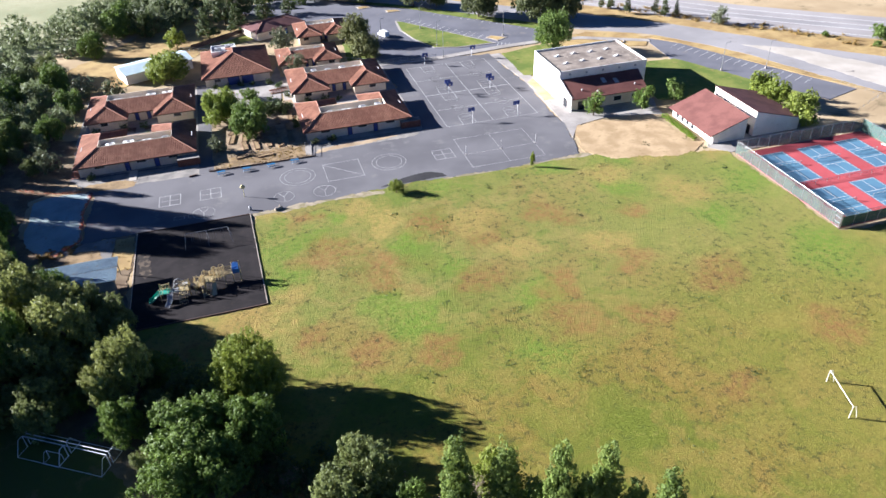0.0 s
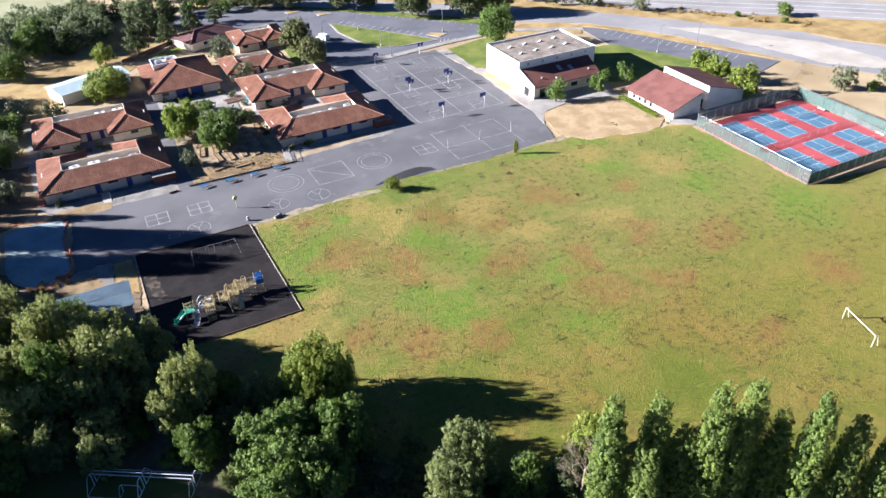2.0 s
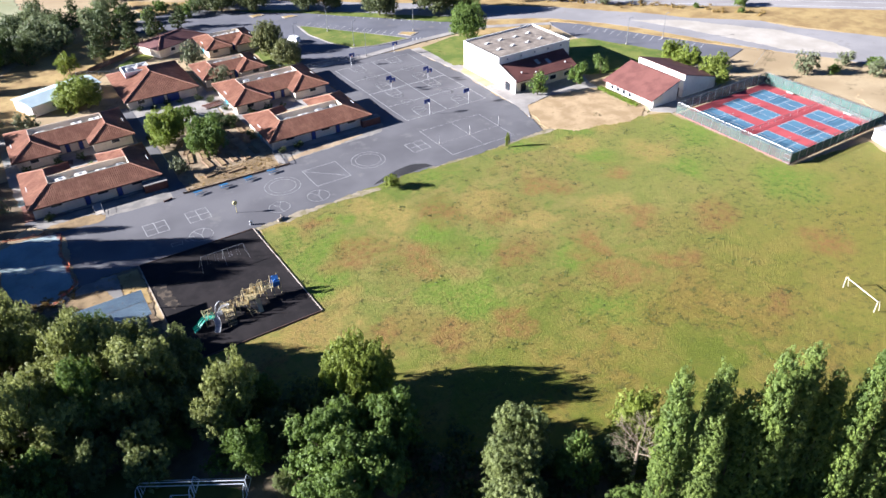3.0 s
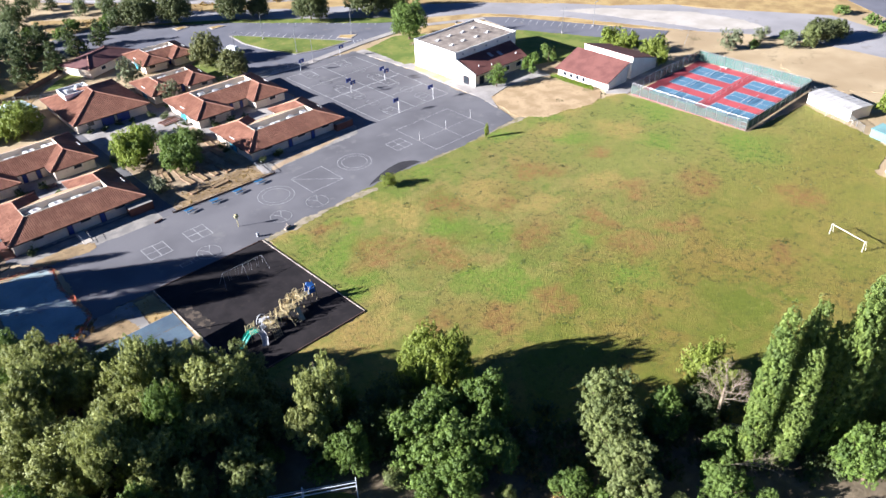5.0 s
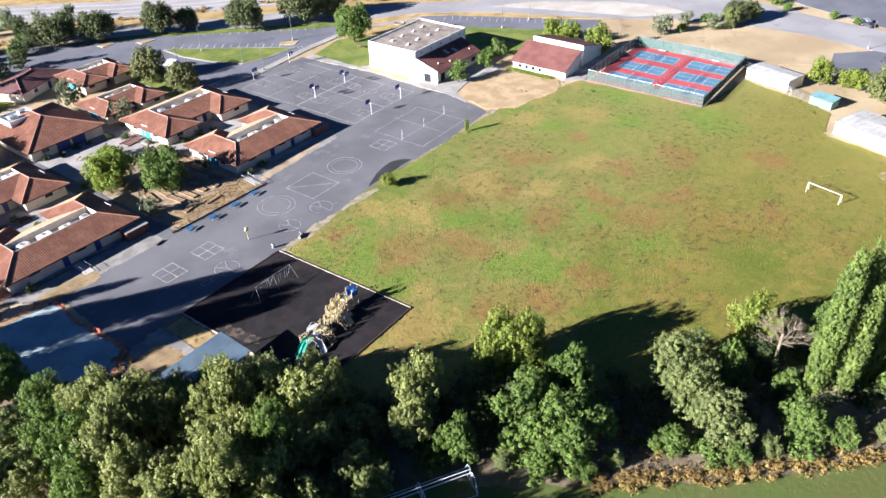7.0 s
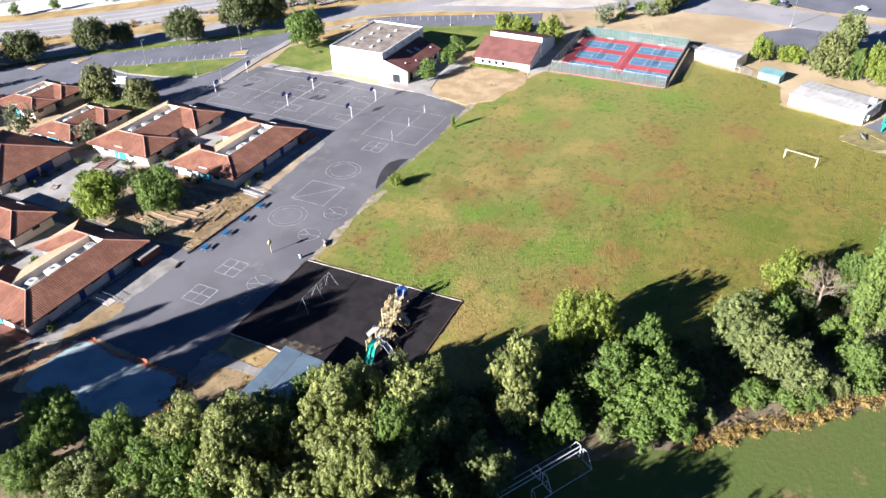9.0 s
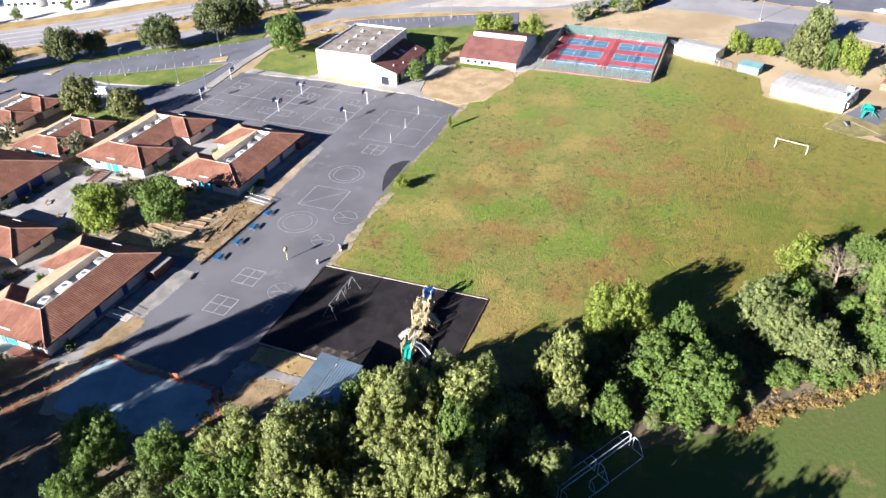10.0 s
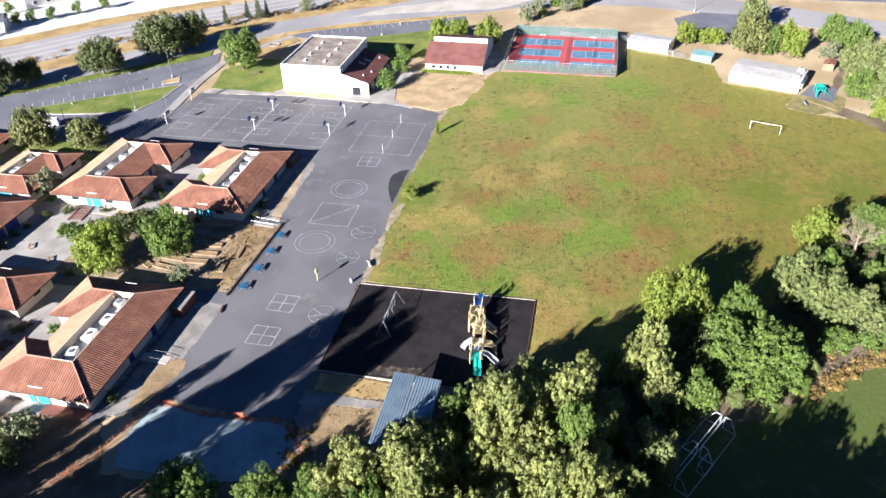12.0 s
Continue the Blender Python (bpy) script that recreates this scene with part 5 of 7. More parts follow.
# name, height, width, crown base, clumps, leaf, tufts per square metre, leaves per tuft, tuft, material, squash, category, words
KINDS = {
    "oak": ("tree", 10.0, 10.0, 1.4, 30, 0.145, 1.8, 30, 0.36, M_LEAF, 0.95, "tree", "full green broadleaf tree of the belt beside the field"),
    "grove": ("tree", 10.0, 8.0, 0.8, 18, 0.19, 0.36, 48, 1.0, M_LEAFDARK, 1.0, "tree", "dark green tree of the shaded grove"),
    "wood": ("tree", 10.0, 8.0, 0.8, 18, 0.19, 0.36, 48, 1.0, M_LEAFWOOD, 1.0, "tree", "dull green tree of the woods"),
    "willow": ("willow", 10.0, 9.0, 0.6, 30, 0.13, 1.9, 30, 0.34, M_LEAFWILLOW, 1.15, "tree", "grey-green willow of the thicket beside the play area"),
    "crowned": ("willow", 13.0, 8.0, 5.4, 30, 0.135, 1.85, 30, 0.35, M_LEAFTHICKET, 0.95, "tree", "tall grey-green willow of the thicket"),
    "crowned_oak": ("tree", 13.0, 8.0, 5.2, 28, 0.145, 1.75, 30, 0.36, M_LEAF, 0.95, "tree", "tall green broadleaf tree of the thicket"),
    "bright": ("tree", 7.0, 6.6, 1.1, 18, 0.15, 1.4, 34, 0.48, M_LEAFBRIGHT, 0.9, "tree", "bright yellow-green leafy tree"),
    "dome": ("tree", 9.5, 10.6, 1.3, 36, 0.14, 1.25, 48, 0.52, M_LEAF, 0.95, "tree", "round green tree in the school garden"),
    "light_dome": ("tree", 9.5, 10.6, 1.3, 36, 0.14, 1.25, 48, 0.52, M_LEAFLIME, 0.95, "tree", "full light green tree in the school garden"),
    "yellow_dome": ("tree", 9.5, 10.6, 1.3, 34, 0.13, 1.8, 36, 0.4, M_LEAFBRIGHT, 0.95, "tree", "round yellow-green tree of the belt"),
    "olive": ("olive_tree", 5.0, 5.2, 0.5, 12, 0.12, 2.2, 20, 0.32, M_LEAFGREY, 0.85, "tree", "small grey-green olive tree"),
    "street": ("street_tree", 10.0, 13.0, 2.6, 40, 0.19, 1.1, 24, 0.55, M_LEAFSTREET, 0.85, "tree", "dark round street tree beside the drive"),
    "lawn_tree": ("tree", 12.5, 11.5, 3.4, 38, 0.17, 1.2, 30, 0.55, M_LEAF, 1.0, "tree", "tall round green tree on the lawn beside the gym"),
    "magnolia": ("magnolia_tree", 9.0, 9.6, 1.0, 38, 0.17, 1.3, 28, 0.5, M_LEAFMAGNOLIA, 1.0, "tree", "dense olive-green magnolia beside the drive"),
    "young": ("young_tree", 6.0, 5.0, 1.2, 12, 0.15, 1.8, 20, 0.4, M_LEAF, 0.9, "tree", "young green tree beside the hall"),
    "poplar": ("poplar", 26.0, 5.2, 0.5, 9, 0.13, 2.3, 26, 0.34, M_LEAFPOPLAR, 1.0, "tree", "tall slim poplar of the row beside the field"),
    "pine": ("pine_tree", 12.0, 8.0, 2.0, 9, 0.17, 1.1, 22, 0.45, M_LEAFDARK, 0.6, "tree", "dark ragged pine behind the classrooms"),
    "shrub": ("shrub", 2.0, 2.6, 0.1, 8, 0.09, 6, 16, 0.22, M_LEAFDARK, 0.75, "shrub", "clipped dark green shrub"),
    "bush": ("bush", 3.0, 4.0, 0.1, 10, 0.13, 3, 18, 0.3, M_LEAF, 0.75, "shrub", "rounded green bush in dry grass"),
}

# belt between the two fields
for k, x, y, h, w in (("yellow_dome", -12, 85.6, 12, 11), ("oak", -12, 76, 9.9, 7.6), ("oak", -20, 77, 9.8, 11.5), ("oak", -22.4, 71.4, 8.4, 8.6), ("oak", -16.8, 70.8, 8.6, 8.4), ("crowned", -28.6, 91.6, 14.4, 6.8),
                      ("crowned", -32.6, 89.4, 10.8, 5.8), ("oak", -30.2, 83.7, 7.6, 5.8), ("willow", -42.1, 90.3, 8.4, 7.4), ("willow", 0.6, 63, 10.2, 9.6), ("willow", -3.4, 58.6, 9.2, 8.4), ("willow", -6.2, 54.6, 8.4, 7.8),
                      ("bright", 17.7, 57.4, 9, 7.8), ("oak", 1.7, 45.8, 7, 6.6), ("oak", 6.4, 57.4, 7, 6), ("oak", 7.6, 49.4, 4.6, 5), ("oak", -11.6, 60.2, 4.4, 5.4), ("grove", -20, 87, 7.5, 8)):
    tree(k, x, y, h, width=w)
# dark-leaved grove trees fill the shaded gaps of the belt
for k, x, y, h, w in (("grove", -25, 84.6, 6.5, 7), ("grove", -17, 81.6, 7, 7), ("grove", 11.5, 55, 6, 6), ("oak", 24, 46, 8, 8), ("oak", 33, 36, 9, 9), 
                      ("oak", 18, 34, 9.5, 8), ("oak", -24.6, 94, 6, 6)):
    tree(k, x, y, h, width=w)
for x, y, h in ((9.4, 46.4, 27), (13.9, 44.6, 26.6), (12, 43.2, 21.5), (17.9, 40.6, 29.6), (16.2, 42.6, 23), (22.7, 40.4, 28), (20.3, 39.4, 26), (26, 35.2, 29.4), (24.6, 38.0, 25), (29.4, 33.2, 26.5), (32.5, 31, 25), (36, 29.6, 24)):
    tree("poplar", x, y, h, width=3.7)
# low scrub along the sunny foot of the belt
for i, (x, y, h) in enumerate(((-27.4, 77.4, 3.4), (-25.4, 73.6, 3.8), (-22.8, 67.4, 3.2), (-18.6, 65.4, 3), (-9.6, 55.4, 3.4), (-8.6, 51.4, 3.8), (-4.6, 48.4, 3.6), (-1.4, 45, 3.4),
                               (3.0, 40.6, 4.4), (7.5, 35.5, 3.6), (-33.4, 86, 3.2), (-37.6, 92, 3.8))):
    tree(("willow", "bush", "oak")[i % 3], x, y, h, "low leafy scrub along the foot of the belt", wide=(1.0, 1.2, 0.9)[i % 3])
# willow thicket beside the play area
for i, (x, y, h) in enumerate(((-33, 106.5, 8.5), (-37.5, 112.5, 9), (-43, 116.5, 10.5), (-38.2, 102, 14.8), (-46.5, 111.2, 16.2), (-50.5, 117.5, 11.5), (-56.3, 128.4, 12.2), (-46.8, 101, 15.5), (-51.5, 106.5, 12), (-56.6, 119.2, 15),
                                (-60.5, 112, 13), (-56, 132.5, 6), (-63, 129, 11), (-37, 97.3, 8.5), (-42.2, 108.6, 14.6), (-54.8, 101.2, 16.8), (-60, 104.4, 11.5), (-65, 117, 12), (-67, 136, 8), (-34, 101.5, 7.5), (-50.5, 111.8, 10),
                                (-68, 125, 10), (-73, 128, 11), (-64, 108, 10), (-49.5, 94.4, 7.5), (-55.4, 124, 10.5), (-55.4, 93.4, 8), (-61, 96, 10), (-47.4, 121.6, 8.2), (-41, 112.6, 11),
                                (-49, 105.8, 12), (-53.4, 121.4, 12.4), (-60, 124.4, 11), (-58, 107, 12), (-50.6, 98.6, 12), (-42.4, 98.4, 11), (-60.6, 117.6, 12.6), (-64, 122.6, 11))):
    tall = h > 9.4
    tree(("crowned", "crowned", "crowned_oak", "crowned", "crowned")[i % 5] if tall else ("willow", "willow", "oak")[i % 3], x, y, h, width=(7.0, 8.2, 6.4, 9.0, 7.4)[i % 5])
tree("olive", -54.5, 179, 6.2, "grey-green round tree west of the classroom", width=7)
for x, y, h, w in ((-60.5, 150, 8.3, 8.4), (-58.6, 139.5, 6.6, 7.2), (-68, 146, 7, 7)):
    tree("dome", x, y, h, "dense vivid green tree beside the cleared slab", width=w)
# shaded woods up the west side
# a row across the sun: distance along the row, reach of the shadow, width
for i, (v, tip, w) in enumerate(((103.2, -106, 2.2), (104.9, -78.5, 3.0), (106.6, -76.5, 4.4), (109.5, -74.8, 5.3), (115.0, -77, 5.1), (117.0, -73.8, 4.2), (119.0, -83, 3.6), (120.2, -98, 2.6), (121.3, -106.4, 2.9),
                               (125.6, -101.6, 3.5), (128.7, -122, 2.6), (131.8, -124, 2.6), (134.6, -127, 2.6), (139, -127, 4.0), (143.5, -127, 4.2))):
    u = -146 - 1.5 * (i % 3)
    tree("poplar", u * 0.885 + v * 0.466, v * 0.885 - u * 0.466, (tip - u) * 0.364, "tall dark tree shading the cleared slab", width=w)
rnd = random.Random(4)
for j in range(9):
    for i in range(3):
        x, y = -54 - 7.5 * i + rnd.uniform(-2.5, 2.5) - (3 if j < 3 else 0), 181 + 8.6 * j + rnd.uniform(-2.5, 2.5)
        if not (i == 0 and 40 < y - 181 < 70):
            tree(rnd.choice(("wood", "oak", "wood", "willow")), x, y, rnd.uniform(3.6, 4.8) if j < 2 else rnd.uniform(5.5, 9.5), "dark leafy tree in the shaded woods", wide=rnd.uniform(1, 1.3))
blobs = []
for _ in range(620):
    x, y = rnd.uniform(-135, -58), rnd.uniform(178, 330)
    if y > 294 or x > -70 and y < 262 or y > 262 and x < -40 - 1.2 * (y - 262) and rnd.random() < 0.8:
        continue
    r = rnd.uniform(2.2, 4.2)
    z = rnd.uniform(2, 6)
    blobs.append((x, y, z, r, r, r * rnd.uniform(0.8, 1.1)))
for _ in range(90):
    r = rnd.uniform(1.8, 3.4)
    blobs.append((rnd.uniform(-58, -22), rnd.uniform(284, 318), rnd.uniform(2, 6), r, r, r))
single("woodland", crown_data("woodland", blobs, 0.36, 0.55, M_LEAFWOOD, 77, 14, 0.8, core=12), M_LEAFWOOD, "dense dark woodland west of the school", "woodland", kind="stuff")
for x, y, h in ((-60, 82, 14), (-66, 86, 16), (-64, 75, 15), (-73, 92, 16), (-70, 80, 15), (-76, 84, 17), (-59, 89, 11), (-68, 97, 16), (-64, 93, 14)):
    tree("oak", x, y, h, "tall tree shading the lower field", wide=0.8)
for x, y in ((-52, 262), (-46, 283), (-38, 287), (-30, 292), (-36, 279), (-22, 296), (-44, 296), (-34, 304), (-20, 308)):
    tree(rnd.choice(("grove", "oak", "grove")), x, y, rnd.uniform(8, 11), "dark leafy tree in the shaded woods")
sheet("meadow", [(8, 337), (29, 320), (23, 303), (10, 312)], -0.03, M_STRAW, "golden dry meadow beside the highway", "meadow", 2, 0.5, 28)
for i, (x, y, h) in enumerate(((44, 306, 9), (38.5, 313, 9), (30, 311, 7), (28, 302, 7.5), (26, 329, 7), (28, 337, 7), (54, 322, 6), (35, 331, 8), (4, 343, 9), (9.5, 343, 8), (16, 352, 8), (20, 346, 7), (33, 316.5, 8), (-4, 320, 10), (-4.5, 291, 9),
                               (2, 329, 9), (-11.6, 298, 10), (-16, 312, 10), (-26, 322, 10), (-7, 307, 9), (3, 304, 8))):
    tree(("grove", "wood", "pine")[i % 3], x, y, h, "dark leafy tree beyond the school office", wide=(1.0, 0.9, 1.1)[i % 3])
for x, y, h in ((-14, 268, 11), (-3.5, 273, 10), (7, 282, 11), (-8, 284, 12), (16, 288, 9), (0, 292, 10)):
    tree("pine", x, y, h)
# trees among the classrooms
tree("light_dome", -11.9, 193.2, 9.5, "full light green tree in the school garden", width=9.6)
tree("dome", -5.3, 183.2, 9.0, "round green tree in the school garden", width=9.6)
tree("olive", -14.2, 175.9, 4.3, "small grey-green round bush in the garden", width=4.6)
tree("olive", 11.6, 224.6, 6, width=6.6)
tree("olive", 9.7, 246, 7.5, width=8)
tree("magnolia", 34.2, 244.3, 9.4, width=9.8)
tree("magnolia", 34.9, 228.4, 8, width=8.8)
tree("light_dome", -27.2, 233.5, 8, "light green willow before the white hall", width=12)
tree("bright", -25.2, 263.4, 6.5, "small light green tree in the dry meadow")
tree("olive", -50.5, 226, 6.5, "broad dark green bush at the wood's edge")
tree("olive", -42, 221.5, 6)
for x, y, h in ((1.0, 196.4, 3.8), (4.4, 195.2, 3.4), (-1.6, 199.6, 3.0)):
    tree("shrub", x, y, h, "large dark spreading shrub in the school garden", wide=1.25)
tree("bush", -4.2, 206.5, 3.4, "rounded dark green shrub beside the plaza", wide=1.3)
for x, y, h in ((-44, 171.5, 1.6), (10, 171.8, 1.7), (14.5, 171.9, 2.0), (-38, 197.6, 2.0), (-33, 197.6, 1.8), (-10, 218.6, 1.5), (-6, 219, 1.7), (-2.5, 218.6, 1.4), (2.5, 217.5, 1.8), (5, 214, 1.9), (3.6, 201, 1.7),
                (6.2, 197, 1.5), (12, 198.6, 2.0), (6.6, 206, 1.6), (4.5, 193, 1.3), (-13.5, 220, 1.4), (-16, 199, 1.5), (-45.4, 197.8, 1.7), (20.5, 198, 1.4)):
    tree("shrub", x, y, h)
for x, y, h in ((-31.6, 190.6, 1.7), (23.8, 191.2, 1.6)):
    tree("bush", x, y, h, "small round bush in the classroom court")
for x, y, h in ((11.6, 194.2, 1.8), (16.6, 198.4, 1.9), (14.2, 196.0, 1.5)):
    tree("shrub", x, y, h)
for x, y, h in ((8.4, 186.5, 1.6), (8.3, 183.5, 1.4)):
    tree("shrub", x - 1.6, y, h, "yellow-green shrub under the eaves")
# gym and hall trees
tree("lawn_tree", 93.9, 213.2, 12.5, width=11.5)
tree("young", 83.7, 162.6, 6.2)
tree("young", 97.9, 162.2, 6.4)
tree("young", 108.9, 164, 6.0)
tree("bright", 131, 156.5, 7.6)
tree("bright", 130.7, 150, 7.8)
tree("bright", 129.8, 139.6, 8.6)
tree("bright", 24, 140.5, 3.3, "small green bush at the field's edge", wide=1.1)
tree("bright", 57.5, 141.6, 3.8, "thin young sapling at the field's edge", width=1.1)
# trees east of the field
for k, x, y, h, w in (("bright", 138.4, 74.0, 7.6, 0.95), ("bright", 141.2, 68.2, 5.0, 1), ("bright", 139.8, 64.0, 5.8, 1.0), ("magnolia", 132.6, 55, 12.6, 0.82), ("willow", 156.5, 51, 12.4, 0.9), ("oak", 132.4, 48.4, 9.4, 0.65), ("bright", 133, 44.2, 10.8, 0.7),
                      ("bright", 131.2, 40.2, 9.4, 0.52), ("oak", 147, 27, 9, 1.1), ("oak", 141, 21, 9, 1.1), ("olive", 131.5, 30.5, 5.5, 1.2), ("willow", 114, 25, 11.5, 1.2), ("willow", 106, 25, 10, 1.2),
                      ("oak", 99, 29, 8, 1.1), ("willow", 90, 25, 9, 1.1), ("oak", 96, 20, 9, 1.2), ("bright", 84, 27, 6.5, 1.1), ("willow", 78, 22, 9, 1.2), ("oak", 70, 19, 9, 1.2), ("oak", 60, 20, 10, 1.1), ("oak", 49, 27, 9, 1.1),
                      ("willow", 41, 30, 10, 1.0), ("oak", 124, 13, 9, 1.3), ("willow", 108, 10, 9, 1.3)):
    tree(k, x, y, h, wide=w)
for k, x, y, h, w in (("olive", 156.8, 128.8, 7, 1.0), ("olive", 172, 126, 4.5, 1.2), ("willow", 176, 112, 6.5, 1.0), ("street", 182, 111.5, 7, 1.0), ("street", 188, 109, 6.5, 1.0), ("olive", 171, 116, 5, 1.1),
                      ("bush", 164, 124, 2.5, 1.2), ("bush", 178, 120, 2.8, 1.4), ("bush", 206, 100, 3, 1.0), ("bush", 212, 106, 3.4, 1.2), ("bush", 205, 84, 2.6, 1.0), ("bush", 216, 118, 3.4, 1.2), ("bush", 202, 76, 2.4, 1.0)):
    tree(k, x, y, h, wide=w)
# along the drive and the highway
for x, y, h, w in ((63.6, 278.4, 11, 11), (72, 275, 7, 8), (83, 256.2, 10.5, 13), (101, 246, 13, 15.6), (110, 240.5, 11.5, 11.4), (47, 291, 10, 12), (36, 299, 10, 12)):
    tree("street", x, y, h, width=w)
for x, y, h in ((129, 248.6, 6), (131.7, 246, 7), (134.5, 238.5, 7.5), (143.3, 234.1, 7), (145.3, 230.4, 8), (149, 229, 6)):
    tree("pine", x, y, h, "dark conifer beside the highway", wide=0.55)
tree("olive", 157.6, 215.6, 6, "lone grey-green tree beside the highway")
for x, y, h in ((196, 184, 4.5), (190, 178, 2), (182, 192, 1.8)):
    tree("bush", x, y, h, "lone bush in the dry verge")
for x, y in ((22, 300), (10, 305), (16, 312), (2, 315), (-8, 318), (28, 308), (38, 305)):
    tree("bush", x, y, 4.5, "dark bush beside the highway")

# ---- low growth ----


def growth(name, spots, leaf, density, material, label, category, seed):
    """Low brush in one mesh: flattened clumps at the spots (x, y, radius, height)."""
    blobs = [(x, y, h * 0.4, r, r, h * 0.6) for x, y, r, h in spots]
    s = min(0.35, max(0.1, 0.5 * spots[0][2]))
    me = crown_data(name, blobs, leaf, density, material, seed, 12, s)
    return single(name, me, material, label, category, kind="stuff")


rnd = random.Random(11)
dry = []
for (x0, y0), (x1, y1) in zip([(-36, 79), (-24, 67), (-15, 55), (-4, 43), (10, 27)], [(-24, 67), (-15, 55), (-4, 43), (10, 27), (24, 14)]):
    for i in range(0 if x0 < -30 else 60):
        k = rnd.random()
        o = rnd.gauss(0.7, 0.8)
        dry.append((x0 + (x1 - x0) * k + o * 0.75, y0 + (y1 - y0) * k + o * 0.65, rnd.uniform(0.25, 0.65), rnd.uniform(0.4, 1.3)))
dry += [(-12.5 + rnd.gauss(0, 1.8), 66.5 + rnd.gauss(0, 2.6), rnd.uniform(0.25, 0.6), rnd.uniform(0.3, 0.9)) for _ in range(45)]
litter = [(-9 + rnd.gauss(0, 5), 63.6 + rnd.gauss(0, 2.2) - 0.25 * rnd.gauss(0, 5), rnd.uniform(0.2, 0.5), rnd.uniform(0.2, 0.6)) for _ in range(120)]
growth("brown_brush", litter, 0.08, 4, M_BROWNBRUSH, "brown dry brush beneath the belt trees", "dry brush", 37)
growth("dry_brush", dry, 0.075, 5, M_BRUSH, "golden dry brush along the tree belt", "dry brush", 31)
# low growth in the dark leaf colour, deepening the shade under the trees
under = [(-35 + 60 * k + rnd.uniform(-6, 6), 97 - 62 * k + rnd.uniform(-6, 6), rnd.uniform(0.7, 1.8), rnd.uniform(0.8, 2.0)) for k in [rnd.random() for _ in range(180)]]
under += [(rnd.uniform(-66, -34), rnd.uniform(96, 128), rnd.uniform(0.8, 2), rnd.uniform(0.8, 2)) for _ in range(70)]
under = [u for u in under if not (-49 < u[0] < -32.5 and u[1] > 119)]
growth("undergrowth", under, 0.15, 2.2, M_LEAFDARK, "undergrowth beneath the trees, leaves darkened to deepen their shade", "undergrowth", 32)
tufts = []
for _ in range(70):
    x, y = rnd.uniform(-8, 120), rnd.uniform(45, 143)
    if (x > 104 and y > 94) or (x < 20 and y < 150 - 2.2 * (x + 25)) or (x > 95 and y < 70) or y < 70 - 0.5 * x + 10:
        continue
    spread = rnd.uniform(0.4, 1.4)
    for _ in range(rnd.randrange(4, 13)):
        tufts.append((x + rnd.gauss(0, spread), y + rnd.gauss(0, spread), rnd.choice((0.06, 0.08, 0.1, 0.14)), 0.08))
growth("weed_tufts", tufts, 0.07, 5, M_LEAFDARK, "scattered dark weed tufts in the field", "weeds", 33)
straw = [(rnd.uniform(-15, 7.5), rnd.uniform(165.8, 173), rnd.uniform(0.08, 0.24), 0.14) for _ in range(220)]
straw += [(rnd.uniform(-41, -33), rnd.uniform(128, 141), rnd.uniform(0.06, 0.18), 0.12) for _ in range(45)]
straw += [(-45 - 6 * k + rnd.uniform(-1.5, 1.5), 141 - 2.5 * k + rnd.uniform(-2, 2), rnd.uniform(0.2, 0.6), 0.4) for k in [rnd.random() for _ in range(50)]]
growth("straw_tufts", straw, 0.07, 5, M_BRUSH, "dry straw tufts along the edges", "dry grass", 34)
verge = []
for (x0, y0), (x1, y1) in zip([(20, 318), (61, 308), (100, 283), (128, 257), (150, 229), (170, 206)], [(61, 308), (100, 283), (128, 257), (150, 229), (170, 206), (196, 172)]):
    for i in range(40):
        k = rnd.random()
        verge.append((x0 + (x1 - x0) * k + rnd.gauss(0, 2), y0 + (y1 - y0) * k + rnd.gauss(0, 2), rnd.uniform(0.3, 1.0), rnd.uniform(0.3, 0.9)))
growth("verge_brush", verge, 0.12, 2.0, M_BRUSH, "dry golden weeds beside the highway", "dry brush", 35)
hedge = thing("hedge", 100.7, 148.1, 0, "low clipped bright green hedge along the hall", "hedge")
part("leaves", crown_data("leaves", [(rnd.uniform(-.1, .1), -7.2 + i * 0.76, 0.36, 0.7, 0.65, 0.4) for i in range(20)], 0.09, 8, M_HEDGE, 36, 16, 0.2), M_HEDGE, hedge)
part("stems", Mesh().box(0, 0, 0, 0.5, 14.2, 0.3), M_BARK, hedge)

# bleached dead tree among the belt
dead = thing("dead_tree", 11.8, 52.4, 0, "bleached leafless dead tree in the belt", "tree")


def boughs(m, p, d, length, r, depth, rnd):
    q = p + d * length
    m.beam(p, q, r, 5, r * 0.6)
    if depth:
        for _ in range(3 if depth > 1 else 2):
            e = (d + Vector((rnd.uniform(-1, 1), rnd.uniform(-1, 1), rnd.uniform(-0.5, 0.6))) * 0.85).normalized()
            boughs(m, p + d * length * rnd.uniform(0.6, 1.0), e, length * rnd.uniform(0.55, 0.8), r * 0.6, depth - 1, rnd)


tr = Mesh()
tr.beam((0, 0, -0.2), (0.4, 0.2, 8.0), 0.35, 8, 0.16)
part("trunk", tr, M_DEADWOOD, dead)
for a in range(9):
    lb = Mesh()
    boughs(lb, Vector((0.4, 0.2, 5.0 + 0.34 * a)), Vector((math.cos(a * 2.4), math.sin(a * 2.4), 0.75)).normalized(), 2.0, 0.06, 5, rnd)
    part("bough", lb, M_DEADWOOD, dead)
fallen = thing("dead_branch", 5.6, 46.4, 0, "bleached dead limb fallen among the bushes", "branch")
lb = Mesh()
boughs(lb, Vector((-2.5, 1, 4.2)), Vector((0.8, -0.6, -0.1)).normalized(), 3.6, 0.11, 4, rnd)
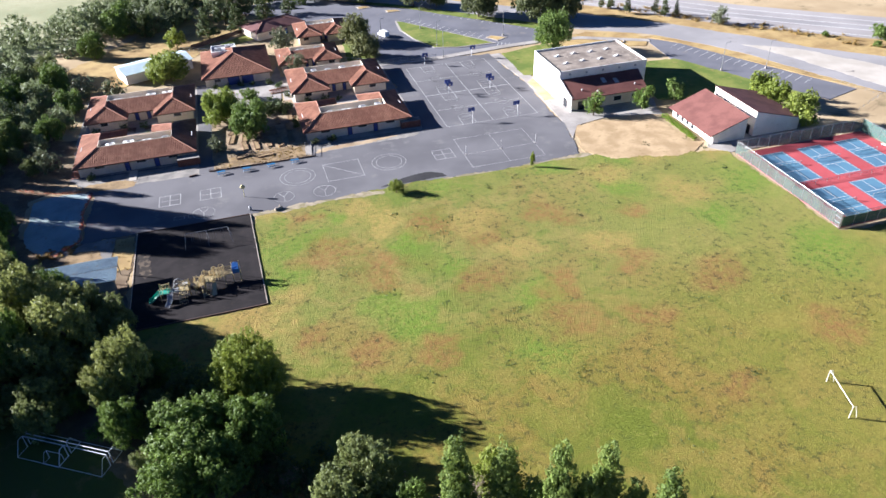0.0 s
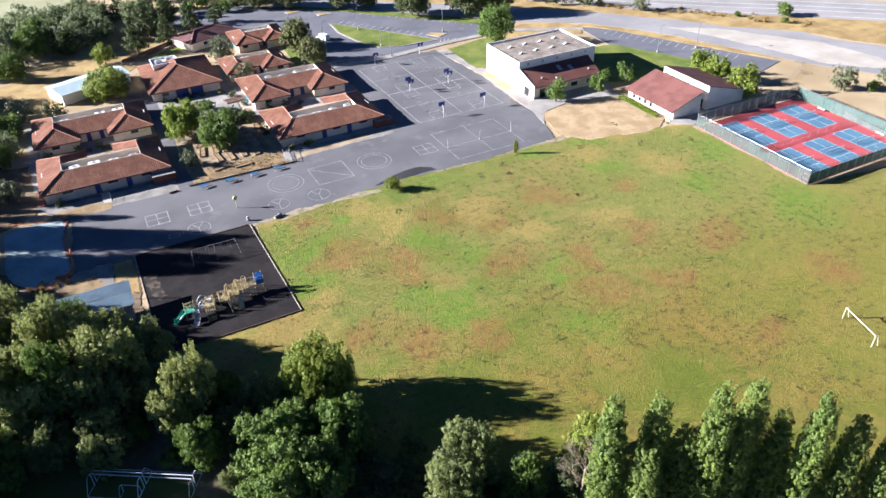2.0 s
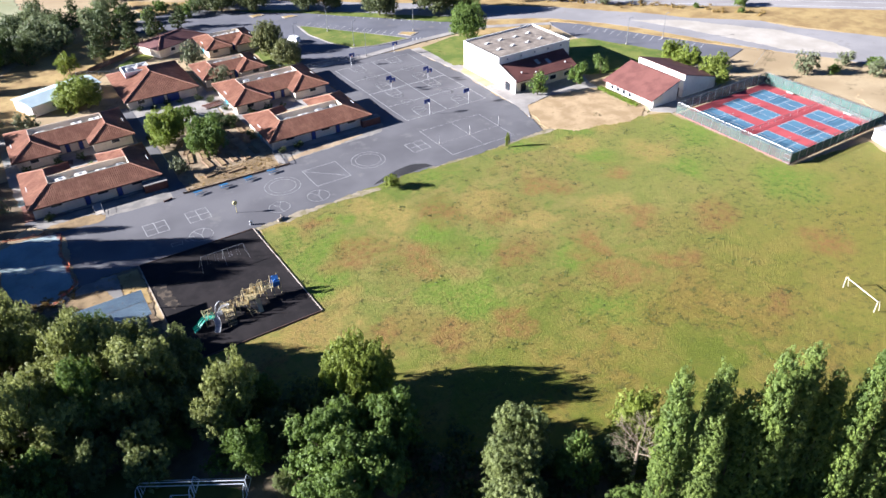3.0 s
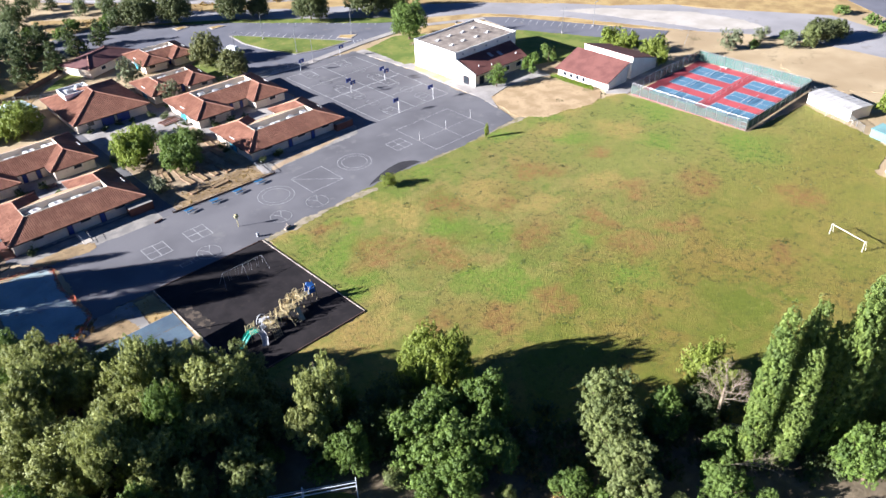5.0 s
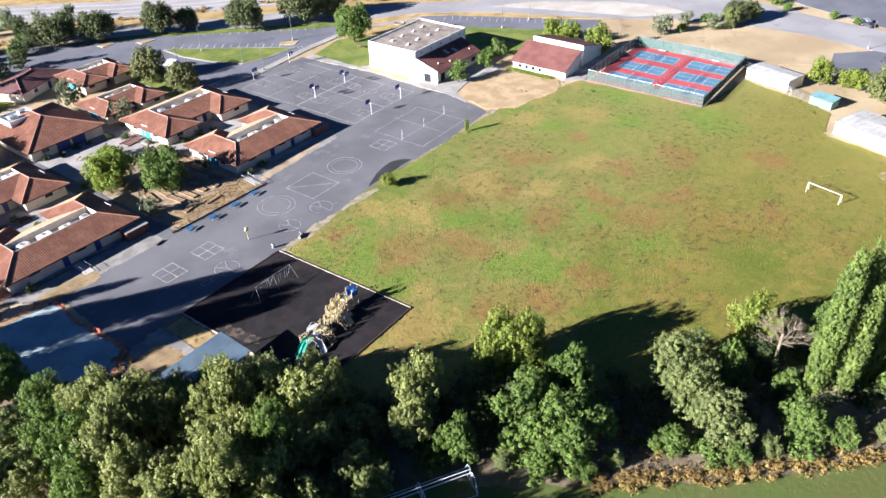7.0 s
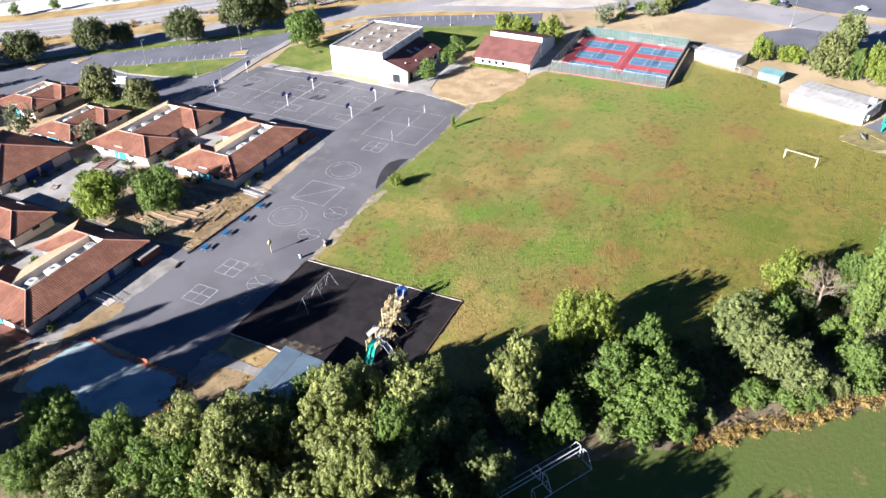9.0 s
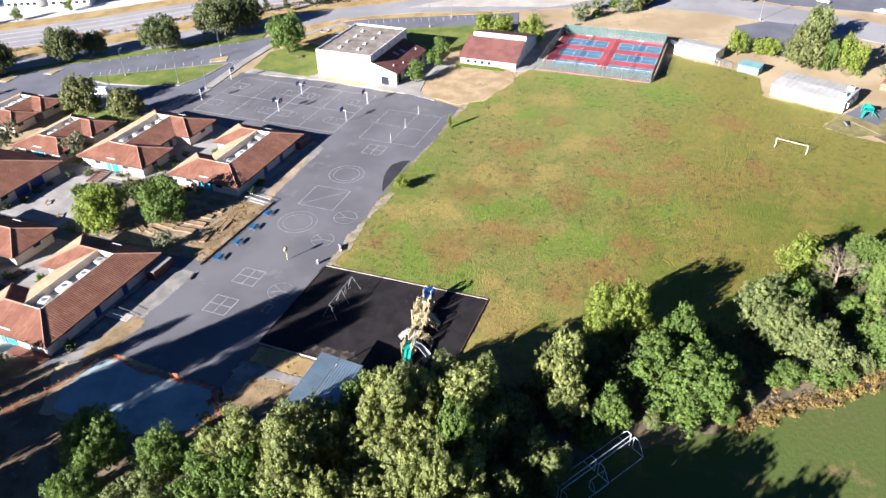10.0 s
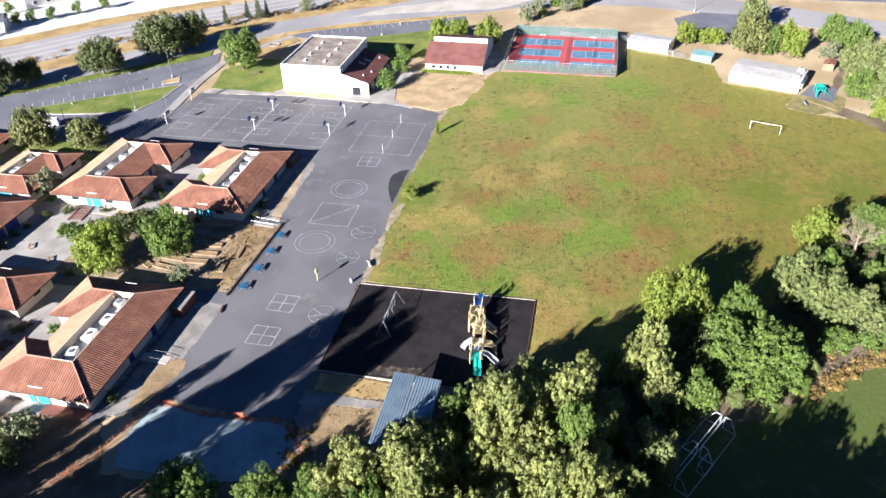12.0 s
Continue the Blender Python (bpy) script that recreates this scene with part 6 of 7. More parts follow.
lb.beam((-2.5, 1, -0.1), (-2.5, 1, 4.3), 0.2, 6)
part("limb", lb, M_DEADWOOD, fallen)

# ---- ball courts ----
courts = thing("pickleball_courts", 0, 0, 0, "red court slab with six blue pickleball courts", "sports court", kind="structure")
CX0, CX1, CY0, CY1 = 105.5, 141.6, 96.3, 131.0
part("slab", Mesh().prism(rect(CX0 + 0.25, CY0 + 0.25, CX1 - 0.2, CY1 - 0.25), -0.2, 0.06), M_RED, courts)
NETS = []
for cx in (113.2, 123.7, 134.3):
    for cy in (104.0, 121.2):
        part("court", Mesh().prism(rect(cx - 3.35, cy - 6.9, cx + 3.35, cy + 6.9), 0.0, 0.066), M_COURT, courts)
        m = Mesh()
        for x0, y0, x1, y1 in ((-3.05, -6.7, 3.05, -6.7), (-3.05, 6.7, 3.05, 6.7), (-3.05, -2.13, 3.05, -2.13), (-3.05, 2.13, 3.05, 2.13), (-3.05, -6.7, -3.05, 6.7), (3.05, -6.7, 3.05, 6.7), (0, -6.7, 0, -2.13), (0, 2.13, 0, 6.7)):
            m.add([(cx + x0 - .06, cy + y0 - .06, 0.072), (cx + x1 + .06, cy + y0 - .06, 0.072), (cx + x1 + .06, cy + y1 + .06, 0.072), (cx + x0 - .06, cy + y1 + .06, 0.072)], [(0, 1, 2, 3)])
        part("court_lines", m, M_CONCRETEWHITE, courts)
        NETS.append((cx, cy))
for i, (cx, cy) in enumerate(NETS):
    net = thing("court_net", cx, cy, 0.06, "low dark net across a blue court", "net", "court nets")
    part("mesh", Mesh().box(0, 0, 0.12, 6.2, 0.012, 0.74), M_CHAIN, net)
    part("tape", Mesh().box(0, 0, 0.86, 6.2, 0.05, 0.06), M_METALWHITE, net)
    for s in (-1, 1):
        part("post", Mesh().beam((s * 3.15, 0, 0), (s * 3.15, 0, 0.95), 0.04, 6), M_STEEL, net)

FENCES = thing("court_fence", 0, 0, 0, "tall chain-link court fence with green windscreens", "fence")


def fence(parent, a, b, h, posts, screen=None, screen_h=None, wire=True, rail=True):
    for i in range(posts + 1):
        k = i / posts
        x, y = a[0] + (b[0] - a[0]) * k, a[1] + (b[1] - a[1]) * k
        part("post", Mesh().beam((x, y, -0.1), (x, y, h), 0.045, 6), M_STEEL, parent)
    if rail:
        part("top_rail", Mesh().beam((*a, h), (*b, h), 0.035, 5), M_STEEL, parent)
    ang = math.degrees(math.atan2(b[1] - a[1], b[0] - a[0]))
    mx, my, d = (a[0] + b[0]) / 2, (a[1] + b[1]) / 2, math.dist(a, b)
    if wire:
        part("wire_mesh", Mesh().box(mx, my, 0.03, d, 0.012, h - 0.05, ang), M_CHAIN, parent)
    if screen:
        part("windscreen", Mesh().box(mx + 0.06, my + 0.06, 0.25, d, 0.015, screen_h or h - 0.4, ang), screen, parent)


FH = 3.4
M_FADED = chain_link()
M_FADED.name = "faded_windscreen"
M_FADED.node_tree.nodes["Principled BSDF"].inputs["Base Color"].default_value = (0.11, 0.155, 0.135, 1)
M_FADED.node_tree.nodes["Principled BSDF"].inputs["Metallic"].default_value = 0.0
for n in M_FADED.node_tree.nodes:
    if n.bl_idname == "ShaderNodeMapRange":
        n.inputs["To Min"].default_value, n.inputs["To Max"].default_value = 0.26, 0.44
fence(FENCES, (CX0, CY0), (CX0, CY1), FH, 12)
fence(FENCES, (CX0, CY1), (CX1, CY1), FH, 12, M_FADED, 2.9)
for i in range(12):
    y0 = CY0 + (CY1 - CY0) * i / 12
    part("windscreen", Mesh().box(CX0 - 0.06, y0 + 1.446, 0.2 + rnd.uniform(0, 0.15), 0.015, 2.8, rnd.uniform(2.2, 2.6)), M_FADED, FENCES, "faded grey-green windscreen panel")
fence(FENCES, (CX1, CY1), (CX1, CY0), FH, 12, M_SCREEN, 2.9)
fence(FENCES, (CX1, CY0), (CX0, CY0), FH, 12, M_SCREEN, 2.4)
cd = thing("court_divider", 0, 0, 0.06, "low chain-link divider between the courts", "fence")
fence(cd, (107, 112.5), (140, 112.5), 1.0, 11)
wf = thing("board_fence", 0, 0, 0, "dark weathered board fence behind the library", "fence")
for i in range(60):
    k = (i + 0.5) / 60
    part("board", Mesh().box(-20.4 + 22.3 * k, 259.3 + 14.6 * k, 0, 0.42, 0.05, 1.6 + rnd.uniform(-0.06, 0.06), 33.2), M_TRIM, wf)
part("rail", Mesh().beam((-20.4, 259.3, 1.2), (1.9, 273.9, 1.2), 0.05, 4), M_TRIM, wf)
gate = thing("court_gate", CX0, CY0 + 1.0, 0, "galvanised pipe gate of the court fence", "gate")
for z in (0.1, 1.1, 2.2, 3.3):
    part("rail", Mesh().beam((-0.12, -0.8, z), (-0.12, 0.8, z), 0.05, 6), M_STEEL, gate)
for y in (-0.8, 0.8):
    part("stile", Mesh().beam((-0.12, y, 0), (-0.12, y, 3.4), 0.06, 6), M_STEEL, gate)
for y in (104.5, 121.8):
    bench = thing("bench", 140.4, y, 0.06, "pale bench against the green windscreen", "bench", "court benches")
    part("seat", Mesh().box(0, 0, 0.42, 0.5, 2.2, 0.06), M_METALWHITE, bench)
    for s in (-0.8, 0.8):
        part("leg", Mesh().box(0, s, 0, 0.4, 0.08, 0.42), M_STEEL, bench)

# ---- yard equipment ----


def hoop(x, y, twin, turn, z=0.02):
    ob = thing("basketball_hoop", x, y, z, "white pole with dark blue basketball backboards" if twin else "white pole with a dark blue basketball backboard", "basketball hoop", "basketball hoops", turn=turn)
    part("pole", Mesh().beam((0, 0, 0), (0, 0, 3.4), 0.075, 8), M_METALWHITE, ob)
    for s in ((1, -1) if twin else (1,)):
        part("arm", Mesh().beam((0, 0, 3.1), (0, s * 1.0, 3.3), 0.06, 6), M_METALWHITE, ob)
        board = part("backboard", Mesh().box(0, s * 1.05, 2.85, 1.8, 0.06, 1.15), M_BOARD, ob)
        part("target", Mesh().box(0, s * 1.085, 3.0, 0.6, 0.012, 0.45), M_METALWHITE, board)
        rim = Mesh()
        pts = [(0.23 * math.cos(a), s * (1.36 + 0.23 * math.sin(a)), 3.05) for a in np.linspace(0, 2 * math.pi, 13)]
        part("rim", rim.tube(pts, 0.018, 5), M_ORANGE, ob)
    return ob


hoop(51.5, 190.4, True, 0)
hoop(64.1, 190.4, True, 0)
hoop(51.8, 169.4, False, 0)
hoop(64.5, 169.3, False, 0)
hoop(67.4, 217.4, False, 180, 0.02)
hoop(51.2, 216.2, False, 180, 0.02)
for x, y in ((44.5, 152.8), (53.7, 152.8), (62.9, 152.9)):
    pole = thing("volleyball_post", x, y, 0.02, "white net post standing in the yard", "net post", "net posts")
    part("post", Mesh().beam((0, 0, 0), (0, 0, 2.4), 0.04, 8), M_METALWHITE, pole)
    part("base", Mesh().beam((0, 0, 0), (0, 0, 0.1), 0.25, 10), M_CONCRETE, pole)
tether = thing("tetherball_target", -9.2, 150.4, 0.02, "yellow post with a round yellow target", "game post")
part("post", Mesh().beam((0, 0, 0), (0, 0, 2.3), 0.07, 8), M_YELLOW, tether)
m = Mesh()
m.beam((0, 0.12, 2.5), (0, -0.12, 2.5), 0.55, 16, 0.45)
part("target", m, M_YELLOW, tether)


def tube_goal(x, y, turn, w, h, d, label, mat, r=0.06, base=True):
    ob = thing("soccer_goal", x, y, 0, label, "soccer goal", "soccer goals", turn=turn)
    for s in (-1, 1):
        part("post", Mesh().beam((s * w / 2, 0, 0), (s * w / 2, 0, h), r, 8), mat, ob)
        part("top_stay", Mesh().beam((s * w / 2, 0, h), (s * w / 2, d * 0.4, h), r * 0.7, 6), mat, ob)
        part("back_stay", Mesh().beam((s * w / 2, d * 0.4, h), (s * w / 2, d, 0.05), r * 0.7, 6), mat, ob)
        if base:
            part("ground_bar", Mesh().beam((s * w / 2, 0, 0.05), (s * w / 2, d, 0.05), r * 0.7, 6), mat, ob)
    part("crossbar", Mesh().beam((-w / 2, 0, h), (w / 2, 0, h), r, 8), mat, ob)
    if base:
        part("back_bar", Mesh().beam((-w / 2, d, 0.05), (w / 2, d, 0.05), r * 0.7, 6), mat, ob)
    return ob


tube_goal(72.5, 58.4, 74, 7.32, 2.35, -1.1, "white pipe soccer goal on the field", M_CREAMPIPE, 0.08, False)
for x, y in ((-41.4, 85.15), (-35.3, 81.4)):
    tube_goal(x, y, -31.6, 7.1, 2.35, -2.0, "white pipe goal frame parked beside the trees", M_PIPE, 0.065)
    tube_goal(x + 0.3, y + 0.48, -31.6, 7.1, 2.35, 2.1, "white pipe goal frame parked back to back", M_PIPE, 0.065)
tube_goal(-39.9, 83.2, -31.6, 2.6, 1.5, -1.2, "small pipe goal frame set inside the larger ones", M_PIPE, 0.05)

swing = thing("swing_set", -17.4, 133.8, 0.09, "grey pipe swing set on black rubber", "swing set")
part("top_beam", Mesh().beam((-4.2, 0, 2.9), (4.2, 0, 2.9), 0.045, 8), M_GREYPLASTIC, swing)
for x in (-4.2, 0, 4.2):
    for s in (-1, 1):
        part("leg", Mesh().beam((x, 0, 2.9), (x + (0.5 if x > 0 else -0.5 if x < 0 else 0), s * 1.3, 0), 0.035, 8), M_GREYPLASTIC, swing)
for x in (-3, -1.4, 1.4, 3.0):
    seat = part("swing_seat", Mesh().box(x, 0.05, 0.55, 0.5, 0.2, 0.05), M_TYRE, swing)
    for s in (-0.24, 0.24):
        part("chain", Mesh().beam((x + s, 0, 2.9), (x + s, 0.05, 0.58), 0.015, 4), M_GREYPLASTIC, seat)

# climbing structure
ps = thing("play_structure", 0, 0, 0.09, "tan climbing structure with blue tubes and teal slides", "play structure")


def deck(x, y, z, sx, sy, mat, posts_h=1.3, post_mat=None):
    d = part("deck", Mesh().box(x, y, z, sx, sy, 0.1), mat, ps)
    for i in (-1, 1):
        for j in (-1, 1):
            part("post", Mesh().beam((x + i * sx / 2, y + j * sy / 2, 0), (x + i * sx / 2, y + j * sy / 2, z + posts_h), 0.07, 6), post_mat or M_TAN, d)
    return d


def rails(x0, y0, x1, y1, z, n=7, h=0.95, mat=None):
    for i in range(n + 1):
        k = i / n
        part("baluster", Mesh().beam((x0 + (x1 - x0) * k, y0 + (y1 - y0) * k, z), (x0 + (x1 - x0) * k, y0 + (y1 - y0) * k, z + h), 0.025, 4), mat or M_TAN, ps)
    for up, r in ((h, 0.04), (0.12, 0.03)):
        part("rail", Mesh().beam((x0, y0, z + up), (x1, y1, z + up), r, 5), mat or M_TAN, ps)


def chute(pts, width, mat, name="slide"):
    """A slide: a curved trough with raised sides."""
    m = Mesh()
    P = [Vector(p) for p in pts]
    rows = []
    for i, p in enumerate(P):
        d = (P[min(i + 1, len(P) - 1)] - P[max(i - 1, 0)])
        s = Vector((-d.y, d.x, 0)).normalized() * width / 2
        rows.append([p - s * 1.15 + Vector((0, 0, 0.28)), p - s, p + s, p + s * 1.15 + Vector((0, 0, 0.28))])
    for a, b in zip(rows, rows[1:]):
        low = [Vector((q.x, q.y, q.z - 0.06)) for q in a], [Vector((q.x, q.y, q.z - 0.06)) for q in b]
        m.add(a + b + low[0] + low[1], [(0, 1, 5, 4), (1, 2, 6, 5), (2, 3, 7, 6), (8, 12, 13, 9), (9, 13, 14, 10), (10, 14, 15, 11), (0, 4, 12, 8), (3, 11, 15, 7)])
    return part(name, m, mat, ps)


deck(-12.4, 118.9, 1.9, 1.4, 1.5, M_PLAYBLUE, 1.7)
part("roof_panel", Mesh().slab([(-13.0, 118.2, 3.3), (-11.8, 118.2, 3.3), (-11.8, 119.0, 3.75), (-13.0, 119.0, 3.75)], 0.06), M_PLAYBLUE, ps, "blue slanted roof panel")
part("tube_hood", Mesh().tube([(-12.4 + 0.7 * math.cos(a), 119.6, 2.0 + 1.5 * math.sin(a)) for a in np.linspace(0, math.pi, 9)], 0.08, 8), M_PLAYBLUE, ps, "blue arch")
part("tube_hood", Mesh().tube([(-12.4 + 0.7 * math.cos(a), 118.2, 2.0 + 1.5 * math.sin(a)) for a in np.linspace(0, math.pi, 9)], 0.08, 8), M_PLAYBLUE, ps, "blue arch")
for dy in (-0.7, 0.7):
    part("panel", Mesh().box(-12.4, 118.9 + dy, 2.0, 1.3, 0.07, 0.9), M_PLAYBLUE, ps, "blue panel")
rails(-13.1, 119.5, -14.6, 119.7, 1.9, 8)
rails(-13.1, 118.3, -14.6, 118.2, 1.9, 8)
part("deck", Mesh().box(-13.8, 118.95, 1.8, 1.6, 1.3, 0.1), M_TAN, ps)
for x, y, z, sx, sy in ((-15.6, 119.0, 1.7, 2.0, 1.8), (-17.4, 118.4, 1.5, 1.7, 2.4), (-19.2, 117.6, 1.4, 1.8, 1.6), (-22.0, 117.4, 1.3, 1.8, 1.8), (-25.4, 117.2, 1.4, 1.7, 1.7)):
    deck(x, y, z, sx, sy, M_TAN if x > -24 else M_TEAL)
    rails(x - sx / 2, y + sy / 2, x + sx / 2, y + sy / 2, z + 0.1)
    rails(x - sx / 2, y - sy / 2, x + sx / 2, y - sy / 2, z + 0.1)
for x, y in ((-14.9, 120.0), (-16.5, 119.8), (-16.6, 117.0), (-18.2, 119.7), (-18.4, 117.0), (-20, 118.6), (-21, 116.4), (-24.6, 118.2)):
    part("finial", Mesh().beam((x, y, 0), (x, y, 2.3 + 0.22 * (int(-x * 7) % 4)), 0.08, 6, 0.06), M_TAN, ps)
rails(-20.2, 118.2, -21.2, 118.1, 1.4, 5)
for i in range(9):
    part("bridge_slat", Mesh().box(-23.1 - i * 0.19, 117.3, 1.3 - 0.12 * math.sin(math.pi * i / 8), 0.16, 1.2, 0.06), M_GREYPLASTIC, ps, "grey bridge slat")
for ybow in (116.6, 118.1):
    part("arch", Mesh().tube([(-22.9 - 1.0 * math.cos(a), ybow + 0.4, 1.2 + 1.7 * math.sin(a)) for a in np.linspace(0, math.pi, 9)], 0.09, 6), M_GREYPLASTIC, ps)
chute([(-22.0, 118.2, 1.4), (-22.0, 118.9, 1.15), (-22.3, 119.5, 0.65), (-22.9, 119.9, 0.3)], 1.0, M_GREYPLASTIC)
chute([(-24.6, 116.3, 1.5), (-24.5, 115.5, 1.2), (-24.7, 114.7, 0.6), (-25.2, 113.8, 0.25)], 0.9, M_GREYPLASTIC)
for dy in (-0.34, 0.34):
    chute([(-26.3, 117.0 + dy, 1.5), (-27.0, 116.8 + dy, 1.1), (-27.8, 116.6 + dy, 0.45), (-28.5, 116.5 + dy, 0.2)], 0.62, M_TEAL)
for i in range(6):
    k = i / 5
    part("climber_rung", Mesh().beam((-18.6 - 0.3 * k, 115.0 + 1.6 * k, 0.3 + 1.2 * k), (-17.2 - 0.3 * k, 115.4 + 1.6 * k, 0.3 + 1.2 * k), 0.04, 5), M_TAN, ps)
for dx, dy in ((-18.6, 115.0), (-17.2, 115.4)):
    part("climber_rail", Mesh().beam((dx, dy - 0.3, 0), (dx - 0.3, dy + 1.6, 1.6), 0.05, 5), M_TAN, ps)
for i in range(5):
    part("climber_rail", Mesh().tube([(-21.4 - 0.35 * i, 116.4, 1.3), (-21.5 - 0.35 * i, 115.2, 1.5), (-21.6 - 0.35 * i, 114.2, 0.0)], 0.035, 4), M_TAN, ps)
for z, y in ((0.5, 114.5), (1.0, 114.9), (1.4, 115.3)):
    part("climber_rung", Mesh().beam((-21.4, y, z), (-23.1, y, z), 0.035, 4), M_TAN, ps)

# barred panels and looped rails between the posts
for x, y, z, w, t in ((-15.4, 119.9, 1.8, 1.5, 10), (-17.0, 119.5, 1.6, 1.4, -8), (-18.9, 118.4, 1.5, 1.2, 75), (-17.6, 117.2, 1.55, 1.6, 5), (-21.8, 118.3, 1.4, 1.5, 0), (-15.2, 118.1, 1.8, 1.6, 85), (-25.4, 118.0, 1.5, 1.5, 3)):
    dx, dy = math.cos(radians(t)) * w / 2, math.sin(radians(t)) * w / 2
    for i in range(6):
        k = (i - 2.5) / 2.5
        part("bar", Mesh().beam((x + dx * k, y + dy * k, z), (x + dx * k, y + dy * k, z + 0.95), 0.045, 5), M_TAN, ps)
    for up in (0.1, 0.95):
        part("rail", Mesh().beam((x - dx, y - dy, z + up), (x + dx, y + dy, z + up), 0.05, 5), M_TAN, ps)
for x, y, t, h in ((-15.0, 119.9, 0, 3.4), (-16.4, 119.9, 0, 3.1), (-15.8, 118.0, 90, 3.3), (-17.2, 118.9, 90, 3.0), (-18.2, 119.5, 0, 2.9), (-18.0, 117.2, 0, 2.9), (-19.6, 118.3, 0, 2.8), (-19.4, 116.9, 90, 2.7), (-21.6, 116.7, 0, 2.7), (-25.3, 116.5, 0, 2.6)):
    cx, cy = math.cos(radians(t)) * 0.42, math.sin(radians(t)) * 0.42
    part("hoop_rail", Mesh().tube([(x - cx, y - cy, 1.4)] + [(x - cx * math.cos(a), y - cy * math.cos(a), h - 0.42 + 0.42 * math.sin(a)) for a in np.linspace(0, math.pi, 7)] + [(x + cx, y + cy, 1.4)], 0.055, 5), M_TAN, ps)
part("ramp", Mesh().slab([(-16.2, 117.0, 1.6), (-17.0, 117.0, 1.6), (-17.2, 115.0, 0.1), (-16.4, 115.0, 0.1)], 0.07), M_TAN, ps)
log = thing("log", -2.3, 142.2, 0.02, "pale cut log at the edge of the field", "log", turn=25)
part("wood", Mesh().beam((-0.9, 0, 0.3), (0.9, 0, 0.3), 0.3, 10), M_TIMBER, log)
part("stub", Mesh().beam((0.3, 0, 0.3), (0.6, 0.5, 0.8), 0.12, 7), M_TIMBER, log)
ringk = thing("stone_ring", 117.6, 212.6, 0.05, "low pale stone ring in the dry grass", "stone ring")
part("stones", Mesh().tube([(1.7 * math.cos(a), 1.7 * math.sin(a), 0.12) for a in np.linspace(0, 2 * math.pi, 25)], 0.16, 6), M_CONCRETE, ringk)
rt = thing("picnic_table", 90.7, 207.7, 0.06, "dark round picnic table on the lawn", "picnic table", "picnic tables")
part("tabletop", Mesh().beam((0, 0, 0.7), (0, 0, 0.76), 0.75, 14), M_WOOD, rt)
part("pedestal", Mesh().beam((0, 0, 0), (0, 0, 0.7), 0.12, 8), M_STEEL, rt)
for a in range(4):
    bx, by = 1.1 * math.cos(a * 1.571), 1.1 * math.sin(a * 1.571)
    part("seat", Mesh().beam((bx, by, 0.4), (bx, by, 0.46), 0.3, 10).beam((bx, by, 0), (bx, by, 0.4), 0.05, 6), M_WOOD, rt)
bin_ = thing("litter_bin", -8.3, 144.0, 0.02, "small pale litter bin beside the play area", "litter bin")
part("body", Mesh().beam((0, 0, 0), (0, 0, 0.9), 0.28, 12, 0.32), M_GREYPLASTIC, bin_)
part("lid", Mesh().beam((0, 0, 0.9), (0, 0, 1.0), 0.34, 12, 0.28), M_STEEL, bin_)
sleeper = thing("timber_sleeper", -20.4, 164.6, 0.03, "dark timber sleeper lying on the asphalt", "timber", turn=12)
part("wood", Mesh().box(0, 0, 0, 2.0, 0.3, 0.3), M_TRIM, sleeper)

small_play = thing("toddler_play_set", 101.6, 39.4, 0, "small teal play set with slides", "play structure")
for dx, dy in ((-1.2, -1.2), (1.2, -1.2), (1.2, 1.2), (-1.2, 1.2)):
    part("post", Mesh().beam((dx, dy, 0), (dx, dy, 2.4), 0.08, 6), M_TEAL, small_play)
part("deck", Mesh().box(0, 0, 1.3, 2.5, 2.5, 0.12), M_TEAL, small_play)
roof = Mesh().add([(-1.2, -1.2, 2.3), (1.2, -1.2, 2.3), (1.2, 1.2, 2.3), (-1.2, 1.2, 2.3), (0, 0, 3.0)], [(0, 1, 4), (1, 2, 4), (2, 3, 4), (3, 0, 4), (3, 2, 1, 0)])
part("canopy", roof, M_TEAL, small_play)
for ex, ey in ((-3.4, 1.4), (-2.6, -2.8), (1.0, -3.2)):
    part("slide", Mesh().slab([(ex * 0.35 - .4, ey * 0.35, 1.35), (ex * 0.35 + .4, ey * 0.35 + .3, 1.35), (ex + .4, ey + .3, 0.25), (ex - .4, ey, 0.25)], 0.08), M_TEAL, small_play)
sheet("play_chips", [(95, 37), (106, 33.5), (108, 40), (99.5, 45)], 0.03, M_LOT, "dark play surface beside the portable", "play surface", 1, 0.3, 40)
tyre = thing("tyre_ring", 92.3, 44.8, 0, "grey tyre climbing ring leaning in the grass", "play ring")
pts = [(1.0 * math.cos(a), 0.75 * math.sin(a), 0.6 + 0.55 * math.sin(a)) for a in np.linspace(0, 2 * math.pi, 17)]
part("tyre", Mesh().tube(pts, 0.2, 8), M_STEEL, tyre)
curb = thing("sand_border", 94, 45, 0, "low timber border round a play patch", "border")
for a, b in (((-6, 3.4), (1, -1.6)), ((1, -1.6), (-4.5, -7.5))):
    part("timber", Mesh().beam((*a, 0.1), (*b, 0.1), 0.08, 4), M_WOOD, curb)


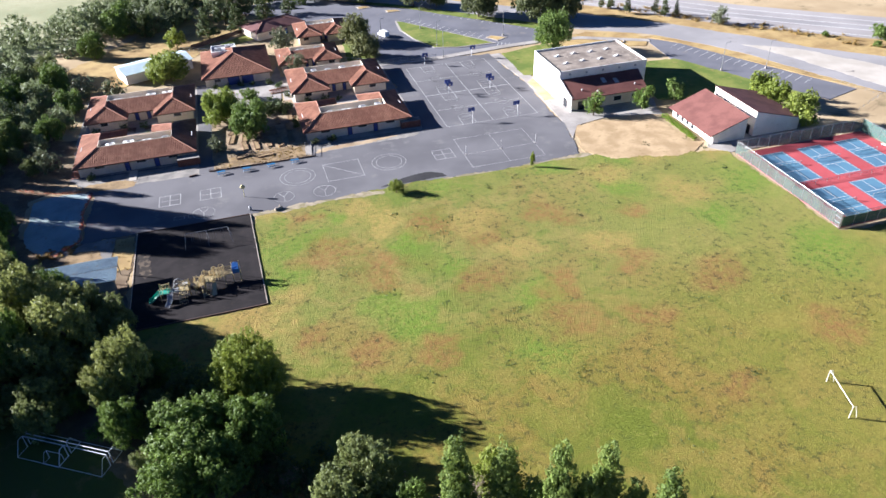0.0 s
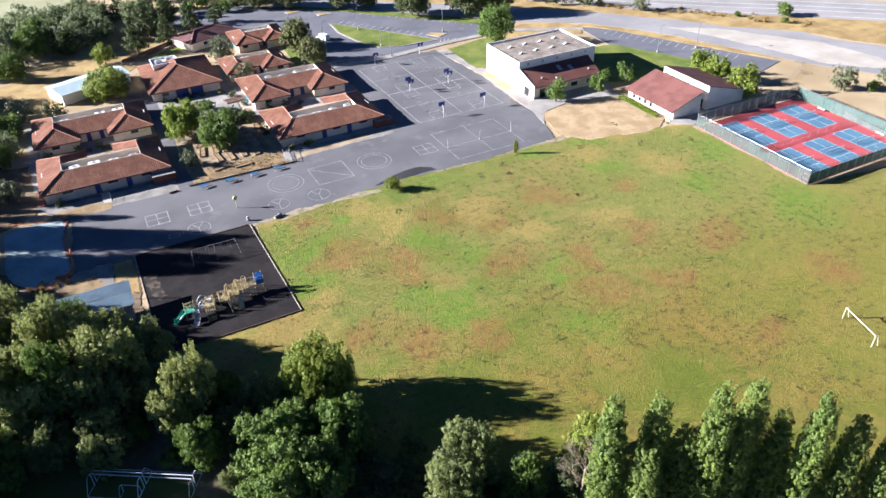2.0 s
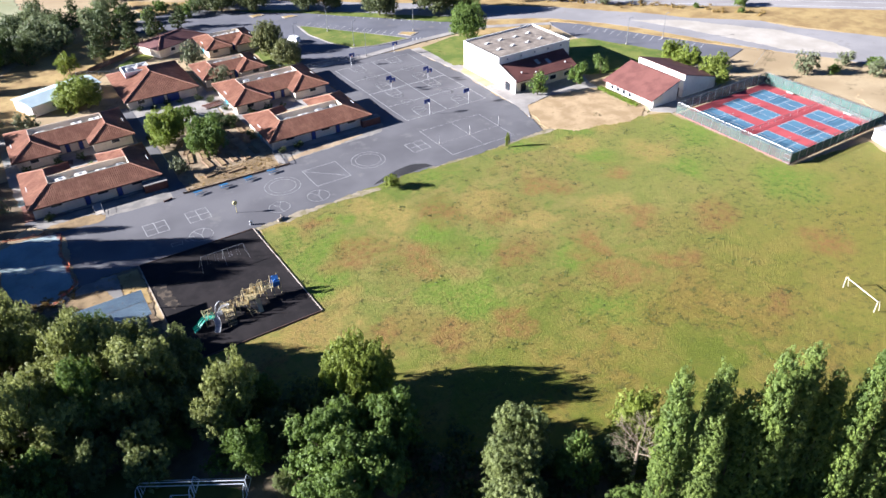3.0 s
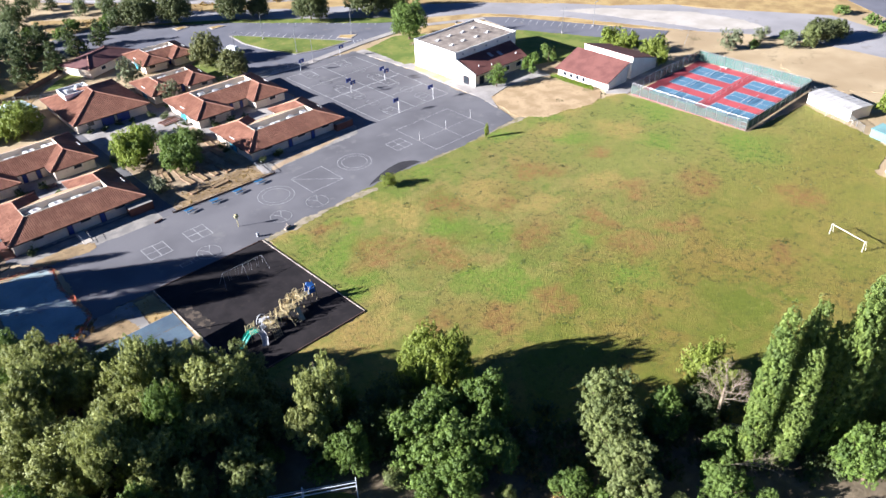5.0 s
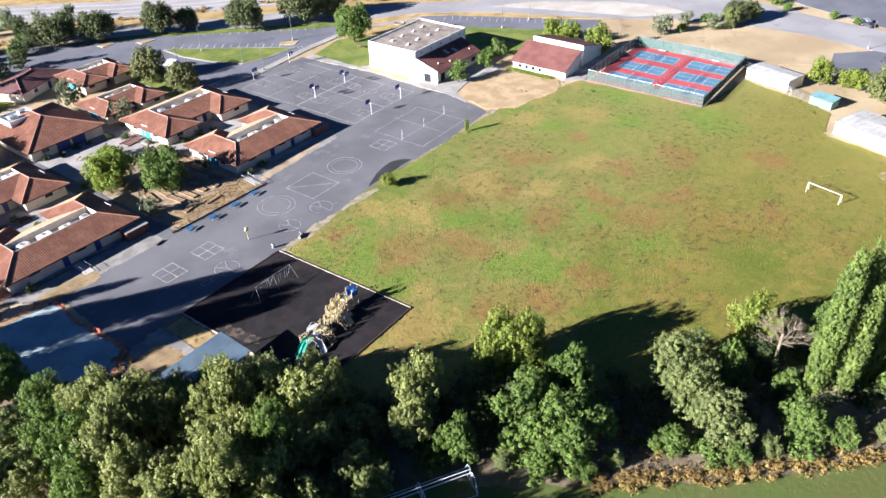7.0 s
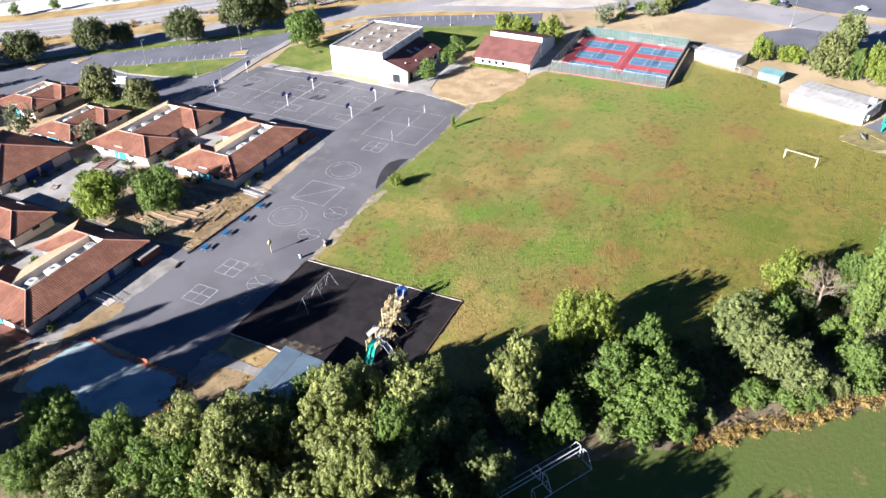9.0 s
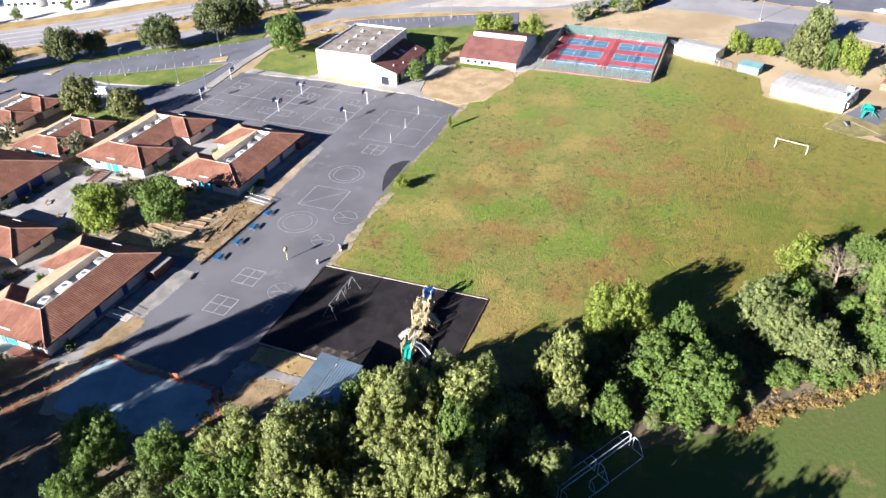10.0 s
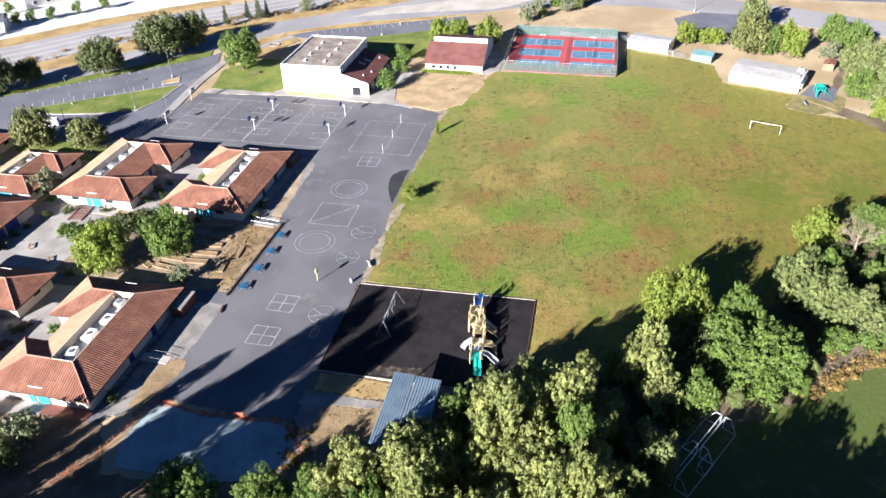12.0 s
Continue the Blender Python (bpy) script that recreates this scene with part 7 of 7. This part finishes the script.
def picnic(x, y, turn):
    ob = thing("picnic_table", x, y, 0.02, "blue coated steel picnic table on the asphalt", "picnic table", "picnic tables", turn=turn)
    part("tabletop", Mesh().box(0, 0, 0.72, 1.9, 0.8, 0.05), M_BENCHBLUE, ob)
    for s in (-1, 1):
        part("seat", Mesh().box(0, s * 0.75, 0.43, 1.9, 0.28, 0.04), M_BENCHBLUE, ob)
        part("leg", Mesh().beam((s * 0.7, -0.75, 0.02), (s * 0.7, 0, 0.72), 0.035, 6).beam((s * 0.7, 0.75, 0.02), (s * 0.7, 0, 0.72), 0.035, 6), M_STEEL, ob)
    return ob


for x, y, a in ((-13.8, 163.3, 4), (-7.9, 163.0, -3), (-2.0, 163.0, 2), (3.8, 163.3, 0)):
    picnic(x, y, a)
for x, y, w in ((-21.2, 171.5, 5.2), (35.6, 173.4, 5.2)):
    box = thing("wood_enclosure", x, y, 0.03, "red-brown boarded storage enclosure beside the classroom", "storage box", "storage boxes")
    for s in (-1, 1):
        for i in range(int(w / 0.3)):
            part("board", Mesh().box(-w / 2 + 0.15 + i * 0.3, s * 1.05, 0, 0.27, 0.05, 1.85), M_REDWOOD, box)
        for i in range(6):
            part("board", Mesh().box(s * w / 2, -0.85 + i * 0.34, 0, 0.05, 0.31, 1.85), M_REDWOOD, box)
    part("lid", Mesh().box(0, 0, 1.83, w + 0.1, 2.2, 0.1), M_WORN, box, "weathered grey lid")

# garden: rail fence, planting rows, logs
gf = thing("garden_fence", 0, 0, 0, "low dark rail fence along the garden", "fence")
for i in range(13):
    k = i / 12
    part("post", Mesh().box(-16.6 + 25.6 * k, 165.6 - 0.7 * k, 0, 0.08, 0.08, 0.7), M_TRIM, gf)
part("base_board", Mesh().box(-3.8, 165.15, 0, 25.6, 0.18, 0.26, -1.57), M_TRIM, gf)
for z in (0.3, 0.62):
    part("rail", Mesh().beam((-16.6, 165.6, z), (9.0, 164.9, z), 0.03, 4), M_TRIM, gf)
for x, y, l, t in ((-7.5, 176.5, 5, 96), (-4.6, 176.2, 5.5, 94), (-1.6, 176.4, 5, 97), (1.4, 176, 5.5, 95), (-8.5, 170.5, 3, 10), (-3, 169.5, 4, 5), (4.4, 177, 4.5, 94), (-10.4, 190.6, 5, 60), (-9.6, 186.6, 5, 62), (-10.4, 181.6, 5.5, 80), (-7.2, 181.6, 5, 86), (-3.6, 182.2, 5, 92), (0.6, 182.8, 5, 93), (4.4, 184, 5, 93), (2, 189, 4, 92), (5.6, 190, 4.5, 90)):
    bed = thing("planting_bed", x, y, 0.05, "weathered timber planting bed of dry soil", "garden bed", "garden beds", turn=t)
    for s in (-1, 1):
        part("side_board", Mesh().box(0, s * 0.6, 0, l, 0.1, 0.32), M_WOOD, bed)
        part("end_board", Mesh().box(s * l / 2, 0, 0, 0.1, 1.2, 0.32), M_WOOD, bed)
    part("soil", Mesh().box(0, 0, 0, l - 0.12, 1.08, 0.24), M_DRYSTRAW, bed)
ramp = thing("garden_ramp", 0, 0, 0.03, "short pale concrete ramp with pipe rails at the garden's corner", "ramp")
part("slab", Mesh().slab([(6.9, 166.2, 0.12), (8.3, 165.4, 0.06), (8.9, 171.0, 0.2), (7.4, 171.4, 0.2)], 0.14), M_CONCRETE, ramp)
for a, b in (((6.9, 166.2), (7.4, 171.4)), ((8.3, 165.4), (8.9, 171.0))):
    part("rail", Mesh().beam((*a, 0.9), (*b, 1.0), 0.04, 5), M_STEEL, ramp)
    for k in (0, 0.5, 1):
        x, y = a[0] + (b[0] - a[0]) * k, a[1] + (b[1] - a[1]) * k
        part("post", Mesh().beam((x, y, 0), (x, y, 0.9 + 0.1 * k), 0.035, 5), M_STEEL, ramp)
pl = thing("trellis_frame", 4.6, 210.8, 0.04, "low weathered timber frame beside the plaza", "timber frame", turn=8)
for i in range(7):
    part("slat", Mesh().box(-2.4 + i * 0.8, 0, 0.25, 0.2, 3.4, 0.1), M_REDWOOD, pl)
for s in (-1.5, 1.5):
    part("beam", Mesh().box(0, s, 0, 5.4, 0.16, 0.25), M_WOOD, pl)
for x, y in ((-31.5, 197.0), (-36.4, 197.0)):
    seat = thing("slatted_platform", x, y, 0.0, "low dark slatted timber platform between the classrooms", "bench", "slatted platforms", turn=-8)
    for i in range(6):
        part("slat", Mesh().box(0, -1.0 + i * 0.4, 0.36, 2.5, 0.22, 0.06), M_TRIM, seat)
    for sx in (-1.0, 1.0):
        part("bearer", Mesh().box(sx, 0, 0, 0.12, 2.2, 0.36), M_TRIM, seat)
for x, y in ((-12.5, 206), (-9, 213)):
    b = thing("bench", x, y, 0.04, "weathered wooden bench on the plaza", "bench", "plaza benches", turn=30)
    part("seat", Mesh().box(0, 0, 0.42, 2.0, 0.45, 0.06), M_WOOD, b)
    for s in (-0.8, 0.8):
        part("leg", Mesh().box(s, 0, 0, 0.1, 0.4, 0.42), M_WOOD, b)
ramp = thing("door_ramp", -34.4, 169.6, 0.03, "pale concrete ramp with a steel handrail", "ramp")
part("slab", Mesh().slab([(-0.9, -2.4, 0.05), (0.9, -2.4, 0.05), (0.9, 2.4, 0.28), (-0.9, 2.4, 0.28)], 0.3), M_GRAVEL, ramp)
for s in (-0.85, 0.85):
    part("handrail", Mesh().tube([(s, -2.3, 0), (s, -2.3, 0.95), (s, 2.3, 1.2), (s, 2.3, 0.1)], 0.03, 5), M_STEEL, ramp)

# orange safety mesh round the cleared slab
M_MESH = chain_link()
M_MESH.name = "orange_mesh"
M_MESH.node_tree.nodes["Principled BSDF"].inputs["Base Color"].default_value = (0.62, 0.15, 0.06, 1)
for n in M_MESH.node_tree.nodes:
    if n.bl_idname == "ShaderNodeMapRange":
        n.inputs["To Min"].default_value, n.inputs["To Max"].default_value = 0.2, 0.6
M_MESH.node_tree.nodes["Principled BSDF"].inputs["Metallic"].default_value = 0.0
of = thing("safety_fence", 0, 0, 0, "sagging orange safety mesh round the slab", "fence")
run = [(-60, 171), (-55.4, 168), (-51.4, 166.4), (-46.4, 165.1), (-43, 163.8), (-44, 155), (-43.6, 149.6), (-43.2, 142.9), (-47.4, 138.6), (-50.4, 139)]
for a, b in zip(run, run[1:]):
    n = 4
    for i in range(n):
        k0, k1 = i / n, (i + 1) / n
        p, q = [(a[0] + (b[0] - a[0]) * k, a[1] + (b[1] - a[1]) * k) for k in (k0, k1)]
        z0, z1 = rnd.uniform(0.25, 0.85), rnd.uniform(0.25, 0.85)
        lean = rnd.uniform(-0.5, 0.5)
        part("mesh", Mesh().add([(*p, 0.08), (*q, 0.08), (q[0] + lean, q[1] + lean * 0.4, z1), (p[0] + lean, p[1] + lean * 0.4, z0)], [(0, 1, 2, 3)]), M_MESH, of)
        part("stake", Mesh().beam((*p, 0), (*p, 1.2), 0.03, 4), M_WOOD, of)
        dx, dy = rnd.uniform(0.3, 0.9), rnd.uniform(0.2, 0.7)
        part("fallen_mesh", Mesh().add([(*p, 0.1), (*q, 0.11), (q[0] - dx, q[1] + dy, 0.13), (p[0] - dx, p[1] + dy, 0.15)], [(0, 1, 2, 3)]), M_MESH, of)


# small orange-roofed shed behind the toddler play set
oshed = thing("garden_shed", 122.5, 32.4, 0, "small shed with a dull orange roof", "shed", turn=-20)
wall_run(oshed, rect(-1.9, -1.4, 1.9, 1.4), 0, 2.0, M_WOOD)
for s in (-1, 1):
    part("roof_slope", Mesh().slab([(-2.2, 0, 2.7), (2.2, 0, 2.7), (2.2, s * 1.7, 1.95), (-2.2, s * 1.7, 1.95)][::s], 0.08), M_TILE, oshed)
part("door", Mesh().box(-1.0, -1.43, 0.05, 0.9, 0.06, 1.8), M_TRIM, oshed)

# ---- lamps, cars, far things ----


def street_lamp(x, y, h=8.5):
    ob = thing("street_lamp", x, y, 0, "tall thin steel parking-lot lamp", "street lamp", "street lamps")
    part("pole", Mesh().beam((0, 0, 0), (0, 0, h), 0.1, 8, 0.06), M_STEEL, ob)
    part("arm", Mesh().beam((0, 0, h - 0.1), (0.9, 0, h), 0.04, 5), M_STEEL, ob)
    part("head", Mesh().box(1.1, 0, h - 0.06, 0.7, 0.35, 0.14), M_STEEL, ob)
    part("footing", Mesh().beam((0, 0, -0.1), (0, 0, 0.6), 0.3, 10), M_CONCRETE, ob)


for x, y in ((42.7, 240.8), (59.6, 231), (59.1, 251), (58.6, 220), (133.6, 178.4), (146.7, 175), (84, 233), (178, 68)):
    street_lamp(x, y)


def car(x, y, turn, paint, label, van=False):
    ob = thing("van" if van else "car", x, y, 0.02, label, "van" if van else "car", turn=turn)
    L, W, H = (5.2, 1.95, 2.1) if van else (4.5, 1.8, 1.45)
    prof = [(-L / 2, 0.35), (-L / 2, 0.85), (-L / 2 + 0.1, H * 0.95) if van else (-L / 2 + 0.7, 0.95), (-L / 2 + 0.3, H) if van else (-L / 2 + 1.3, H), (L / 2 - 1.7, H), (L / 2 - 1.1, 0.98), (L / 2 - 0.1, 0.8), (L / 2, 0.35)]
    n = len(prof)
    vs = [(px, -W / 2 * (0.86 if pz > 1 else 1), pz) for px, pz in prof] + [(px, W / 2 * (0.86 if pz > 1 else 1), pz) for px, pz in prof]
    body = part("body", Mesh().add(vs, [tuple(range(n)), tuple(range(n, 2 * n))[::-1]] + [(i, n + i, n + (i + 1) % n, (i + 1) % n) for i in range(n)]), paint, ob)
    part("windscreen", Mesh().add([(L / 2 - 1.66, -W * .4, H - .05), (L / 2 - 1.66, W * .4, H - .05), (L / 2 - 1.12, W * .45, 1.02), (L / 2 - 1.12, -W * .45, 1.02),
                                   (L / 2 - 1.62, -W * .4, H - .02), (L / 2 - 1.62, W * .4, H - .02), (L / 2 - 1.08, W * .45, 1.05), (L / 2 - 1.08, -W * .45, 1.05)],
                                  [(3, 2, 1, 0), (4, 5, 6, 7), (0, 1, 5, 4), (2, 3, 7, 6)]), M_GLASS, ob)
    for s in (-1, 1):
        part("side_window", Mesh().box(-0.1 if not van else 0.6, s * W * 0.455, 1.0, 1.9, 0.06, 0.36), M_GLASS, ob)
        for px in (-L / 2 + 0.85, L / 2 - 0.85):
            wheel = part("wheel", Mesh().beam((px, s * (W / 2 - 0.2), 0.32), (px, s * (W / 2 + 0.01), 0.32), 0.32, 12), M_TYRE, ob)
            part("rim", Mesh().beam((px, s * (W / 2), 0.32), (px, s * (W / 2 + 0.03), 0.32), 0.19, 10), M_STEEL, wheel)
        part("headlight", Mesh().box(L / 2 - 0.08, s * W * 0.36, 0.62, 0.1, 0.35, 0.14), M_METALWHITE, ob)
        part("tail_light", Mesh().box(-L / 2 + 0.02, s * W * 0.4, 0.75, 0.08, 0.25, 0.2), M_RED, ob)


M_CARWHITE = surface("white_car_paint", (0.8, 0.8, 0.8), (0.76, 0.76, 0.76), 0.5, 3, 0.25, 0)
M_CARDARK = surface("dark_car_paint", (0.05, 0.055, 0.065), (0.04, 0.045, 0.055), 0.5, 3, 0.25, 0)
M_CARGREY = surface("grey_car_paint", (0.3, 0.31, 0.33), (0.26, 0.27, 0.29), 0.5, 3, 0.25, 0)
car(44.8, 248, 110, M_CARWHITE, "white van parked on the drive", True)
car(206, 74, 60, M_CARGREY, "grey car parked across the road")
car(207.5, 46, 65, M_CARWHITE, "white car parked across the road")
car(201.5, 72.5, 62, M_CARDARK, "dark car parked across the road")
car(200, 27, 65, M_CARWHITE, "white car standing beside the road")
car(176, 47, 70, M_CARDARK, "dark car on the far road")
for x, y, L, W, t in ((116, 328, 17, 9, -63), (108.5, 345, 14, 10, -63), (84, 372, 34, 14, -30), (160, 330, 30, 14, -32), (206, 300, 30, 14, -34), (46, 394, 30, 14, -28)):
    far = thing("roadside_house", x, y, 0, "white-walled low house beyond the highway", "house", "roadside houses", turn=t)
    wall_run(far, rect(-L / 2 + .6, -W / 2 + .6, L / 2 - .6, W / 2 - .6), 0, 4.2, M_WHITE)
    part("roof", Mesh().slab([(-L / 2, -W / 2, 4.1), (L / 2, -W / 2, 4.1), (L / 2, 0, 6.2), (-L / 2, 0, 6.2)], 0.2), M_GREYROOF, far)
    part("roof", Mesh().slab([(-L / 2, 0, 6.2), (L / 2, 0, 6.2), (L / 2, W / 2, 4.1), (-L / 2, W / 2, 4.1)], 0.2), M_GREYROOF, far)
    for k in (-0.7, -0.35, 0, 0.35, 0.7):
        opening(far, "window", L / 2 * k, -W / 2 + 0.48, 1.2, 1.6, 1.2, "s")
M_FORECOURT = surface("white_paving", (0.74, 0.72, 0.7), (0.62, 0.6, 0.58), 0.1, 1.0, 0.9, 0.01)
sheet("forecourt", beside(HW[1:10], 34, 90), -0.05, M_FORECOURT, "white paved forecourt beyond the highway", "forecourt")
for x, y in ((92, 332), (108, 322), (133.7, 312.4), (142, 306.8), (149.4, 299.4), (128.8, 317.6), (124.4, 320.8), (137.4, 334), (80, 340)):
    tree("young", x, y, 5, "small tree beyond the highway")
lf = thing("lot_fence", 0, 0, 0, "thin steel rail fence along the road", "fence")
for (a, b, n) in (((158, 160), (163, 147), 6), ((163, 147), (150, 141), 5)):
    for i in range(n + 1):
        part("post", Mesh().box(a[0] + (b[0] - a[0]) * i / n, a[1] + (b[1] - a[1]) * i / n, 0, 0.06, 0.06, 0.95), M_STEEL, lf)
    for z in (0.5, 1.0):
        part("rail", Mesh().beam((*a, z), (*b, z), 0.02, 4), M_STEEL, lf)
ef = thing("school_fence", 0, 0, 0, "chain-link fence along the campus edge", "fence")
fence(ef, (CX1, CY0 - 0.5), (124.5, 75), 1.8, 8)
fence(ef, (143.4, 131), (139, 93), 1.6, 10)
fence(ef, (37.4, 221.2), (56, 219.4), 1.6, 8)
fence(ef, (37.2, 222), (-24, 259), 1.5, 20)
for x, y, t in ((127.8, 84.8, 75), (126.5, 79.4, 70)):
    sawhorse = thing("sawhorse", x, y, 0, "pale timber frame at the field's corner", "timber frame", "timber frames", turn=t)
    part("bar", Mesh().beam((-0.9, 0, 1.5), (0.9, 0, 1.5), 0.07, 5), M_TIMBER, sawhorse)
    for sx in (-0.9, 0.9):
        for sy in (-0.6, 0.6):
            part("leg", Mesh().beam((sx, 0, 1.5), (sx, sy, 0), 0.06, 5), M_TIMBER, sawhorse)
